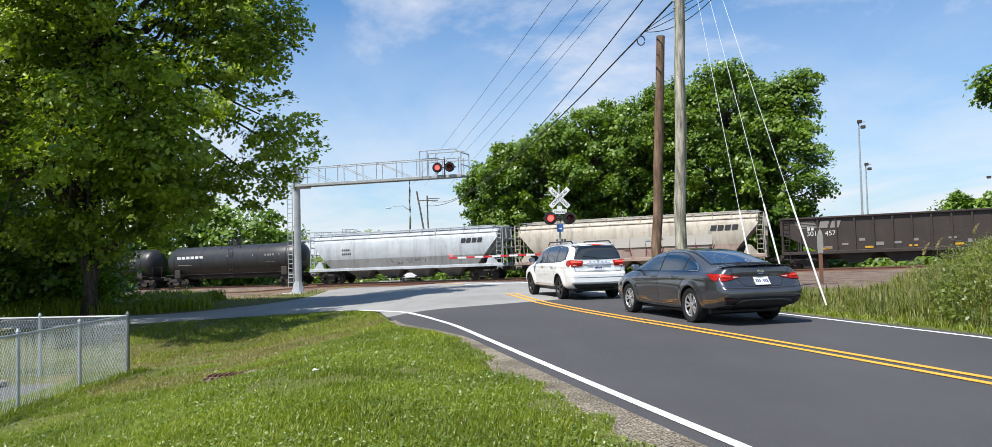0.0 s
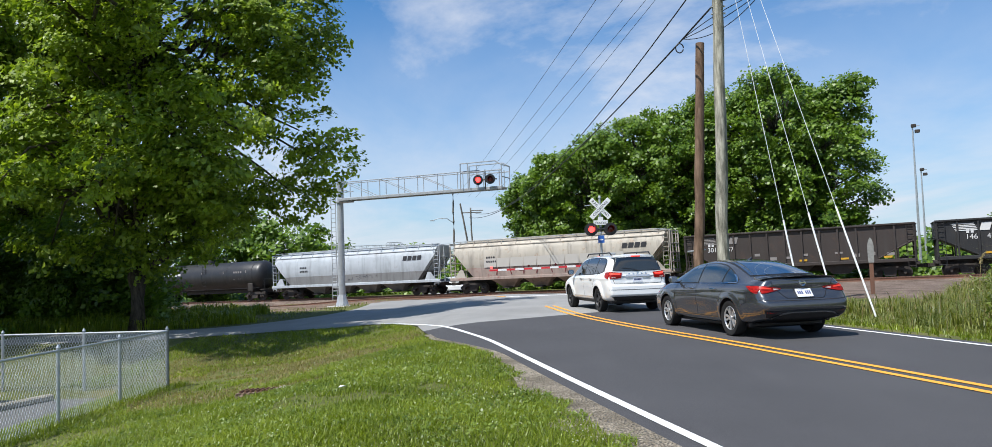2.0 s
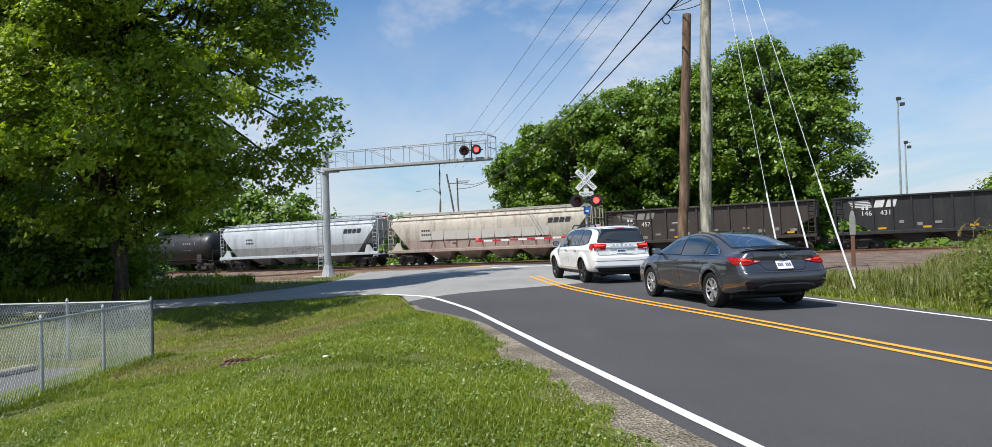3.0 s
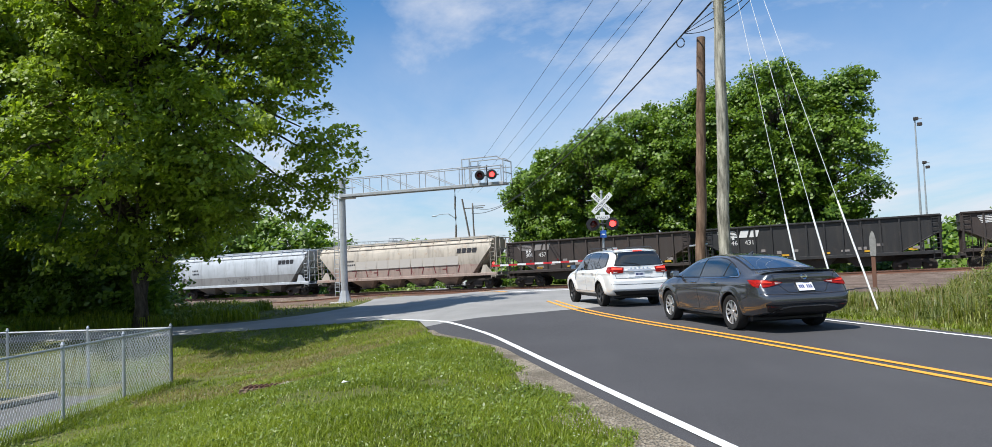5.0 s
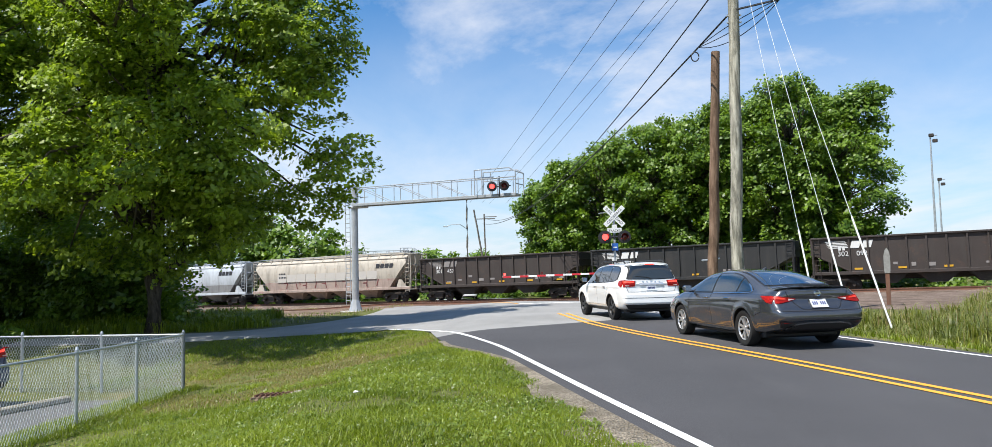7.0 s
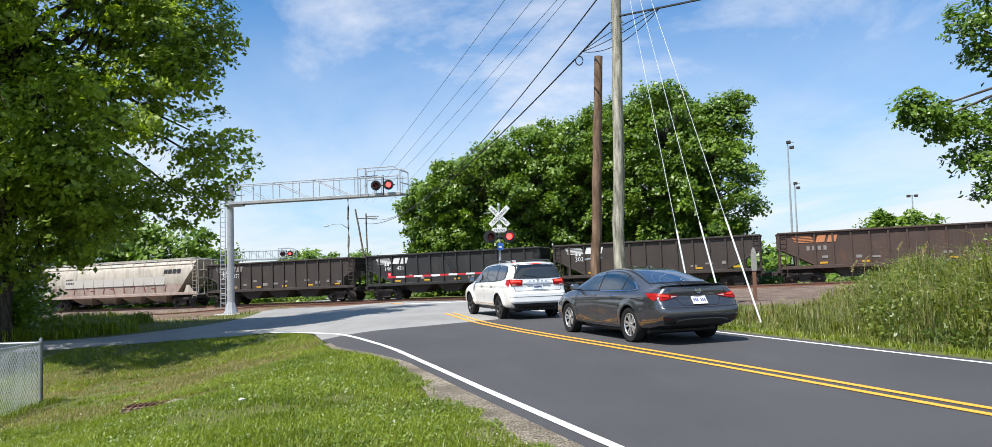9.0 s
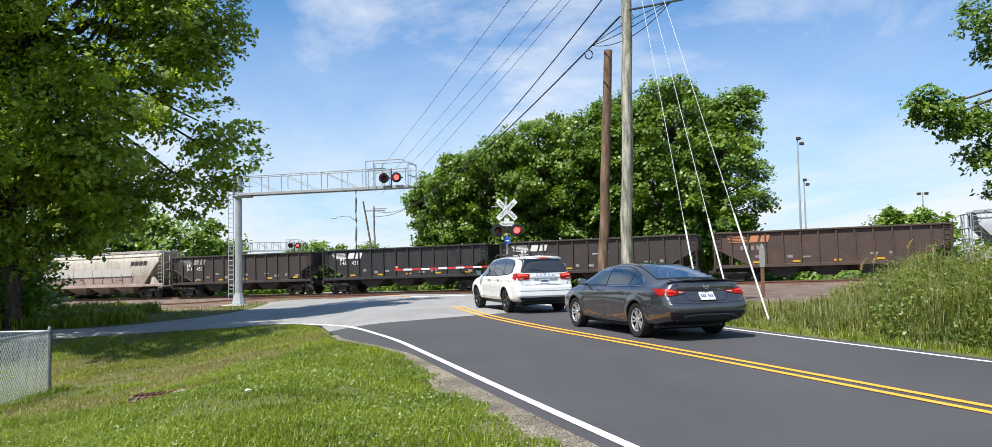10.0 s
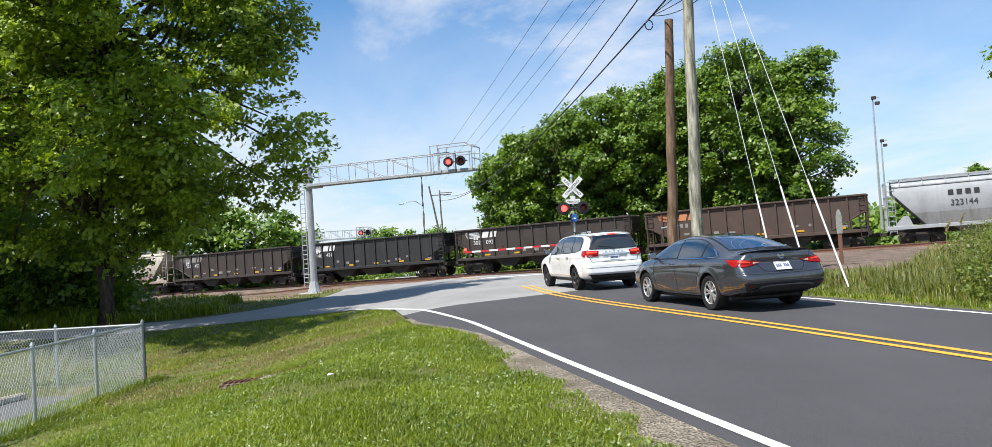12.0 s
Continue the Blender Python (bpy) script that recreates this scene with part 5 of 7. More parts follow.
    plate_on(seam_line(R(0.026), [(-0.66, 0.395), (-0.50, 0.462), (-0.30, 0.478), (0.30, 0.478), (0.50, 0.462), (0.66, 0.395)], 0.022, 30), "bumper_trim", car, M["paint_grey"], (0, 0.03, 0))
    # door seams, handles, mirrors, sill strip, boot spoiler
    for s in (-1, 1):
        for line in ([(0.18, 0.985), (0.30, 0.80), (0.44, 0.62), (0.50, 0.42), (0.52, 0.33)], [(1.36, 0.97), (1.38, 0.65), (1.36, 0.33)], [(2.36, 0.93), (2.40, 0.7), (2.34, 0.33)]):
            plate_on(seam_line(L(0.002, s), line, 0.009, 18), "door_seam", car, M["trim_black"], (-0.008 * s, 0, 0))
        plate_on(seam_line(L(0.002, s), [(0.52, 0.335), (2.34, 0.335)], 0.010, 24), "door_seam", car, M["trim_black"], (-0.008 * s, 0, 0))
        for y in (0.50, 1.46):
            q = probe.left(y, 0.875, 0.022, s)
            part("door_handle", boxed(q.x - 0.018, q.x + 0.018, y - 0.02, y + 0.20, 0.862, 0.890, 0.008), M["chrome"], car, "bright door handle")
        mr = part("mirror", box(bmesh.new(), 0.90 * s, 1.08 * s, 2.20, 2.34, 0.97, 1.11, 0.04), M["paint_grey"], car)
        part("mirror_foot", boxed(0.84 * s, 0.93 * s, 2.24, 2.30, 0.955, 0.995, 0.008), M["trim_black"], mr)
        part("mirror_glass", boxed(0.92 * s, 1.06 * s, 2.188, 2.199, 0.985, 1.095, 0.002), M["chrome"], mr)
        plate_on(seam_line(L(0.006, s), [(0.44, 0.262), (2.42, 0.262)], 0.022, 16), "sill_strip", car, M["chrome"], (-0.012 * s, 0, 0), "thin bright sill strip")
    plate_on([[Vector((x, -1.030 + 0.11 * (abs(x) / 0.72) ** 2.2 + dy, 1.098 - 0.040 * (abs(x) / 0.72) ** 2 + dz)) for x in np.linspace(-0.72, 0.72, 21)] for dy, dz in ((0.17, -0.010), (0.08, 0.004), (0.0, 0.024))], "spoiler_lip", car, M["paint_grey"], (0, 0.012, -0.02))
    part("aerial_fin", rod(bmesh.new(), (0, 0.75, 1.40), (0, 0.68, 1.465), 0.05, 0.008, 8), M["paint_grey"], car)
    part("underbody", boxed(-0.74, 0.74, -0.45, 3.45, 0.17, 0.40, 0.03), M["trim_black"], car)
    part("exhaust", rod(bmesh.new(), (0.50, -0.98, 0.33), (0.50, -0.6, 0.33), 0.035, None, 12), M["dark_steel"], car)
    probe.done()
    for s in (-1, 1):
        for y in (0.0, 2.825):
            car_wheel(car, 0.80 * s, y, 0.335, "twin", 5, s, M["alloy"])


def suv(m, label):
    car = empty("suv_car", m)
    tagged(car, label, "car")
    S = station
    st = [S(-0.985, 0.10, 0.46, 0.70, 0.66, 0.98, 0.70, 1.50, 0.52, 0.01),
          S(-0.965, 0.10, 0.38, 0.84, 0.66, 1.02, 0.83, 1.60, 0.58, 0.02),
          S(-0.88, 0.11, 0.33, 0.895, 0.66, 1.06, 0.865, 1.645, 0.60, 0.025),
          S(-0.66, 0.09, 0.30, 0.912, 0.66, 1.08, 0.88, 1.665, 0.615, 0.03),
          S(-0.38, 0.05, 0.29, 0.915, 0.66, 1.07, 0.885, 1.675, 0.62, 0.03),
          S(0.20, 0.03, 0.28, 0.917, 0.66, 1.06, 0.885, 1.685, 0.63, 0.03),
          S(0.30, 0.03, 0.28, 0.917, 0.66, 1.06, 0.885, 1.685, 0.63, 0.03),
          S(1.25, 0.0, 0.28, 0.917, 0.66, 1.04, 0.885, 1.685, 0.635, 0.03),
          S(1.35, 0.0, 0.28, 0.917, 0.66, 1.04, 0.885, 1.685, 0.635, 0.03),
          S(1.95, 0.0, 0.28, 0.917, 0.66, 1.03, 0.885, 1.66, 0.63, 0.03),
          S(2.15, 0.0, 0.28, 0.917, 0.66, 1.025, 0.88, 1.62, 0.625, 0.03),
          S(2.75, 0.0, 0.28, 0.917, 0.66, 1.01, 0.87, 1.20, 0.69, 0.02),
          S(2.92, 0.0, 0.28, 0.915, 0.66, 1.00, 0.86, 1.10, 0.70, 0.02),
          S(3.40, -0.08, 0.30, 0.90, 0.64, 0.94, 0.82, 1.03, 0.64, 0.015),
          S(3.75, -0.12, 0.33, 0.86, 0.62, 0.86, 0.78, 0.94, 0.58, 0.01),
          S(3.88, -0.15, 0.42, 0.70, 0.60, 0.76, 0.62, 0.80, 0.46, 0.01)]

    def index(j, k):
        if k in (8, 9) and j == 10:
            return 1
        return 2 if k == 0 else 0

    def sculpt(p, n):
        x, y, z = p
        flank, back = abs(n.x), max(0.0, -n.y)
        sx = 1 if x > 0 else -1
        d = 0.014 * ridge(z - 0.98, 0.06) - 0.020 * bell(z - 0.60, 0.13) * bell(y - 1.42, 0.85)
        for wy in (0.0, 2.89):
            r = math.hypot(y - wy, z - 0.365)
            d += 0.045 * sstep((0.56 - r) / 0.06) * sstep((z - 0.30) / 0.1)
        p.x += sx * d * flank
        rear = back * sstep((-0.55 - y) / 0.2)
        p.y -= rear * (0.055 * sstep((0.80 - z) / 0.03) * sstep((z - 0.44) / 0.08) + 0.020 * ridge(z - 1.05, 0.03) - 0.018 * bell(z - 0.93, 0.07) * sstep((0.42 - abs(x)) / 0.06))
        return p

    arches = [(sx * 0.83, y, 0.365, 0.41) for sx in (-1, 1) for y in (0.0, 2.89)]
    me = car_shell(st, index, arches, [M["paint_white"], M["dark_glass"], M["trim_black"], M["trim_black"]], sculpt)
    probe = Body(me)

    def key(i, c):
        if i == 3:
            return "wheel_arch_" + str(int(c.x > 0)) + str(int(c.y > 1.4))
        return ("body", "windscreen", "trim")[i]

    mats = {"body": M["paint_white"], "windscreen": M["dark_glass"]}
    for k, m2 in split_mesh(me, key).items():
        nm = "wheel_arch" if k.startswith("wheel") else k
        smooth(link_mesh(nm, m2, mats.get(nm, M["trim_black"]), car), 50)
    R = lambda lift: (lambda x, z: probe.rear(x, z, lift))
    L = lambda lift, s: (lambda y, z: probe.left(y, z, lift, s))
    roof = lambda y: float(np.interp(y, [-0.42, -0.30, 0.0, 0.8, 1.5, 1.9, 2.2, 2.55], [1.40, 1.50, 1.555, 1.58, 1.565, 1.50, 1.36, 1.12]))
    belt = lambda y: float(np.interp(y, [-0.42, -0.1, 0.6, 2.55], [1.20, 1.135, 1.105, 1.06]))
    for s in (-1, 1):
        side_glass(probe, car, s, -0.42, 2.55, [1.38, 0.38], roof, belt, M["dark_glass"])
    # tailgate window with black border, wiper and spoiler
    plate_on(ribbon(R(0.006), [(-0.60, 1.575), (0, 1.595), (0.60, 1.575)], [(-0.735, 1.19), (0, 1.175), (0.735, 1.19)], 24, 12), "window_surround", car, M["trim_black"], (0, 0.03, 0), "black window surround")
    plate_on(ribbon(R(0.012), [(-0.565, 1.560), (0, 1.580), (0.565, 1.560)], [(-0.70, 1.205), (0, 1.19), (0.70, 1.205)], 24, 12), "rear_window", car, M["dark_glass"], (0, 0.02, 0), "dark tailgate window")
    plate_on(seam_line(R(0.024), [(0.02, 1.185), (-0.10, 1.235), (-0.46, 1.275)], 0.022, 12), "wiper", car, M["trim_black"], (0, 0.012, 0))
    plate_on([[Vector((x, lerp(-0.60, -0.84, t) + 0.10 * (abs(x) / 0.62) ** 2.5, lerp(1.672, 1.628, t) - 0.03 * (abs(x) / 0.62) ** 2)) for x in np.linspace(-0.62, 0.62, 15)] for t in (0, 0.5, 1)], "roof_spoiler", car, M["paint_white"], (0, 0.01, -0.03), "white roof spoiler")
    part("high_brake_lamp", boxed(-0.13, 0.13, -0.855, -0.83, 1.598, 1.628, 0.006), M["brake_lit"], car, "lit high-level brake lamp")
    for s in (-1, 1):
        lamp = plate_on(ribbon(R(0.016), [(0.825 * s, 1.165), (0.70 * s, 1.160), (0.47 * s, 1.140)], [(0.825 * s, 0.975), (0.70 * s, 0.975), (0.50 * s, 0.985)], 12, 5), "tail_lamp", car, M["lens"], (0, 0.03, 0), "red wraparound tail lamp")
        plate_on(ribbon(L(0.014, s), [(-0.86, 1.165), (-0.73, 1.165), (-0.56, 1.145)], [(-0.86, 0.975), (-0.78, 0.985), (-0.64, 1.02)], 8, 5), "lamp_wing", lamp, M["lens"], (-0.03 * s, 0, 0))
        plate_on(ribbon(R(0.022), [(0.80 * s, 1.140), (0.52 * s, 1.120)], [(0.80 * s, 1.085), (0.53 * s, 1.075)], 8, 2), "lamp_core", lamp, M["brake_lit"], (0, 0.008, 0), "lit brake lamp")
        plate_on(ribbon(R(0.022), [(0.78 * s, 1.030), (0.66 * s, 1.030)], [(0.78 * s, 0.995), (0.67 * s, 0.995)], 4, 2), "reversing_lamp", lamp, M["lens_pale"], (0, 0.006, 0), "pale reversing lamp")
        plate_on(seam_line(R(0.003), [(0.76 * s, 1.18), (0.80 * s, 1.10), (0.74 * s, 0.95), (0.70 * s, 0.83), (0.0, 0.815)], 0.011, 36), "tailgate_seam", car, M["trim_black"], (0, 0.01, 0))
        # shadow of the bumper's step, laid on as a thin black strip
        plate_on(seam_line(R(0.004), [(0.86 * s, 0.66), (0.0, 0.655)], 0.012, 20), "bumper_seam", car, M["trim_black"], (0, 0.01, 0), "black line along the bumper for its ledge's shadow")
        part("roof_rail", rods([((0.60 * s, -0.35, 1.725), (0.60 * s, 1.65, 1.725)), ((0.60 * s, -0.35, 1.725), (0.60 * s, -0.48, 1.65)), ((0.60 * s, 1.65, 1.725), (0.60 * s, 1.8, 1.64)), ((0.60 * s, 0.6, 1.725), (0.60 * s, 0.6, 1.65))], 0.020, 8), M["trim_black"], car, "black roof rail")
        mr = part("mirror", box(bmesh.new(), 0.91 * s, 1.11 * s, 2.30, 2.44, 1.09, 1.25, 0.045), M["trim_black"], car)
        part("mirror_glass", boxed(0.94 * s, 1.09 * s, 2.288, 2.299, 1.11, 1.23, 0.002), M["chrome"], mr)
        for line in ([(0.10, 1.10), (0.36, 0.92), (0.50, 0.70), (0.54, 0.44)], [(1.38, 1.06), (1.40, 0.7), (1.38, 0.42)], [(2.45, 1.03), (2.47, 0.7), (2.40, 0.42)], [(0.54, 0.43), (2.40, 0.43)]):
            plate_on(seam_line(L(0.002, s), line, 0.010, 18), "door_seam", car, M["seam_grey"], (-0.008 * s, 0, 0))
        for y in (0.56, 1.50):
            q = probe.left(y, 0.985, 0.024, s)
            part("door_handle", boxed(q.x - 0.018, q.x + 0.018, y - 0.03, y + 0.18, 0.968, 1.002, 0.008), M["paint_white"], car)
        plate_on(ribbon(L(0.010, s), [(0.50, 0.36), (2.42, 0.36)], [(0.50, 0.29), (2.42, 0.29)], 14, 2), "sill", car, M["trim_black"], (-0.015 * s, 0, 0), "black sill")
    plate_on(patch(R(0.008), [(-0.36, 1.040), (0.36, 1.040), (0.33, 0.850), (-0.33, 0.850)], 8, 4), "plate_recess", car, M["paint_white"], (0, 0.01, 0))
    plate_on(patch(R(0.020), [(-0.36, 1.070), (0.36, 1.070), (0.36, 1.038), (-0.36, 1.038)], 8, 1), "lid_strip", car, M["chrome"], (0, 0.012, 0), "bright strip over the plate")
    plate_on(patch(R(0.020), [(-0.152, 1.015), (0.152, 1.015), (0.152, 0.865), (-0.152, 0.865)], 4, 2), "number_plate", car, M["plate_white"], (0, 0.008, 0), "pale number plate with dark bars")
    for k in range(6):
        x = -0.115 + k * 0.039
        plate_on(patch(R(0.025), [(x, 0.972), (x + 0.028, 0.972), (x + 0.028, 0.905), (x, 0.905)], 1, 1), "plate_bar", car, M["plate_ink"], (0, 0.004, 0))
    for k in range(5):
        x = -0.27 + k * 0.125
        plate_on(patch(R(0.010), [(x, 1.130), (x + 0.045, 1.130), (x + 0.045, 1.098), (x, 1.098)], 1, 1), "badge_bar", car, M["chrome"], (0, 0.006, 0))
    plate_on(ribbon(R(0.014), [(-0.80, 0.475), (0, 0.465), (0.80, 0.475)], [(-0.70, 0.36), (0, 0.35), (0.70, 0.36)], 16, 3), "bumper_valance", car, M["trim_black"], (0, 0.03, 0), "black lower bumper edge")
    part("roof_box", boxed(-0.20, 0.05, 0.95, 1.25, 1.685, 1.745, 0.015), M["galv"], car, "small pale box on the roof")
    part("underbody", boxed(-0.74, 0.74, -0.75, 3.5, 0.24, 0.5, 0.03), M["trim_black"], car)
    part("exhaust", rod(bmesh.new(), (0.52, -0.97, 0.36), (0.52, -0.6, 0.36), 0.035, None, 12), M["dark_steel"], car)
    probe.done()
    for s in (-1, 1):
        for y in (0.0, 2.89):
            car_wheel(car, 0.80 * s, y, 0.36, "single", 5, s, M["alloy_black"])
    return car


sedan()
white_suv = suv(pose(2.46, 23.08, 0.02, 0, 0, 14.28), "white five-door suv waiting at the lowered gate")
parked = tagged(copy_thing(white_suv, pose(-12.15, 13.9, -0.95, 0, 0, 90)), "dark blue suv parked in the car park behind the fence")
M["paint_blue"] = carpaint("dark_blue_car_paint", (0.02, 0.05, 0.13), 0.3)
for ob in parked.children_recursive:        # the same body in another colour
    for slot in ob.material_slots:
        if slot.material == M["paint_white"]:
            slot.link = "OBJECT"
            slot.material = M["paint_blue"]
tagged(copy_thing(white_suv, pose(-9.6, 81.0, land(-9.6, 81.0) + 0.02, 0, 0, 192)), "white suv waiting beyond the railway tracks")

# ---- crossing signals ----
BLINK_FLAPS = []


def flasher(parent, m, lit, works=True):
    """A round black target with a hooded red lens, facing -y; an added flap, hinged under the hood, covers the steady
    glow while the lamp is dark.
    """
    h = empty("flasher", m)
    h.parent = parent
    h.matrix_parent_inverse = Matrix()
    vs, fs = lathe([(0.0, 0.0), (0.30, 0.0), (0.30, 0.02), (0.0, 0.02)], 28)
    turn = Matrix.Rotation(radians(90), 4, "Z")
    a = smooth(raw("target", [turn @ Vector(v) for v in vs], fs, M["black"], h), 30)
    part("housing", rod(bmesh.new(), (0, 0.02, 0), (0, 0.24, 0), 0.17, 0.13, 20), M["black"], h)
    vs, fs = lathe([(0.15, 0.005), (0.135, -0.02), (0.08, -0.038), (0.0, -0.045)], 24)
    smooth(raw("lens", [turn @ Vector(v) for v in vs], fs, M["red_lit"] if works else M["red_dark"], h, "lit red lens" if works else "dark red lens"), 60)
    # added flap, no part of a real flasher: hides the steady glow to blink it
    if works:
        vs, fs = lathe([(0.148, -0.004), (0.135, -0.026), (0.08, -0.044), (0.0, -0.050), (0.0, -0.044), (0.148, 0.0)], 24)
        flap = smooth(raw("shutter", [turn @ Vector(v) - Vector((0, 0, 0.15)) for v in vs], fs, M["red_dark"], h, "added dark red flap that blinks the lamp"), 60)
        BLINK_FLAPS.append((flap, lit))
    hood, hf = [], []
    for k in range(17):
        ang = radians(-20 + 220 * k / 16)
        for y in (0.0, -0.30 if 2 < k < 14 else -0.20):
            hood.append((0.165 * math.cos(ang), y, 0.165 * math.sin(ang)))
    hf = [(2 * k, 2 * k + 1, 2 * k + 3, 2 * k + 2) for k in range(16)]
    hd = raw("hood", hood, hf, M["black"], h)
    sol = hd.modifiers.new("thick", "SOLIDIFY")
    sol.thickness = 0.008
    return h


def cantilever(a, b, z0, low, top, rail, lamp_at, label, basket=2.6, panels=12, mast_r=0.21):
    """A mast at a with a braced walkway arm out to b, and lamps on the arm."""
    a, b = Vector((*a, 0)), Vector((*b, 0))
    w = b - a
    L = w.length
    yaw = math.degrees(math.atan2(w.y, w.x))
    g = empty("signal_gantry", pose(a.x, a.y, z0, 0, 0, yaw))
    tagged(g, label, "signal gantry")
    lo, tp, rl = low - z0, top - z0, rail - z0
    part("mast", rod(bmesh.new(), (0, 0, 0.1), (0, 0, tp + 0.12), mast_r, mast_r * 0.92, 16), M["alum"], g, "aluminium mast")
    part("mast_cap", rod(bmesh.new(), (0, 0, tp + 0.12), (0, 0, tp + 0.18), mast_r * 1.06, mast_r * 0.6, 16), M["alum"], g)
    part("foot", rod(bmesh.new(), (0, 0, -0.05), (0, 0, 0.75), 0.46, 0.24, 8), M["alum"], g, "flared mast foot")
    part("plinth", boxed(-0.75, 0.75, -0.75, 0.75, -0.5, 0.03, 0.04), M["concrete"], g, "concrete plinth")
    prs = []
    for k in range(int((tp - 0.6) / 0.3)):
        z = 0.7 + 0.3 * k
        prs.append(((-0.70, -0.05, z), (-0.34, -0.05, z)))
    prs += [((-0.70, -0.05, 0.4), (-0.70, -0.05, tp + 0.1)), ((-0.34, -0.05, 0.4), (-0.34, -0.05, tp + 0.1))]
    prs += [((-0.70, -0.05, z), (0, -0.05, z)) for z in (1.2, tp * 0.5, tp - 0.2)]
    part("ladder", rods(prs, 0.025, 6), M["alum"], g, "access ladder on the mast")
    part("ladder_cage", rods([((-1.0, -0.05, tp - 1.3), (-0.70, -0.05, tp - 1.3)), ((-1.0, -0.05, tp - 0.2), (-0.70, -0.05, tp - 0.2)), ((-1.0, -0.05, tp - 1.3), (-1.0, -0.05, tp - 0.2))], 0.025, 6), M["alum"], g)
    for y in (-0.38, 0.38):
        part("lower_chord", boxed(0.1, L, y - 0.05, y + 0.05, lo, lo + 0.17, 0.01), M["alum"], g)
        part("handrail", rods([((0.2, y, tp), (L - basket * 0.55, y, tp)), ((0.2, y, (tp + lo) / 2 + 0.05), (0.8, y, (tp + lo) / 2 + 0.05))], 0.032, 6), M["alum"], g)
        for k in range(panels + 1):
            x = lerp(0.55, L - 0.15, k / panels)
            part("upright", rods([((x, y, lo + 0.1), (x, y, tp))], 0.026, 6), M["alum"], g)
        for k in range(0, panels - 2, 2):
            x0, x1 = lerp(0.55, L - 0.15, k / panels), lerp(0.55, L - 0.15, (k + 1.7) / panels)
            part("diagonal", rods([((x0, y, tp), (x1, y, lo + 0.15))], 0.022, 6), M["alum"], g)
    part("walkway", boxed(0.1, L, -0.33, 0.33, lo + 0.10, lo + 0.14), M["galv"], g, "grating walkway")
    part("arm_bracket", boxed(-0.3, 0.9, -0.3, 0.3, lo - 0.10, lo + 0.02, 0.02), M["alum"], g)
    bx = L - basket
    pr = []
    for y in (-0.62, 0.62):
        pr += [((bx, y, rl), (L - 0.3, y, rl)), ((L - 0.3, y, rl), (L + 0.1, y, rl - 0.25)), ((L + 0.1, y, rl - 0.25), (L + 0.1, y, lo + 0.1)), ((bx, y, rl), (bx, y, lo + 0.1)), ((bx + 0.5, y, rl), (bx + 0.5, y, lo + 0.1)), ((bx, y, tp - 0.1), (L + 0.1, y, tp - 0.1))]
    pr += [((L + 0.1, -0.62, z), (L + 0.1, 0.62, z)) for z in (rl - 0.25, tp - 0.5)]
    for q in pr:
        part("basket_rail", rods([q], 0.034, 6), M["alum"], g)
    part("lamp_arm", rods([((lamp_at - 0.75, -0.45, lo + 0.60), (lamp_at + 0.75, -0.45, lo + 0.60)), ((lamp_at, -0.45, lo), (lamp_at, -0.45, tp))], 0.04, 8), M["black"], g)
    for s, lit in ((-0.40, True), (0.40, False)):
        flasher(g, pose(lamp_at + s, -0.62, lo + 0.60, 0, 0, -yaw + 2), lit)
    return g


cantilever((-13.15, 49.4), (-2.1, 45.3), land(-13.15, 49.4) + 0.10, 6.02, 7.22, 7.68, 10.75, "aluminium cantilever signal gantry with red flashers over the road", 2.6, 8, 0.23)
cantilever((-23.0, 87.5), (-16.0, 87.0), land(-23, 87.5), 3.25, 4.25, 4.5, 6.3, "aluminium cantilever signal gantry beyond the tracks", 1.6, 8)


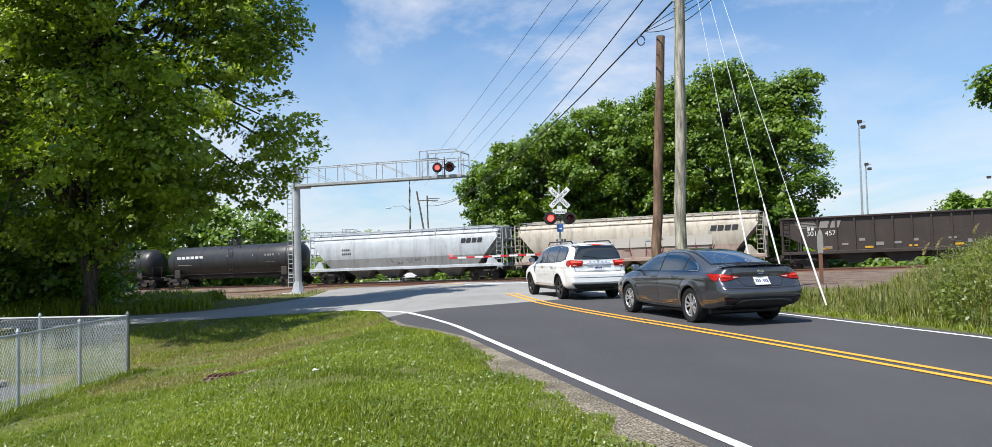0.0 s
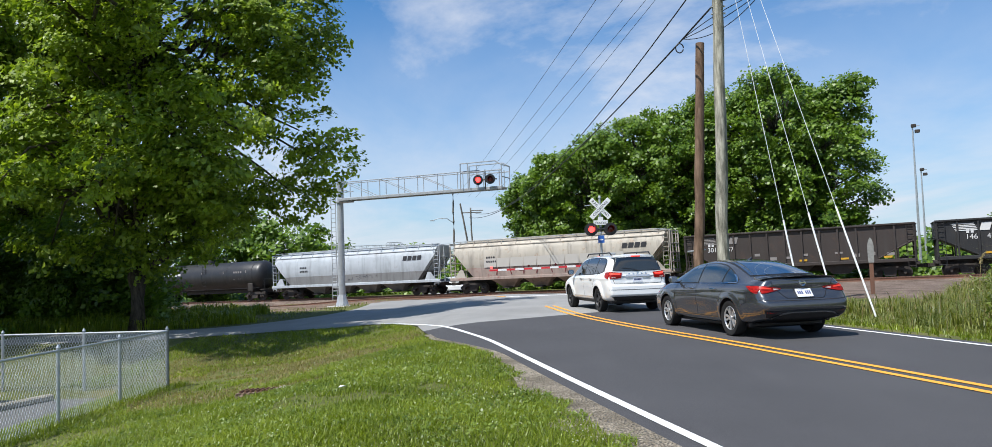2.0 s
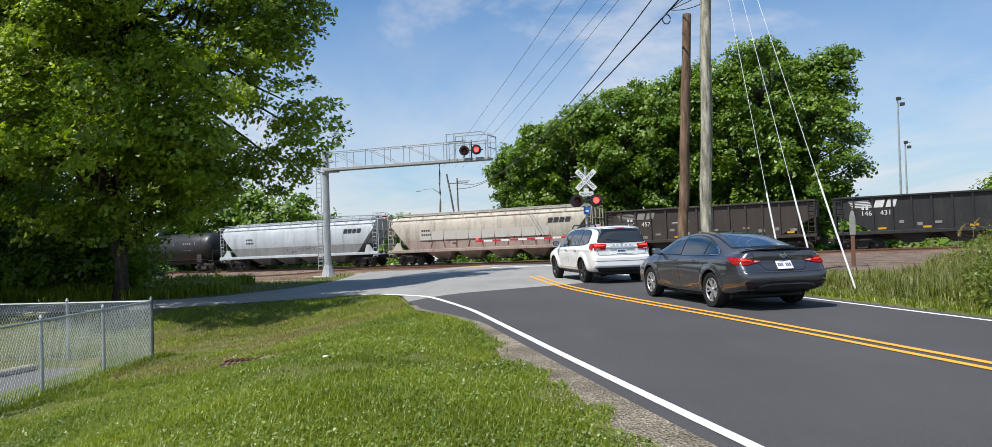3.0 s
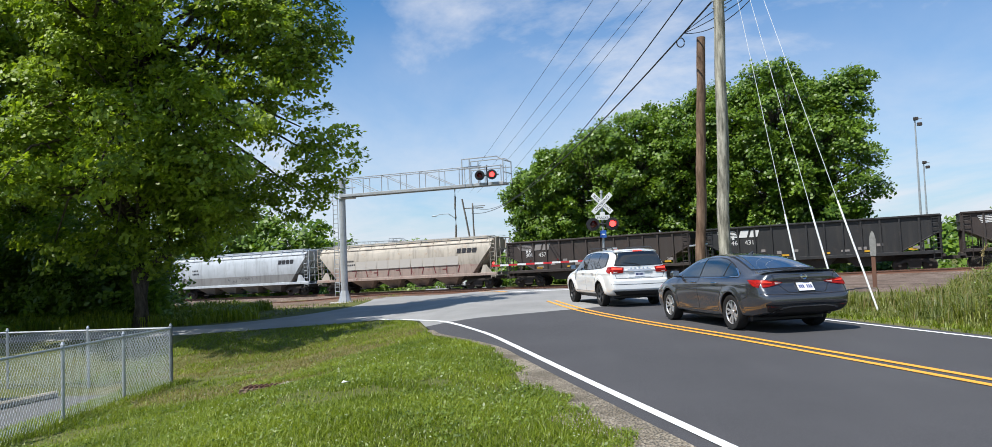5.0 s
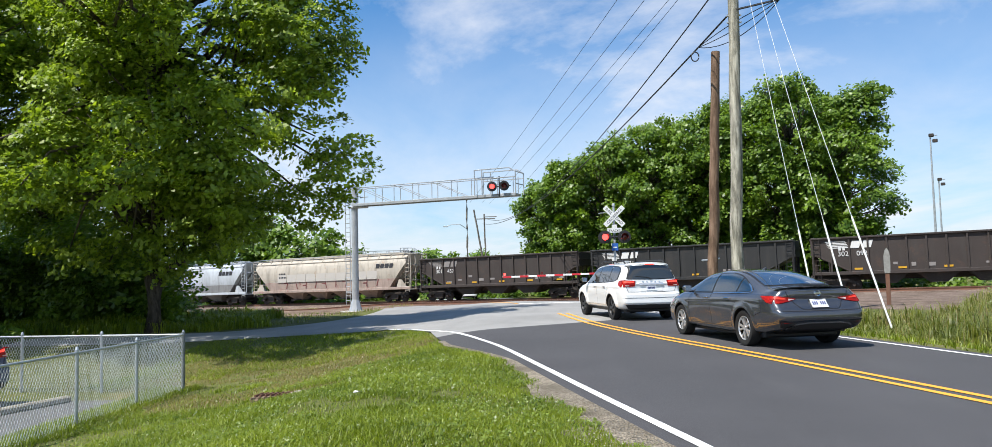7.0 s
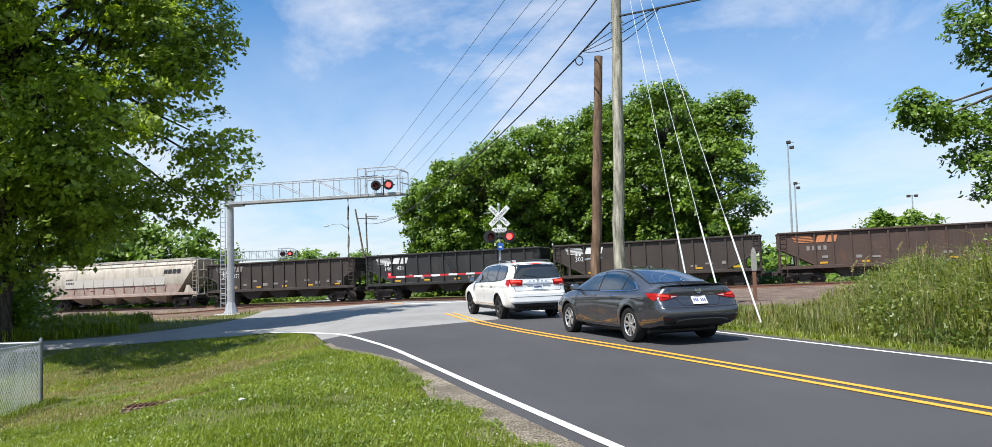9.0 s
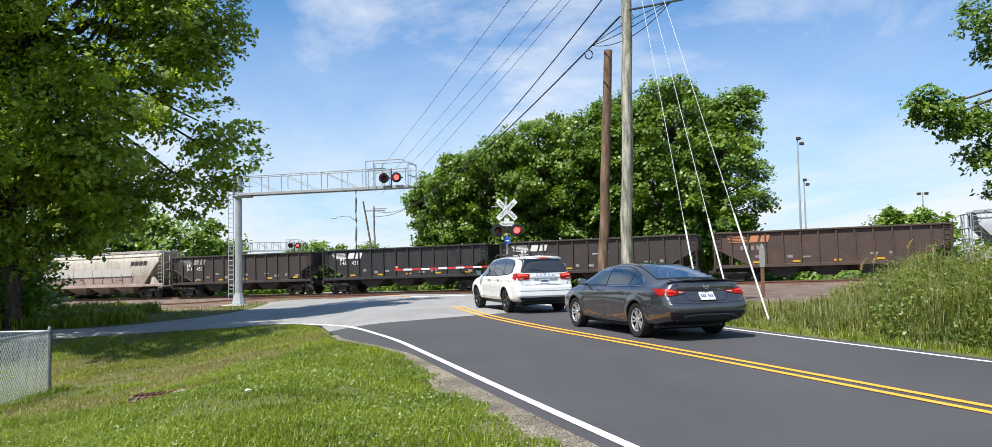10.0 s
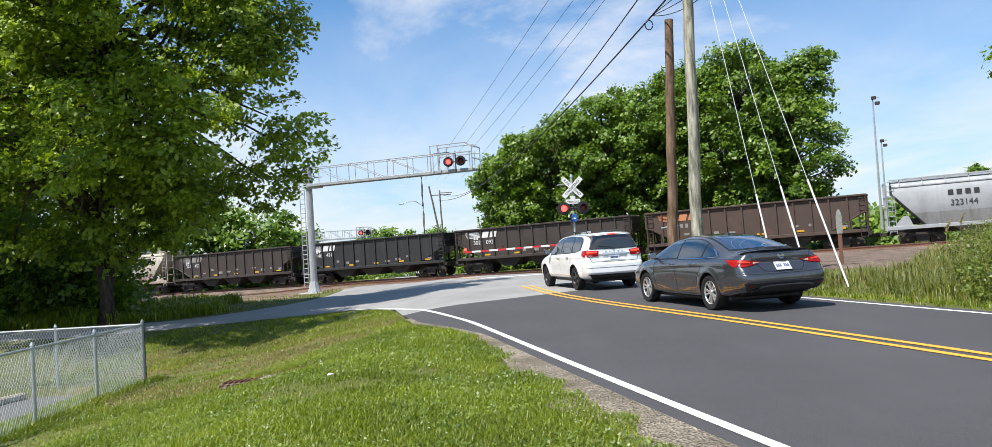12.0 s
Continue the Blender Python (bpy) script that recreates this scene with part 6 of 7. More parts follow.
def crossbuck():
    s = empty("crossing_signal", pose(2.78, 35.99, land(2.78, 35.99), 0, 0, 4))
    tagged(s, "level crossing signal post with crossed boards and red flashers", "crossing signal")
    g0 = land(2.78, 35.99)
    Z = 3.99 - g0
    part("post", rod(bmesh.new(), (0, 0, 0), (0, 0, Z + 0.55), 0.055, 0.05, 14), M["alum"], s, "aluminium post")
    part("post_cap", rod(bmesh.new(), (0, 0, Z + 0.5), (0, 0, Z + 0.62), 0.08, 0.05, 14), M["galv"], s)
    part("foot", rod(bmesh.new(), (0, 0, -0.05), (0, 0, 0.4), 0.22, 0.10, 8), M["alum"], s)
    for k, (ang, txt) in enumerate(((45, "RAIL  ROAD"), (-45, "CROSSING"))):
        m = pose(0, -0.08 - 0.014 * k, Z, 0, ang, 0)
        bd = part("crossbuck_board", boxed(-0.62, 0.62, -0.006, 0.006, -0.115, 0.115, 0.003), M["white"], s, "white crossed board with black lettering")
        bd.matrix_basis = m
        words("lettering", txt, 0.17, pose(0, -0.0085, 0.0, 90, 0, 0), M["mark_black"], bd, "", 1.15)
    t = part("track_count_sign", boxed(-0.34, 0.34, -0.006, 0.006, -0.11, 0.11, 0.003), M["white"], s, "white sign board reading tracks")
    t.matrix_basis = pose(0, -0.075, Z - 0.66)
    words("lettering", "TRACKS", 0.145, pose(0, -0.0085, -0.02, 90, 0, 0), M["mark_black"], t, "", 1.05)
    part("count_tab", boxed(-0.12, 0.12, -0.08, -0.068, Z - 0.56, Z - 0.40, 0.003), M["white"], s)
    part("lamp_arm", rods([((-0.5, -0.02, 3.02 - g0), (0.5, -0.02, 3.02 - g0)), ((0, -0.02, 2.9 - g0), (0, -0.02, 3.14 - g0))], 0.045, 8), M["black"], s)
    for x, lit in ((-0.45, True), (0.45, False)):
        flasher(s, pose(x, -0.14, 3.02 - g0, 0, 0, -2), lit)
        flasher(s, pose(x, 0.14, 3.02 - g0, 0, 0, 178), False, False)
    part("bell_arm", rods([((-0.72, 0, Z + 0.15), (0, 0, Z + 0.22))], 0.02, 6), M["alum"], s)
    part("notice", boxed(-0.15, 0.15, -0.075, -0.065, 2.38 - g0, 2.72 - g0, 0.003), M["blue_sign"], s, "small blue notice plate")
    part("notice_bar", boxed(-0.09, 0.09, -0.079, -0.076, 2.50 - g0, 2.56 - g0), M["white"], s)
    # the lowered gate
    g = empty("crossing_gate", pose(2.55, 35.72, land(2.55, 35.72)))
    tagged(g, "lowered red and white striped crossing gate arm", "crossing gate")
    part("gate_box", boxed(-0.22, 0.30, -0.25, 0.25, 0.55, 1.45, 0.03), M["alum"], g, "gate machine housing")
    part("gate_stand", rod(bmesh.new(), (0, 0, 0), (0, 0, 0.6), 0.16, None, 12), M["alum"], g)
    z0, z1, n, L = 1.42, 1.33, 12, 4.85
    for k in range(n):
        x0, x1 = -0.2 - L * k / n, -0.2 - L * (k + 1) / n
        za, zb = lerp(z0, z1, k / n), lerp(z0, z1, (k + 1) / n)
        part("gate_stripe", boxed(x1, x0, -0.03, 0.03, (za + zb) / 2 - 0.042, (za + zb) / 2 + 0.042, 0.004), M["red_paint"] if k % 2 else M["white"], g)
    for f in (0.36, 0.62, 0.98):
        z = lerp(z0, z1, f)
        part("gate_lamp", rod(bmesh.new(), (-0.2 - L * f, -0.04, z + 0.13), (-0.2 - L * f, 0.04, z + 0.13), 0.055, None, 14), M["red_lit"] if f > 0.9 else M["red_dark"], g, "red lamp on the gate arm")
    part("counterweight", boxed(0.2, 0.75, -0.12, 0.12, 1.25, 1.55, 0.03), M["dark_steel"], g)


crossbuck()

# ---- poles, wires and far lamps ----
def wire(a, b, sag, r, name="overhead_wire", label="black overhead wire between poles", n=24):
    a, b = Vector(a), Vector(b)
    pts = [a.lerp(b, k / n) - Vector((0, 0, sag * 4 * (k / n) * (1 - k / n))) for k in range(n + 1)]
    vs, fs = tube(pts, [r] * (n + 1), 5)
    ob = raw(name, vs, fs, M["cable"])
    return tagged(ob, label, "wire", "overhead wires")


def utility_pole(foot, head, r0, r1, material, label, n=14):
    p = empty("utility_pole", Matrix.Translation(foot))
    tagged(p, label, "utility pole")
    rng = np.random.default_rng(int(abs(foot[0]) * 10))
    d = Vector(head) - Vector(foot)
    pts = [d * (k / 10) + Vector((0.02 * rng.normal(), 0.02 * rng.normal(), 0)) * (k % 10 > 0) for k in range(11)]
    pts[0] -= Vector((0, 0, 0.4))
    vs, fs = tube(pts, [lerp(r0, r1, k / 10) for k in range(11)], n)
    smooth(raw("shaft", vs, fs, material, p), 60)
    return p, d


P1, P1T = (5.36, 23.3, land(5.36, 23.3)), (5.74, 23.25, 13.9)
pole, d = utility_pole(P1, P1T, 0.19, 0.145, M["pole_new"], "tall greyed wooden utility pole held by guy wires")
part("crossarm", boxed(d.x - 1.65, d.x + 0.75, d.y - 0.16, d.y - 0.05, d.z - 1.62, d.z - 1.50, 0.01), M["pole_old"], pole, "wooden crossarm")
ARM_X = (-1.58, -0.50, 0.50, 0.68)
for k in ARM_X:
    part("insulator", rod(bmesh.new(), (d.x + k, d.y - 0.1, d.z - 1.5), (d.x + k, d.y - 0.1, d.z - 1.34), 0.05, 0.03, 10), M["galv"], pole)
zc = 9.15
hx = lerp(P1[0], P1T[0], zc / 13.9)
part("cable_clamp", rods([((hx - P1[0] - 0.22, -0.05, zc + z), (hx - P1[0] + 0.22, -0.05, zc + z)) for z in (-0.1, 0.12)], 0.03, 6), M["galv"], pole)
rng = np.random.default_rng(5)
loop = [Vector((hx - P1[0] - 0.05 + 0.13 * math.cos(a) - 0.60, 2.9, zc - 0.30 + 0.16 * math.sin(a))) for a in np.linspace(0, 6.0, 18)]
vs, fs = tube(loop, [0.022] * 18, 5)
raw("cable_loop", vs, fs, M["cable"], pole, "coiled slack cable")

# steel lightened in its colour, as the sun whitens the strands
M["strand"] = simple("sunlit_steel_strand", (0.72, 0.73, 0.74), 0.5, 0.2, 0.05)
P2, P2T = (5.31, 26.75, land(5.31, 26.75)), (5.76, 26.68, 9.02)
pole2, d2 = utility_pole(P2, P2T, 0.185, 0.15, M["pole_old"], "cut-off brown wooden utility pole")
part("pole_band", rods([((-0.30, -0.02, 1.92), (0.32, -0.02, 1.98))], 0.03, 6), M["galv"], pole2)
for ax, ay, zt in ((8.15, 19.35, 13.3), (7.58, 20.3, 12.9), (6.98, 21.1, 12.2)):
    g = empty("guy_wire", Matrix.Translation((ax, ay, land(ax, ay))))
    tagged(g, "steel guy wire with a white plastic guard", "guy wire", "guy wires")
    top = Vector((lerp(P1[0], P1T[0], zt / 13.9), 23.25, zt)) - Vector((ax, ay, land(ax, ay)))
    part("strand", rods([((0, 0, 0), top)], 0.008, 5), M["strand"], g)
    part("guard", rods([(top * 0.006, top * 0.215)], 0.024, 8), M["white"], g, "white plastic guard")
    part("anchor", rod(bmesh.new(), (-0.01, 0, -0.3), (0.02, 0, 0.12), 0.02, None, 6), M["dark_steel"], g)

# far poles up the line
FP = (-11.3, 99.0)
zf = land(*FP)
fp, _ = utility_pole((FP[0], FP[1], zf), (FP[0], FP[1], 11.1), 0.15, 0.11, M["pole_far"], "distant wooden utility pole with a street lamp")
vs, fs = tube([Vector((0, 0, 8.6)), Vector((-0.9, -0.3, 9.25)), Vector((-2.0, -0.6, 9.2)), Vector((-2.6, -0.8, 9.0))], [0.05] * 4, 6)
raw("lamp_arm", vs, fs, M["galv"], fp)
part("lamp_head", boxed(-3.0, -2.4, -0.95, -0.7, 8.9, 9.05, 0.03), M["galv"], fp, "street lamp head")
FQ = (-9.0, 104.0)
fq, _ = utility_pole((FQ[0], FQ[1], land(*FQ)), (FQ[0] - 1.9, FQ[1], 10.1), 0.15, 0.11, M["pole_far"], "leaning distant wooden utility pole with a crossarm")
part("crossarm", boxed(-1.6, 1.0, -0.07, 0.07, 8.75 - land(*FQ), 8.87 - land(*FQ), 0.01), M["pole_far"], fq)
fr, _ = utility_pole((-9.2, 103.0, land(-9.2, 103)), (-9.4, 103.0, 9.4), 0.13, 0.10, M["pole_far"], "distant wooden utility pole")
part("crossarm", boxed(-0.3, 1.5, -0.06, 0.06, 8.95 - land(-9.2, 103), 9.05 - land(-9.2, 103), 0.01), M["pole_far"], fr)
for x, fx, fz in zip(ARM_X, (-10.9, -9.3, -8.3, -6.2), (10.6, 10.5, 10.45, 10.35)):
    wire((P1T[0] + x, P1T[1] - 0.1, 12.6), (fx, 99.0, fz), 0.25, 0.011)
    wire((P1T[0] + x, P1T[1] - 0.1, 12.6), (P1T[0] + 14 + x, P1T[1] - 34, 12.9), 0.5, 0.011)
wire((hx, 23.2, 10.64), (-9.42, 104.0, 8.94), 2.85, 0.024, label="thick black cable between poles")
wire((hx, 23.2, 9.36), (-9.67, 104.0, 8.14), 2.0, 0.030, label="thick black cable between poles")
wire((hx, 23.2, 9.32), (hx + 9.6, 23.2 - 10.2, 8.6), 0.08, 0.034, label="thick black cable between poles")
wire((hx, 23.2, 10.5), (hx + 12.0, 23.2 - 12.0, 11.6), 0.2, 0.014)
# slack loops lashed past the pole
end_l = Vector((hx, 23.2, 9.36)).lerp(Vector((-9.67, 104.0, 8.14)), 0.036) - Vector((0, 0, 0.28))
end_r = Vector((hx, 23.2, 9.32)).lerp(Vector((hx + 9.6, 13.0, 8.6)), 0.10) - Vector((0, 0, 0.03))
for s in (-0.12, 0.12, 0.42):
    wire(end_l, end_r + Vector((0.1, -0.1, 0.0)), s, 0.014, label="slack black cable lashed past the pole", n=12)
for x, y, h, two in ((42.66, 88.87, 16.3, False), (51.03, 104.7, 12.9, False), (70.0, 107.0, 10.8, True)):
    lp = empty("floodlight_pole", pose(x, y, land(x, y), 0, 0, -20))
    tagged(lp, "tall steel floodlight pole in the distance", "lamp post", "floodlight poles")
    part("shaft", rod(bmesh.new(), (0, 0, 0), (0, 0, h), 0.16, 0.08, 10), M["galv"], lp)
    part("arm", rods([((-0.7 if two else -0.1, 0, h), (0.7, 0, h))], 0.05, 6), M["galv"], lp)
    for k, dz in ((-0.5, 0.0), (0.5, 0.0)) if two else ((0.1, 0.15), (0.45, -0.5)):
        part("floodlight", boxed(k - 0.26, k + 0.26, -0.25, 0.1, h + dz - 0.32, h + dz + 0.06, 0.05), M["dark_steel"], lp)
M["board_grey"] = simple("grey_board", (0.26, 0.255, 0.24), 0.7, 0, 0.2, 6)
# marker post and gauge stand by the near track
mk = empty("marker_post", pose(11.96, 28.6, land(11.96, 28.6), 0, 0, -20))
tagged(mk, "weathered wooden marker post with a grey pointed board", "marker post")
part("post", boxed(-0.07, 0.07, -0.07, 0.07, -0.1, 1.7, 0.01), M["rail"], mk, "rust-brown post")
vs = [(-0.09, -0.09, 1.22), (0.09, -0.09, 1.22), (0.105, -0.09, 1.45), (0.105, -0.09, 1.85), (0.06, -0.09, 2.05), (0, -0.09, 2.14), (-0.06, -0.09, 2.05), (-0.105, -0.09, 1.85), (-0.105, -0.09, 1.45)]
part("board", raw_bm(vs, 0.03), M["board_grey"], mk, "grey pointed board")

# ---- trees ----
def crown_points(rng, lobes, count, leaf):
    """Leaf places and ways: small sprays of leaves over a set of ellipsoid lobes (x, y, z, rx, ry, rz)."""
    per = 34
    m = count // per
    L = np.array(lobes, float)
    wgt = (L[:, 3] * L[:, 4] + L[:, 4] * L[:, 5] + L[:, 3] * L[:, 5])
    idx = rng.choice(len(L), m, p=wgt / wgt.sum())
    v = rng.normal(size=(m, 3))
    v[:, 2] = v[:, 2] * 0.9 + 0.2
    v /= np.linalg.norm(v, axis=1)[:, None]
    r = 0.30 + 0.72 * rng.random(m) ** 0.5
    p = L[idx, :3] + v * r[:, None] * L[idx, 3:6] + rng.normal(size=(m, 3)) * leaf * 0.5
    v = v + rng.normal(size=v.shape) * 0.35
    p, v = np.repeat(p, per, 0), np.repeat(v, per, 0)
    size = np.repeat(0.7 + 0.9 * rng.random(m), per)[:, None]
    j = rng.normal(size=p.shape) * leaf * size * np.array([1.7, 1.7, 0.75])
    j = np.clip(j, -leaf * 3, leaf * 3)
    j[:, 2] -= np.minimum(0.35 * (j[:, 0] ** 2 + j[:, 1] ** 2) / leaf / 2, leaf * 1.3)
    return p + j, v + rng.normal(size=v.shape) * 0.2


def leaf_mesh(name, rng, p, v, size, material, parent, flat=0.75):
    """One mesh of folded leaf blades: two triangles each."""
    n = len(p)
    up = v * 0.7 + np.array([-0.22, -0.26, flat]) + rng.normal(size=(n, 3)) * 0.42
    up /= np.linalg.norm(up, axis=1)[:, None]
    a = rng.normal(size=(n, 3))
    a -= up * (a * up).sum(1)[:, None]
    a /= np.linalg.norm(a, axis=1)[:, None]
    b = np.cross(up, a)
    s = size * (0.55 + 0.9 * rng.random(n))[:, None]
    droop = up * s * 0.22
    q = np.empty((n, 4, 3))
    q[:, 0], q[:, 1], q[:, 2], q[:, 3] = p - a * s * 0.75, p + b * s * 0.48 - droop, p + a * s * 0.75 - droop * 0.6, p - b * s * 0.48 - droop
    me = bpy.data.meshes.new(name)
    me.vertices.add(n * 4)
    me.vertices.foreach_set("co", q.ravel())
    me.loops.add(n * 4)
    me.loops.foreach_set("vertex_index", np.arange(n * 4, dtype=np.int32))
    me.polygons.add(n)
    me.polygons.foreach_set("loop_start", np.arange(0, n * 4, 4, dtype=np.int32))
    me.update(calc_edges=True)
    return link_mesh(name, me, material, parent)


def limb(bm_v, bm_f, rng, a, b, r0, r1, wob=0.25, n=7, seg=6):
    a, b = Vector(a), Vector(b)
    pts = [a.lerp(b, k / seg) + Vector(rng.normal(size=3)) * wob * (k / seg) * (1 - k / seg) * 2 for k in range(seg + 1)]
    vs, fs = tube(pts, [lerp(r0, r1, k / seg) for k in range(seg + 1)], n)
    o = len(bm_v)
    bm_v += vs
    bm_f += [tuple(i + o for i in f) for f in fs]
    return pts


def tree(name, seed, x, y, height, spread, lobes_n, leaves, leaf, material, label, base=0.25, trunk=0.3, lean=(0, 0), lobe=0.34, extra=(), core=0.25, group="", clear=None, slope=False):
    rng = np.random.default_rng(seed)
    z0 = land(x, y)
    t = empty(name, pose(x, y, z0 - 0.05))
    vs, fs = [], []
    top = Vector((lean[0], lean[1], height * 0.9))
    spine = limb(vs, fs, rng, (0, 0, 0), top, trunk, trunk * 0.18, 0.35, 9, 9)
    lobes = []
    for k in range(lobes_n):
        h = base + (1 - base) * ((k + 0.5) / lobes_n)
        ang = k * 2.399 + rng.normal() * 0.3
        prof = math.sin(math.pi * min(1, max(0.06, (1.04 - (h - base) / (1.04 - base)))) ** 0.75) ** 0.75
        if slope:                   # the sunny sides step back towards the top
            hh = (h - base) / (1 - base)
            prof = lerp(prof, max(0.25, 1.08 - 0.95 * hh) * sstep(hh / 0.10 + 0.35), max(0.0, -math.sin(ang), -0.7 * math.cos(ang)))
        rad = spread * max(0.18, prof) * (0.55 + 0.5 * rng.random())
        s = spread * lobe * (0.7 + 0.6 * rng.random())
        c = Vector((lean[0] * h + math.cos(ang) * (rad - s * 0.4), lean[1] * h + math.sin(ang) * (rad - s * 0.4), height * h - s * 0.2))
        if clear and clear(c):
            continue
        lobes.append((*c, s, s, s * 0.72))
        root = spine[min(9, max(1, int(h * 8)))]
        limb(vs, fs, rng, root, tuple(c), trunk * 0.32, trunk * 0.06, 0.5, 5, 5)
    lobes += [(lean[0] * 0.6, lean[1] * 0.6, height * (base + 0.32), spread * core, spread * core, height * 0.30)]
    for e in extra:
        lobes.append(e)
        limb(vs, fs, rng, spine[5], e[:3], trunk * 0.3, trunk * 0.06, 0.5, 5, 5)
    tr = raw("trunk", vs, fs, M["bark"], t)
    tr.data.polygons.foreach_set("use_smooth", [True] * len(fs))
    p, v = crown_points(rng, lobes, leaves, leaf)
    keep = p[:, 2] > 0.3
    leaf_mesh("crown", rng, p[keep], v[keep], leaf, material, t)
    return tagged(t, label, "tree", group)


def street_gap(ox, oy):
    """Keeps the low crown clear of the view along the street to the tracks."""
    def low(c):
        az = math.degrees(math.atan2(ox + c.x, oy + c.y))
        if ox > -16 and (oy + c.y > 28.5 and ox + c.x > -17.0 or oy + c.y > 27.2 and c.z > 5):
            return True
        if az <= -27.3:
            return c.z < 4.4 and ox > -16
        return az > -26.8 and c.z < 3.4 + 0.3 * (az + 24) * (oy + c.y) / 26
    return low


tree("tree", 3, -13.9, 25.4, 19, 6.4, 150, 162000, 0.115, M["leaf_left"], "tall broadleaf tree with a dense green crown", 0.14, 0.36, (0.5, 0), 0.22,
     [(6.3, 0.2, 5.6, 1.4, 1.6, 0.9), (5.9, -0.5, 6.6, 1.6, 1.5, 1.1), (5.7, 0.5, 10.3, 1.5, 1.6, 1.2), (5.6, 0.0, 12.4, 1.5, 1.6, 1.3), (5.3, 0.6, 4.6, 1.4, 1.4, 0.9), (4.1, -3.5, 5.2, 1.5, 1.4, 0.9),
      (-0.8, -5.6, 4.6, 1.6, 1.4, 0.9), (-3.2, -5.4, 5.2, 1.6, 1.4, 1.0), (1.6, -5.0, 5.0, 1.4, 1.3, 0.9), (5.9, -0.5, 8.6, 1.3, 1.4, 1.1), (5.2, -1.6, 8.0, 1.4, 1.3, 1.0), (4.4, -2.2, 10.4, 1.4, 1.3, 1.0), (3.5, -4.0, 7.2, 1.2, 1.1, 0.8), (4.7, -3.2, 6.3, 1.2, 1.1, 0.8), (2.9, -4.6, 9.0, 1.3, 1.1, 0.8), (5.4, -2.2, 9.7, 1.2, 1.1, 0.8), (2.2, -5.2, 6.3, 1.2, 1.1, 0.8), (1.4, -4.4, 10.6, 1.3, 1.1, 0.8),
      (2.6, -0.9, 3.7, 1.1, 1.1, 0.8), (3.5, -0.4, 4.2, 1.1, 1.1, 0.8), (4.3, 0.1, 4.7, 1.1, 1.1, 0.8), (2.2, -2.0, 4.8, 1.2, 1.1, 0.9), (1.8, 1.0, 3.9, 1.2, 1.1, 0.8),
      (0.6, -0.5, 2.7, 0.9, 0.9, 0.8), (1.4, -0.3, 2.9, 0.8, 0.9, 0.7), (1.7, -1.4, 3.3, 0.9, 0.9, 0.7), (0.2, -1.8, 3.2, 1.0, 0.9, 0.8), (-0.9, -1.2, 2.5, 1.0, 0.9, 0.9), (1.9, 0.6, 2.7, 0.7, 0.8, 0.6), (-2.0, -1.6, 3.0, 1.1, 0.9, 0.8),
      # boughs out of view above, set there to shade the lawn
      (2.0, -8.6, 10.4, 1.9, 1.7, 1.0), (0.4, -8.0, 10.8, 1.9, 1.7, 1.0), (3.2, -7.4, 10.8, 1.8, 1.6, 1.0), (-1.4, -8.8, 10.6, 1.9, 1.7, 1.0), (1.6, -6.2, 11.2, 1.9, 1.7, 1.0)], 0.03, "", street_gap(-13.9, 25.4), True)
tree("tree", 4, -22.3, 23.6, 18, 6.6, 96, 90000, 0.125, M["leaf_left"], "tall broadleaf tree with a dense green crown", 0.16, 0.4, (0, 0), 0.23, [(4.4, -3.6, 4.6, 1.6, 1.4, 1.0), (3.6, -4.8, 6.0, 1.6, 1.4, 1.0)], 0.03, "", None, True)
tree("tree", 5, -23.4, 34.0, 16, 6.0, 66, 70000, 0.14, M["leaf_left"], "tall broadleaf tree with a dense green crown", 0.10, 0.35, (0, 0), 0.24, (), 0.2, "", street_gap(-23.4, 34.0))
for k, (az, dist, h, sp) in enumerate(((-0.4, 79, 12.2, 3.3), (1.6, 77, 13.6, 4.0), (4.2, 75, 15.0, 4.8), (7.2, 73, 16.0, 5.0), (10.6, 72, 16.8, 5.2), (13.8, 70, 17.4, 5.2), (16.9, 68, 17.8, 5.2), (19.9, 67, 13.4, 4.6), (5.5, 84, 15.5, 5), (12, 82, 17.0, 5), (18.0, 78, 18.2, 4.6))):
    a = radians(az)
    tree("tree", 20 + k, dist * math.sin(a), dist * math.cos(a), h, sp, 130, 34000, 0.21, M["leaf_wood"], "broadleaf tree in the wood behind the railway", 0.04, 0.3, (0, 0), 0.16, [(2.4, 0, 15.7, 1.4, 1.3, 1.0), (3.4, 0, 16.5, 1.1, 1.1, 0.8), (1.3, 0, 15.2, 1.7, 1.5, 1.2), (2.6, 0, 13.9, 1.6, 1.5, 1.2), (0.3, 0, 14.0, 1.8, 1.6, 1.3)] if k == 7 else (), 0.34, "trees of the wood")
tree("tree", 50, 20.8, 22.6, 15, 5.2, 56, 46000, 0.12, M["leaf_wood"], "broadleaf tree with drooping green branches", 0.2, 0.3, (0, 0), 0.2,
     [(-4.9, 1.4, 6.5, 0.8, 0.9, 0.7), (-4.1, 1.4, 6.2, 0.9, 0.9, 0.8), (-3.2, 1.4, 6.1, 1.0, 1.0, 0.8), (-2.9, 1.3, 5.0, 0.8, 0.9, 0.7), (-3.0, 1.3, 9.4, 0.9, 0.9, 0.9), (-2.3, 1.2, 8.4, 0.8, 0.9, 0.7), (-2.0, 1.2, 10.2, 1.1, 1.0, 1.0), (-2.6, 1.2, 3.8, 0.6, 0.7, 0.35), (-1.4, 1.0, 6.4, 1.2, 1.1, 1.0)], 0.1, "", lambda c: c.x < -1.6 or c.z < 4.0)
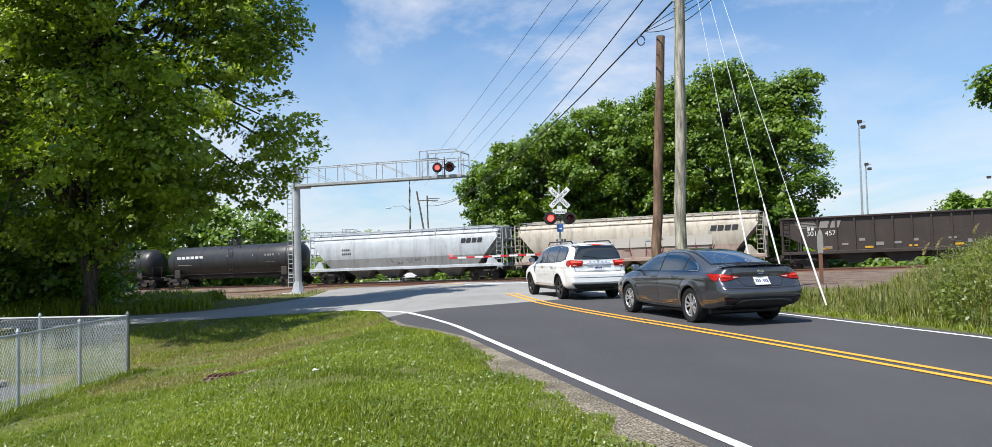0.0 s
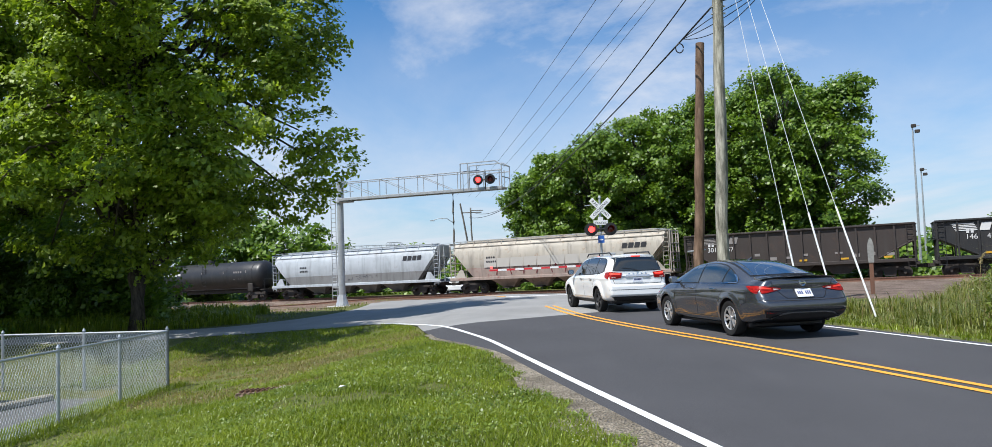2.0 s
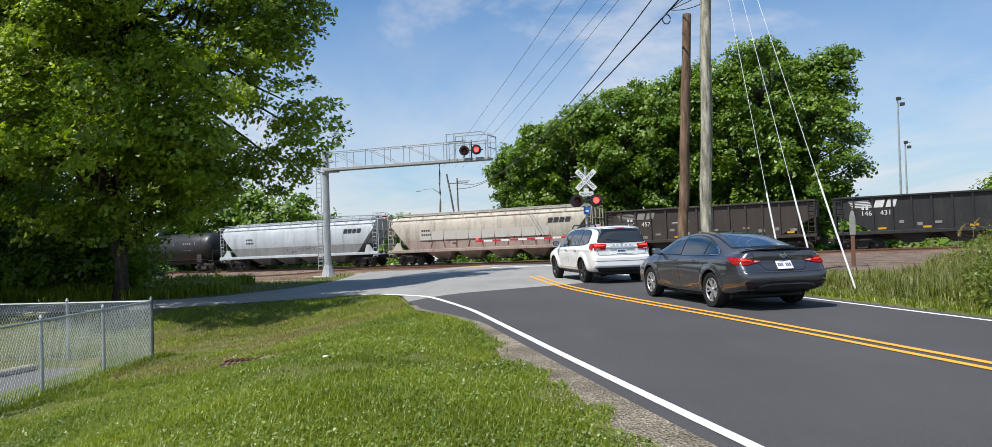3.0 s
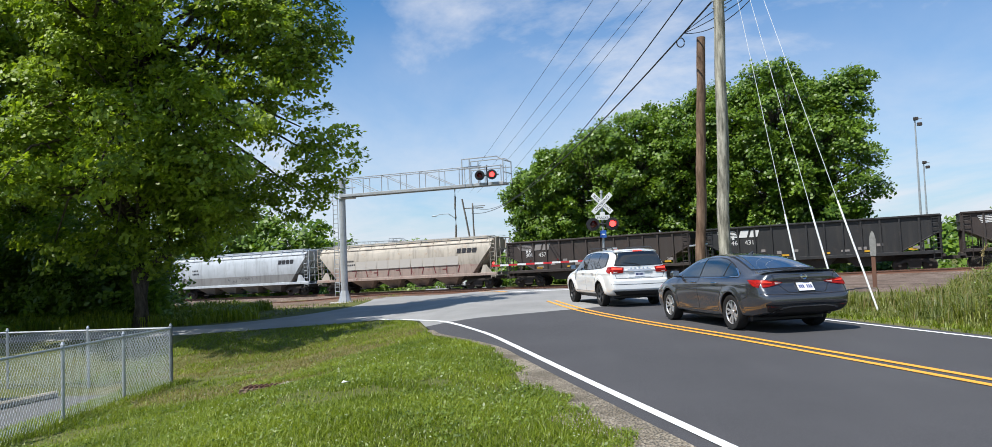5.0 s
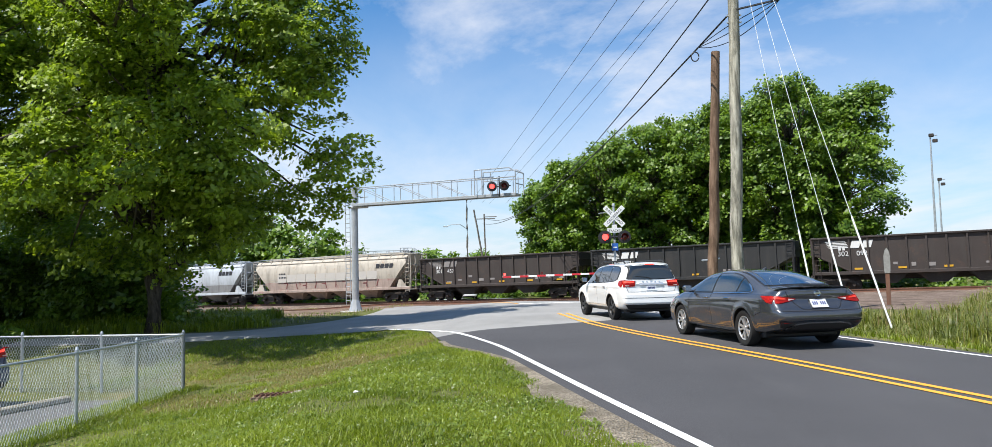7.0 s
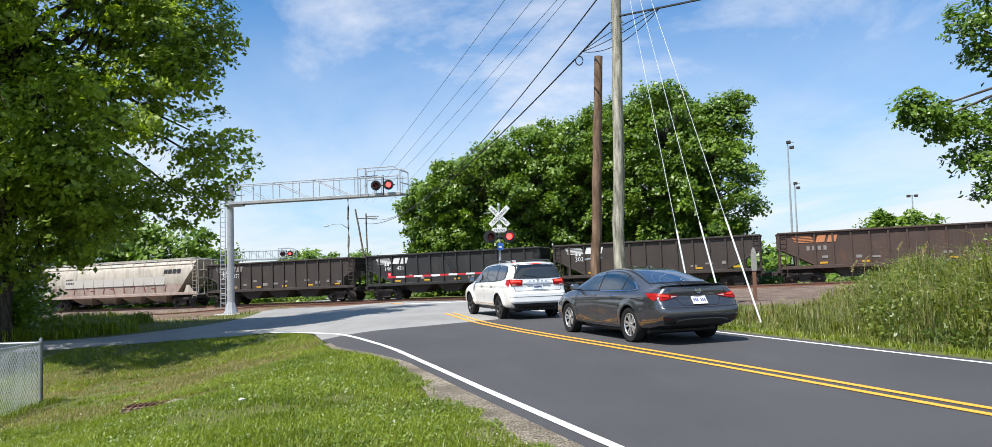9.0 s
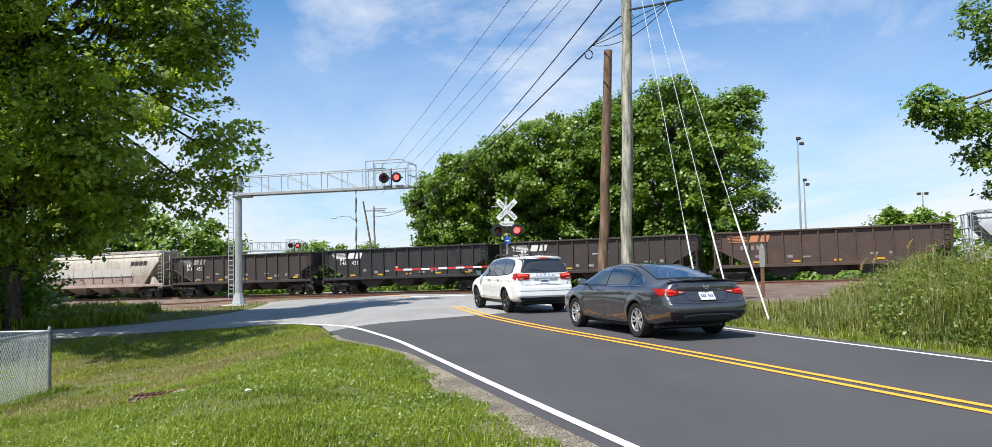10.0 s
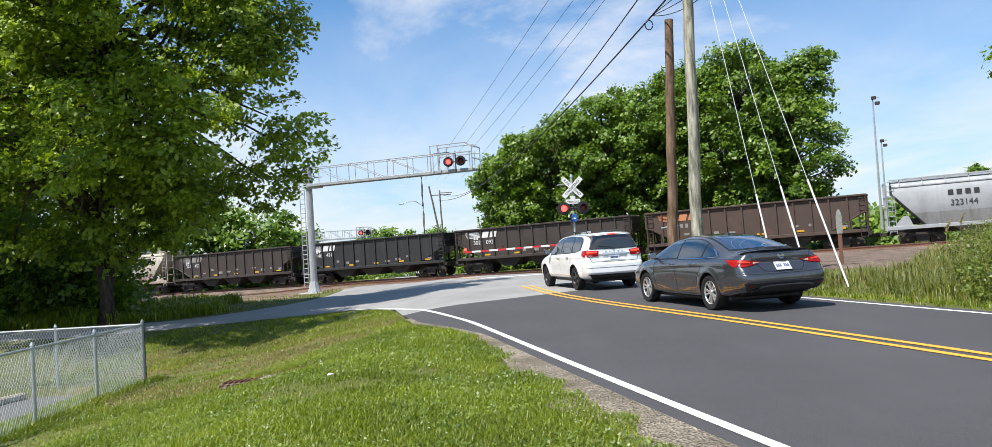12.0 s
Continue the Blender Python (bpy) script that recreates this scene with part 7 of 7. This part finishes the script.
for k, (az, dist, h, sp) in enumerate(((-19.0, 92, 9.6, 5.2), (-16.2, 95, 6.6, 4), (-24, 92, 9, 5), (-9.4, 130, 7.0, 5), (-5, 120, 6, 4), (31.3, 110, 7.4, 3.2), (33.5, 112, 7.2, 3.2), (28, 140, 6, 4))):
    a = radians(az)
    tree("tree", 60 + k, dist * math.sin(a), dist * math.cos(a), h, sp, 26, 8000, 0.36, M["leaf_wood"], "broadleaf tree in the distance", 0.05, 0.25, (0, 0), 0.26, (), 0.35, "distant trees")


def thicket(name, seed, places, leaves, leaf, material, label):
    """Low scrub: leaf sprays over many small lobes on the ground."""
    rng = np.random.default_rng(seed)
    lobes = [(x, y, land(x, y) + h * 0.45, r, r, h * 0.6) for x, y, r, h in places]
    p, v = crown_points(rng, lobes, leaves, leaf)
    keep = p[:, 2] > np.array([land(a, b) for a, b in p[:, :2]])
    return tagged(leaf_mesh(name, rng, p[keep], v[keep], leaf, material, None), label, "scrub", "", "stuff")


rng = np.random.default_rng(77)
thicket("scrub", 5, [(*along(u, -11 - 5 * rng.random()).xy, 2.0 + rng.random(), 0.9 + 1.0 * rng.random()) for u in np.arange(-75, 85, 3.0)], 45000, 0.26, M["leaf_wood"], "green scrub along the far side of the railway")
thicket("scrub", 6, [(*along(u, -60 - 20 * rng.random()).xy, 5 + 2 * rng.random(), 3.2 + 1.6 * rng.random()) for u in np.arange(-170, 190, 7.0)], 36000, 0.7, M["leaf_wood"], "distant belt of green trees")
thicket("scrub", 7, [(x, y, 1.5, 2.6 + 2.2 * rng.random()) for x, y in ((-27 + 11.2 * rng.random(), 28.2 + 4.5 * rng.random()) for _ in range(60)) if math.degrees(math.atan2(x + 1.3, y)) < -26.6] + [(-15.4, 29.6, 0.9, 3.0), (-15.9, 30.6, 1.0, 3.4), (-14.5, 27.4, 0.7, 1.8), (-15.0, 28.4, 0.8, 2.4), (-16.6, 31.2, 1.0, 3.2), (-17.8, 23.0, 1.0, 1.1), (-19.4, 22.6, 1.2, 1.3), (-21.6, 22.2, 1.4, 1.6)],
        70000, 0.13, M["leaf_wood"], "dense shady undergrowth below the trees")

# ---- chain-link fence ----
def fence_run(a, b, z_a, z_b, n_posts, group):
    """Posts, top rail and woven wire from a to b."""
    f = empty("chain_link_fence")
    tagged(f, "galvanised chain-link fence on steel posts", "fence", group)
    a, b = Vector((*a, 0)), Vector((*b, 0))
    L = (b - a).length
    w = (b - a) / L
    H = 1.22
    pt = lambda s, h: Vector((a.x + w.x * s, a.y + w.y * s, lerp(z_a, z_b, s / L) + h))
    for k in range(n_posts):
        s = L * k / (n_posts - 1)
        part("fence_post", rod(bmesh.new(), pt(s, -0.3), pt(s, H + 0.02), 0.03 if k else 0.038, None, 10), M["galv"], f)
        part("post_cap", rod(bmesh.new(), pt(s, H + 0.02), pt(s, H + 0.07), 0.036, 0.015, 10), M["galv"], f)
    part("top_rail", rods([(pt(0, H - 0.03), pt(L, H - 0.03))], 0.022, 8), M["galv"], f)
    # woven wire: two families of zigzag strands as thin flat ribbons
    vs, fs = [], []
    cell, r = 0.062, 0.0031
    nrm = Vector((-w.y, w.x, 0))
    rows = int(H / cell)
    for k in range(int(L / cell)):
        for d in (1, -1):
            prev = None
            for j in range(rows + 1):
                s = min(L, max(0.0, k * cell + (cell / 2 if (j % 2) else 0) * d))
                c = pt(s, j * cell) + nrm * 0.004 * (1 if j % 2 else -1) * d
                o = len(vs)
                vs += [c - w * r, c + nrm * r * 1.2, c + w * r]
                if prev is not None:
                    fs += [(prev, prev + 1, o + 1, o), (prev + 1, prev + 2, o + 2, o + 1)]
                prev = o
    m = raw("wire_mesh", vs, fs, M["wire"], f, "woven galvanised wire mesh")
    m["kind"] = "stuff"
    return f


M["wire"] = simple("galvanised_wire", (0.70, 0.71, 0.72), 0.45, 0.3, 0.1, 4)
fence_run((-7.9, 15.5), (-7.9, 4.7), -0.84, -0.84, 7, "fence runs")
fence_run((-7.9, 15.5), (-19.0, 16.05), -0.84, -0.84, 7, "fence runs")


# ---- lawn, weeds and reeds ----
def blades(name, rng, x, y, z, h, w, material, label, lean=0.35, curl=0.3, kind="stuff", arch=False):
    """Bent grass blades, each of a few short faces, in one mesh."""
    n = len(x)
    ang = rng.random(n) * 6.283
    dx, dy = np.cos(ang), np.sin(ang)
    ln = lean * rng.random(n) * h
    base = np.stack([x, y, z], 1)
    side = np.stack([-dy, dx, np.zeros(n)], 1) * w[:, None] / 2
    fw = np.stack([dx, dy, np.zeros(n)], 1)
    mid = base + fw * (ln * 0.35)[:, None] + np.stack([np.zeros(n), np.zeros(n), h * 0.6], 1)
    tip = base + fw * (ln * (1 + curl))[:, None] + np.stack([np.zeros(n), np.zeros(n), h], 1)
    if arch:                        # the upper half bends over
        mid[:, 2] = z + h * 0.82
        tip[:, 2] = z + h * rng.uniform(0.75, 1.05, n)
    cuts = [(base, 1.0), (mid, 0.85)]
    if arch:
        cuts.append((base * 0.06 + mid * 0.50 + tip * 0.44 + np.array([0, 0, 0.06]) * h[:, None], 0.65))
    q = np.stack([c + e * side * k for c, k in cuts for e in (-1, 1)] + [tip], 1)
    m = q.shape[1]
    me = bpy.data.meshes.new(name)
    me.vertices.add(n * m)
    me.vertices.foreach_set("co", q.ravel())
    one, starts = [], []
    for k in range(len(cuts) - 1):
        starts.append(len(one))
        one += [2 * k, 2 * k + 1, 2 * k + 3, 2 * k + 2]
    starts.append(len(one))
    one += [m - 3, m - 2, m - 1]
    me.loops.add(n * len(one))
    me.loops.foreach_set("vertex_index", (np.arange(n, dtype=np.int32)[:, None] * m + np.array(one, np.int32)).ravel())
    me.polygons.add(n * len(starts))
    me.polygons.foreach_set("loop_start", (np.arange(n, dtype=np.int32)[:, None] * len(one) + np.array(starts, np.int32)).ravel())
    me.update(calc_edges=True)
    ob = link_mesh(name, me, material)
    return tagged(ob, label, "grass", "", kind)


def scatter(rng, n, x0, x1, y0, y1, ok):
    """Random places that ok() keeps; ok takes arrays of x and y."""
    xs, ys = rng.uniform(x0, x1, n), rng.uniform(y0, y1, n)
    keep = ok(xs, ys)
    return xs[keep], ys[keep]


def blots(x, y, f, seed):
    return np.array([noise.noise((a * f, b * f, seed)) for a, b in zip(x, y)])


def sst(v):
    v = np.clip(v, 0, 1)
    return v * v * (3 - 2 * v)


def is_lawn(x, y):
    edge = mid_x(y) - EDGE_L - 0.66 * sst((y - 12.5) / 4.0) - (0.08 + 0.27 * sst((15 - y) / 9)) + 0.22 * blots(x, y, 2.2, 0)
    bare = blots(x, y, 0.5, 8) + 0.5 * blots(x, y, 1.7, 2)
    dip = ((x + 6.2) / 2.5) ** 2 + ((y - 15.4) / 3.1) ** 2 + 0.7 * blots(x, y, 0.8, 6) < 1.0
    thin = rng.random(len(x)) < np.where(dip, 0.09, 0.15)
    return (sample(ROAD_GRID, x, y) < -0.10) & (x < edge) & ((x > -7.85) | (y > 15.8)) & ~((x > -5.05) & (x < -3.5) & (y > 11.55) & (y < 12.3)) & ((bare < np.where(dip, -0.62, 0.45)) | thin)


M["dry_turf"] = leafmat("dry_turf", (0.15, 0.125, 0.040), (0.31, 0.25, 0.095), 0.3)
rng = np.random.default_rng(11)
sets = []
for n, y0, y1, x0, x1 in ((150000, 2.5, 8.5, -5.5, 2.2), (100000, 8.5, 15, -8.0, 0.5), (56000, 15, 25.5, -10.5, -2.0)):
    sets.append(scatter(rng, n, x0, x1, y0, y1, is_lawn))
gx, gy = np.concatenate([s[0] for s in sets]), np.concatenate([s[1] for s in sets])
gz = sample(LAND_GRID, gx, gy) - 0.01
hgt = rng.uniform(0.03, 0.085, len(gx)) * (1 + 0.5 * blots(gx, gy, 0.7, 3))
blades("lawn_grass", rng, gx, gy, gz, hgt, rng.uniform(0.004, 0.009, len(gx)) * (0.8 + gy / 14), M["grass"], "short mown green lawn with clover", 1.3)
# clover leaves between the blades
M["clover"] = leafmat("clover_leaves", (0.040, 0.082, 0.009), (0.250, 0.325, 0.050), 0.35)
kx, ky = scatter(rng, 110000, -7.5, 2.0, 2.8, 15, lambda a, b: is_lawn(a, b) & (rng.random(len(a)) < 1.15 - b / 15) & (blots(a, b, 0.7, 5) + 0.6 * blots(a, b, 2.1, 3) > -0.12))
kp = np.stack([kx, ky, sample(LAND_GRID, kx, ky) + rng.uniform(0.02, 0.06, len(kx))], 1)
tagged(leaf_mesh("clover_leaves", rng, kp, rng.normal(size=kp.shape) * 0.4, 0.017 + 0.0006 * ky[:, None], M["clover"], None, 0.9), "patches of low clover leaves in the lawn", "clover", "", "stuff")
# dry grass in the dip round the drain
dx_, dy_ = scatter(rng, 38000, -9.5, -3.0, 12, 20, lambda a, b: (sample(ROAD_GRID, a, b) < -0.1) & ((a > -7.85) | (b > 15.8)) & (blots(a, b, 0.5, 8) + 0.5 * blots(a, b, 1.7, 2) > -0.3))
blades("dry_grass", rng, dx_, dy_, sample(LAND_GRID, dx_, dy_) - 0.01, rng.uniform(0.02, 0.07, len(dx_)), rng.uniform(0.006, 0.013, len(dx_)), M["dry_turf"], "yellowed dry grass in the dip", 1.6)
# rough grass on the slope below the fence
sx_, sy_ = scatter(rng, 30000, -10.2, -7.6, 4, 16, lambda a, b: a > -9.0 + 0.3 * blots(a, b, 0.8, 3))
blades("slope_grass", rng, sx_, sy_, sample(LAND_GRID, sx_, sy_) - 0.01, rng.uniform(0.04, 0.14, len(sx_)), rng.uniform(0.008, 0.016, len(sx_)), M["grass"], "rough green grass on the slope below the fence", 1.1)
# sparse low plants on the bare soil by the tracks
px_, py_ = scatter(rng, 9000, -18, -8, 27, 48, lambda a, b: (sample(ROAD_GRID, a, b) < -0.2) & (blots(a, b, 0.7, 4) > 0.12))
blades("soil_plants", rng, px_, py_, sample(LAND_GRID, px_, py_), rng.uniform(0.05, 0.22, len(px_)), rng.uniform(0.015, 0.03, len(px_)), M["weed"], "sparse low plants on bare soil by the tracks", 1.0)
# clover heads
cx, cy = scatter(rng, 3000, -7.5, 1.5, 3, 17, lambda a, b: is_lawn(a, b) & (blots(a, b, 0.6, 5) + 0.5 * blots(a, b, 1.7, 3) > 0.12))
cz = sample(LAND_GRID, cx, cy)
vs, fs = [], []
for a, b, c in zip(cx, cy, cz):
    z, r = c + 0.045 + 0.05 * rng.random(), 0.005 + 0.005 * rng.random()
    o = len(vs)
    vs += [(a, b, z + r), (a + r, b, z), (a, b + r, z), (a - r, b, z), (a, b - r, z), (a, b, z - r)]
    fs += [(o, o + 1, o + 2), (o, o + 2, o + 3), (o, o + 3, o + 4), (o, o + 4, o + 1), (o + 5, o + 2, o + 1), (o + 5, o + 3, o + 2), (o + 5, o + 4, o + 3), (o + 5, o + 1, o + 4)]
tagged(raw("clover_flowers", vs, fs, simple("clover_white", (0.40, 0.45, 0.25), 0.8)), "small white clover heads in the lawn", "flowers", "", "stuff")


def right_verge(x, y):
    off = x - (mid_x(y) + EDGE_R + 0.05)
    return off


# low verge grass, then tall weeds by the far side of the road
vx, vy = scatter(rng, 44000, 2.5, 17, 7, 30, lambda a, b: (right_verge(a, b) > 0.03) & (right_verge(a, b) < 3.2))
vz = sample(LAND_GRID, vx, vy) - 0.02
blades("verge_grass", rng, vx, vy, vz, rng.uniform(0.05, 0.18, len(vx)), rng.uniform(0.010, 0.020, len(vx)), M["grass"], "uncut green grass on the road verge", 0.9)


def weed_height(a, b):
    """Rank growth behind a mown strip: knee-high by the guys, shoulder-high further along."""
    off = right_verge(a, b)
    az = np.degrees(np.arctan2(a, b))
    deep = 21.8 + 1.2 * blots(a, b, 0.3, 1)
    return (0.50 + 0.98 * sst((az - 28.5) / 5) * sst((off - 1.2) / 2.4)) * np.where((az < 27) & (b > deep), 0.0, 1.0) * (0.35 + 0.65 * sst((off - 1.0) / 1.5)) * (0.85 + 0.9 * blots(a, b, 0.6, 4) + 0.4 * blots(a, b, 1.9, 7))


def tufts(n, each, x0, x1, y0, y1, ok):
    """Places in tufts: each root throws several blades."""
    a, b = scatter(rng, n, x0, x1, y0, y1, ok)
    a, b = np.repeat(a, each), np.repeat(b, each)
    return a + rng.normal(size=len(a)) * 0.06, b + rng.normal(size=len(a)) * 0.06


wx, wy = tufts(8600, 7, 4.5, 19, 9, 28, lambda a, b: (right_verge(a, b) > 0.9) & (weed_height(a, b) > 0.12) & (blots(a, b, 1.3, 9) > -0.42))
full_ = np.maximum(weed_height(wx, wy), 0.15)
wh = full_ * rng.uniform(0.45, 1.12, len(wx))
wz = sample(LAND_GRID, wx, wy) - 0.03
kind_ = np.repeat(rng.random(len(wx) // 7 + 1), 7)[: len(wx)] + 0.3 * rng.random(len(wx))
half_ = kind_ < 0.95
blades("tall_weeds", rng, wx[half_], wy[half_], wz[half_], wh[half_], rng.uniform(0.012, 0.026, half_.sum()), M["weed"], "tall green weeds and grasses on the verge", 1.15, 0.5, "stuff", True)
blades("dry_stalks", rng, wx[~half_], wy[~half_], wz[~half_], wh[~half_] * 1.15, rng.uniform(0.007, 0.014, (~half_).sum()), M["straw"], "dry straw-coloured stalks among the weeds", 0.30)
# leafy growth among the taller weeds
n = 110000
lx, ly = scatter(rng, n, 5, 19, 10, 30, lambda a, b: (right_verge(a, b) > 1.6) & (np.degrees(np.arctan2(a, b)) > 29.5 + 3 * blots(a, b, 0.5, 5)) & (weed_height(a, b) > 0.3) & (blots(a, b, 0.9, 6) > -0.2))
lz = sample(LAND_GRID, lx, ly) + weed_height(lx, ly) * rng.uniform(0.1, 1.0, len(lx)) ** 0.7
lp = np.stack([lx, ly, lz], 1)
tagged(leaf_mesh("weed_leaves", rng, lp, rng.normal(size=lp.shape), 0.055, M["leaf_weed"], None), "leafy weeds on the verge", "weeds", "", "stuff")
# reed plumes
for k, (a, b, h) in enumerate(((13.4, 20.6, 2.0), (14.0, 21.5, 2.15), (12.7, 22.4, 1.7), (14.9, 21.0, 1.9), (11.9, 21.7, 1.5), (14.5, 23.5, 2.2))):
    z = turf(a, b)
    rd = empty("reed_plume", pose(a, b, z))
    tagged(rd, "dry feathery reed plume on a thin stalk", "reed", "reeds")
    vs, fs = tube([Vector((0, 0, 0)), Vector((0.05, 0, h * 0.5)), Vector((0.12, 0.02, h * 0.85))], [0.007, 0.006, 0.004], 5)
    raw("stalk", vs, fs, M["straw"], rd)
    n = 260
    t = rng.random(n)
    p = np.stack([0.12 + 0.16 * t * t, 0.02 + 0.0 * t, h * 0.80 + 0.30 * t], 1) + rng.normal(size=(n, 3)) * 0.022 * (1.1 - t)[:, None]
    leaf_mesh("plume", rng, p, rng.normal(size=(n, 3)), 0.025, M["straw"], rd)
# bank of weeds by the side street
bx, by = scatter(rng, 60000, -24, -8.6, 24, 46, lambda a, b: (sample(ROAD_GRID, a, b) < -0.3) & (np.degrees(np.arctan2(a, b)) < -20.6 + 1.5 * blots(a, b, 0.4, 2)) & ((b < 36 + 3 * blots(a, b, 0.3, 1)) | (rng.random(len(a)) < 0.12)))
bz = sample(LAND_GRID, bx, by) - 0.03
bh = (0.42 + 0.35 * blots(bx, by, 0.5, 6)).clip(0.1, 0.8)
blades("bank_weeds", rng, bx, by, bz, bh * rng.uniform(0.5, 1.2, len(bx)), rng.uniform(0.02, 0.04, len(bx)), M["grass"], "rank green weeds on the bank by the tracks", 0.8, 0.4, "stuff", True)
M["slab_pale"] = simple("stained_pale_concrete", (0.27, 0.24, 0.19), 0.9, 0, 0.3, 5)
# storm drain in the dip
dr = empty("storm_drain", pose(-4.35, 11.95, turf(-4.35, 11.95) + 0.02, 0, -0.25 * math.degrees(math.atan2(turf(-3.6, 11.95) - turf(-4.9, 11.95), 1.3)), -6))
tagged(dr, "concrete storm drain inlet with an iron grate", "storm drain")
part("slab", boxed(0.05, 0.80, -0.17, 0.17, -0.12, 0.015, 0.015), M["slab_pale"], dr, "pale concrete slab")
for k in range(7):
    part("grate_bar", boxed(-0.55 + k * 0.09, -0.525 + k * 0.09, -0.14, 0.14, -0.05, 0.004), M["rail"], dr)
part("pit", boxed(-0.60, 0.07, -0.17, 0.17, -0.20, -0.03), M["soil"], dr)


# wheel stop and lines in the car park
ws = empty("wheel_stop", pose(-10.35, 14.2, -0.95, 0, 0, 75))
tagged(ws, "chipped pale concrete wheel stop in the car park", "wheel stop")
part("block", boxed(-0.9, 0.9, -0.09, 0.09, 0.0, 0.13, 0.03), M["slab_pale"], ws)
for x in (-11.4, -13.2):
    strip_ = sheet("bay_line", [x - 0.05, x + 0.05], [8.5, 14.6], lambda a, b: -0.944, M["white_line"], label="faded white parking bay line", category="road marking")

lt = raw("litter", [(-2.70, 9.62, turf(-2.7, 9.6) + 0.06), (-2.61, 9.61, turf(-2.6, 9.6) + 0.07), (-2.60, 9.67, turf(-2.6, 9.67) + 0.05), (-2.69, 9.68, turf(-2.7, 9.68) + 0.08)], [(0, 1, 2), (0, 2, 3)], M["white"])
lt.modifiers.new("thick", "SOLIDIFY").thickness = 0.004
tagged(lt, "crumpled white paper scrap on the lawn", "litter")


FLASH_FIRST, FLASH_HALF = 0.75, 0.594        # when the lamps on the left first come on, and how long each side burns


def shutter_pose(up):
    return Matrix.Translation((0, -0.012, 0.15)) @ Matrix.Rotation(radians(-84 if up else 0), 4, "X")


TRAIN_RUN = ((0.0, -18.70), (5.5, -46.06), (10.0, -68.02), (12.0, -78.00))


def motions():
    for flap, left in BLINK_FLAPS:
        rows, k = [], -2
        while FLASH_FIRST + k * FLASH_HALF < 12.0:
            t, up = FLASH_FIRST + k * FLASH_HALF, (k % 2 == 0) == left
            rows += [(u, shutter_pose(up)) for u in (max(0.0, t + 0.017), min(12.0, t + FLASH_HALF - 0.017)) if t + FLASH_HALF > 0.03]
            k += 1
        walk(flap, rows)
    for ob, u0 in TRAIN:
        walk(ob, [(t, Matrix.Translation(along(u0 + du, 0.0)) @ TRACK_TURN) for t, du in TRAIN_RUN])
    for w, x in WHEELSETS:
        rows = []
        for k in range(121):
            t = k / 10
            du = float(np.interp(t, [r[0] for r in TRAIN_RUN], [r[1] for r in TRAIN_RUN])) - TRAIN_RUN[0][1]
            rows.append((t, Matrix.Translation((x, 0, 0.42)) @ Matrix.Rotation(du / 0.42, 4, "Y")))
        walk(w, rows)


motions()
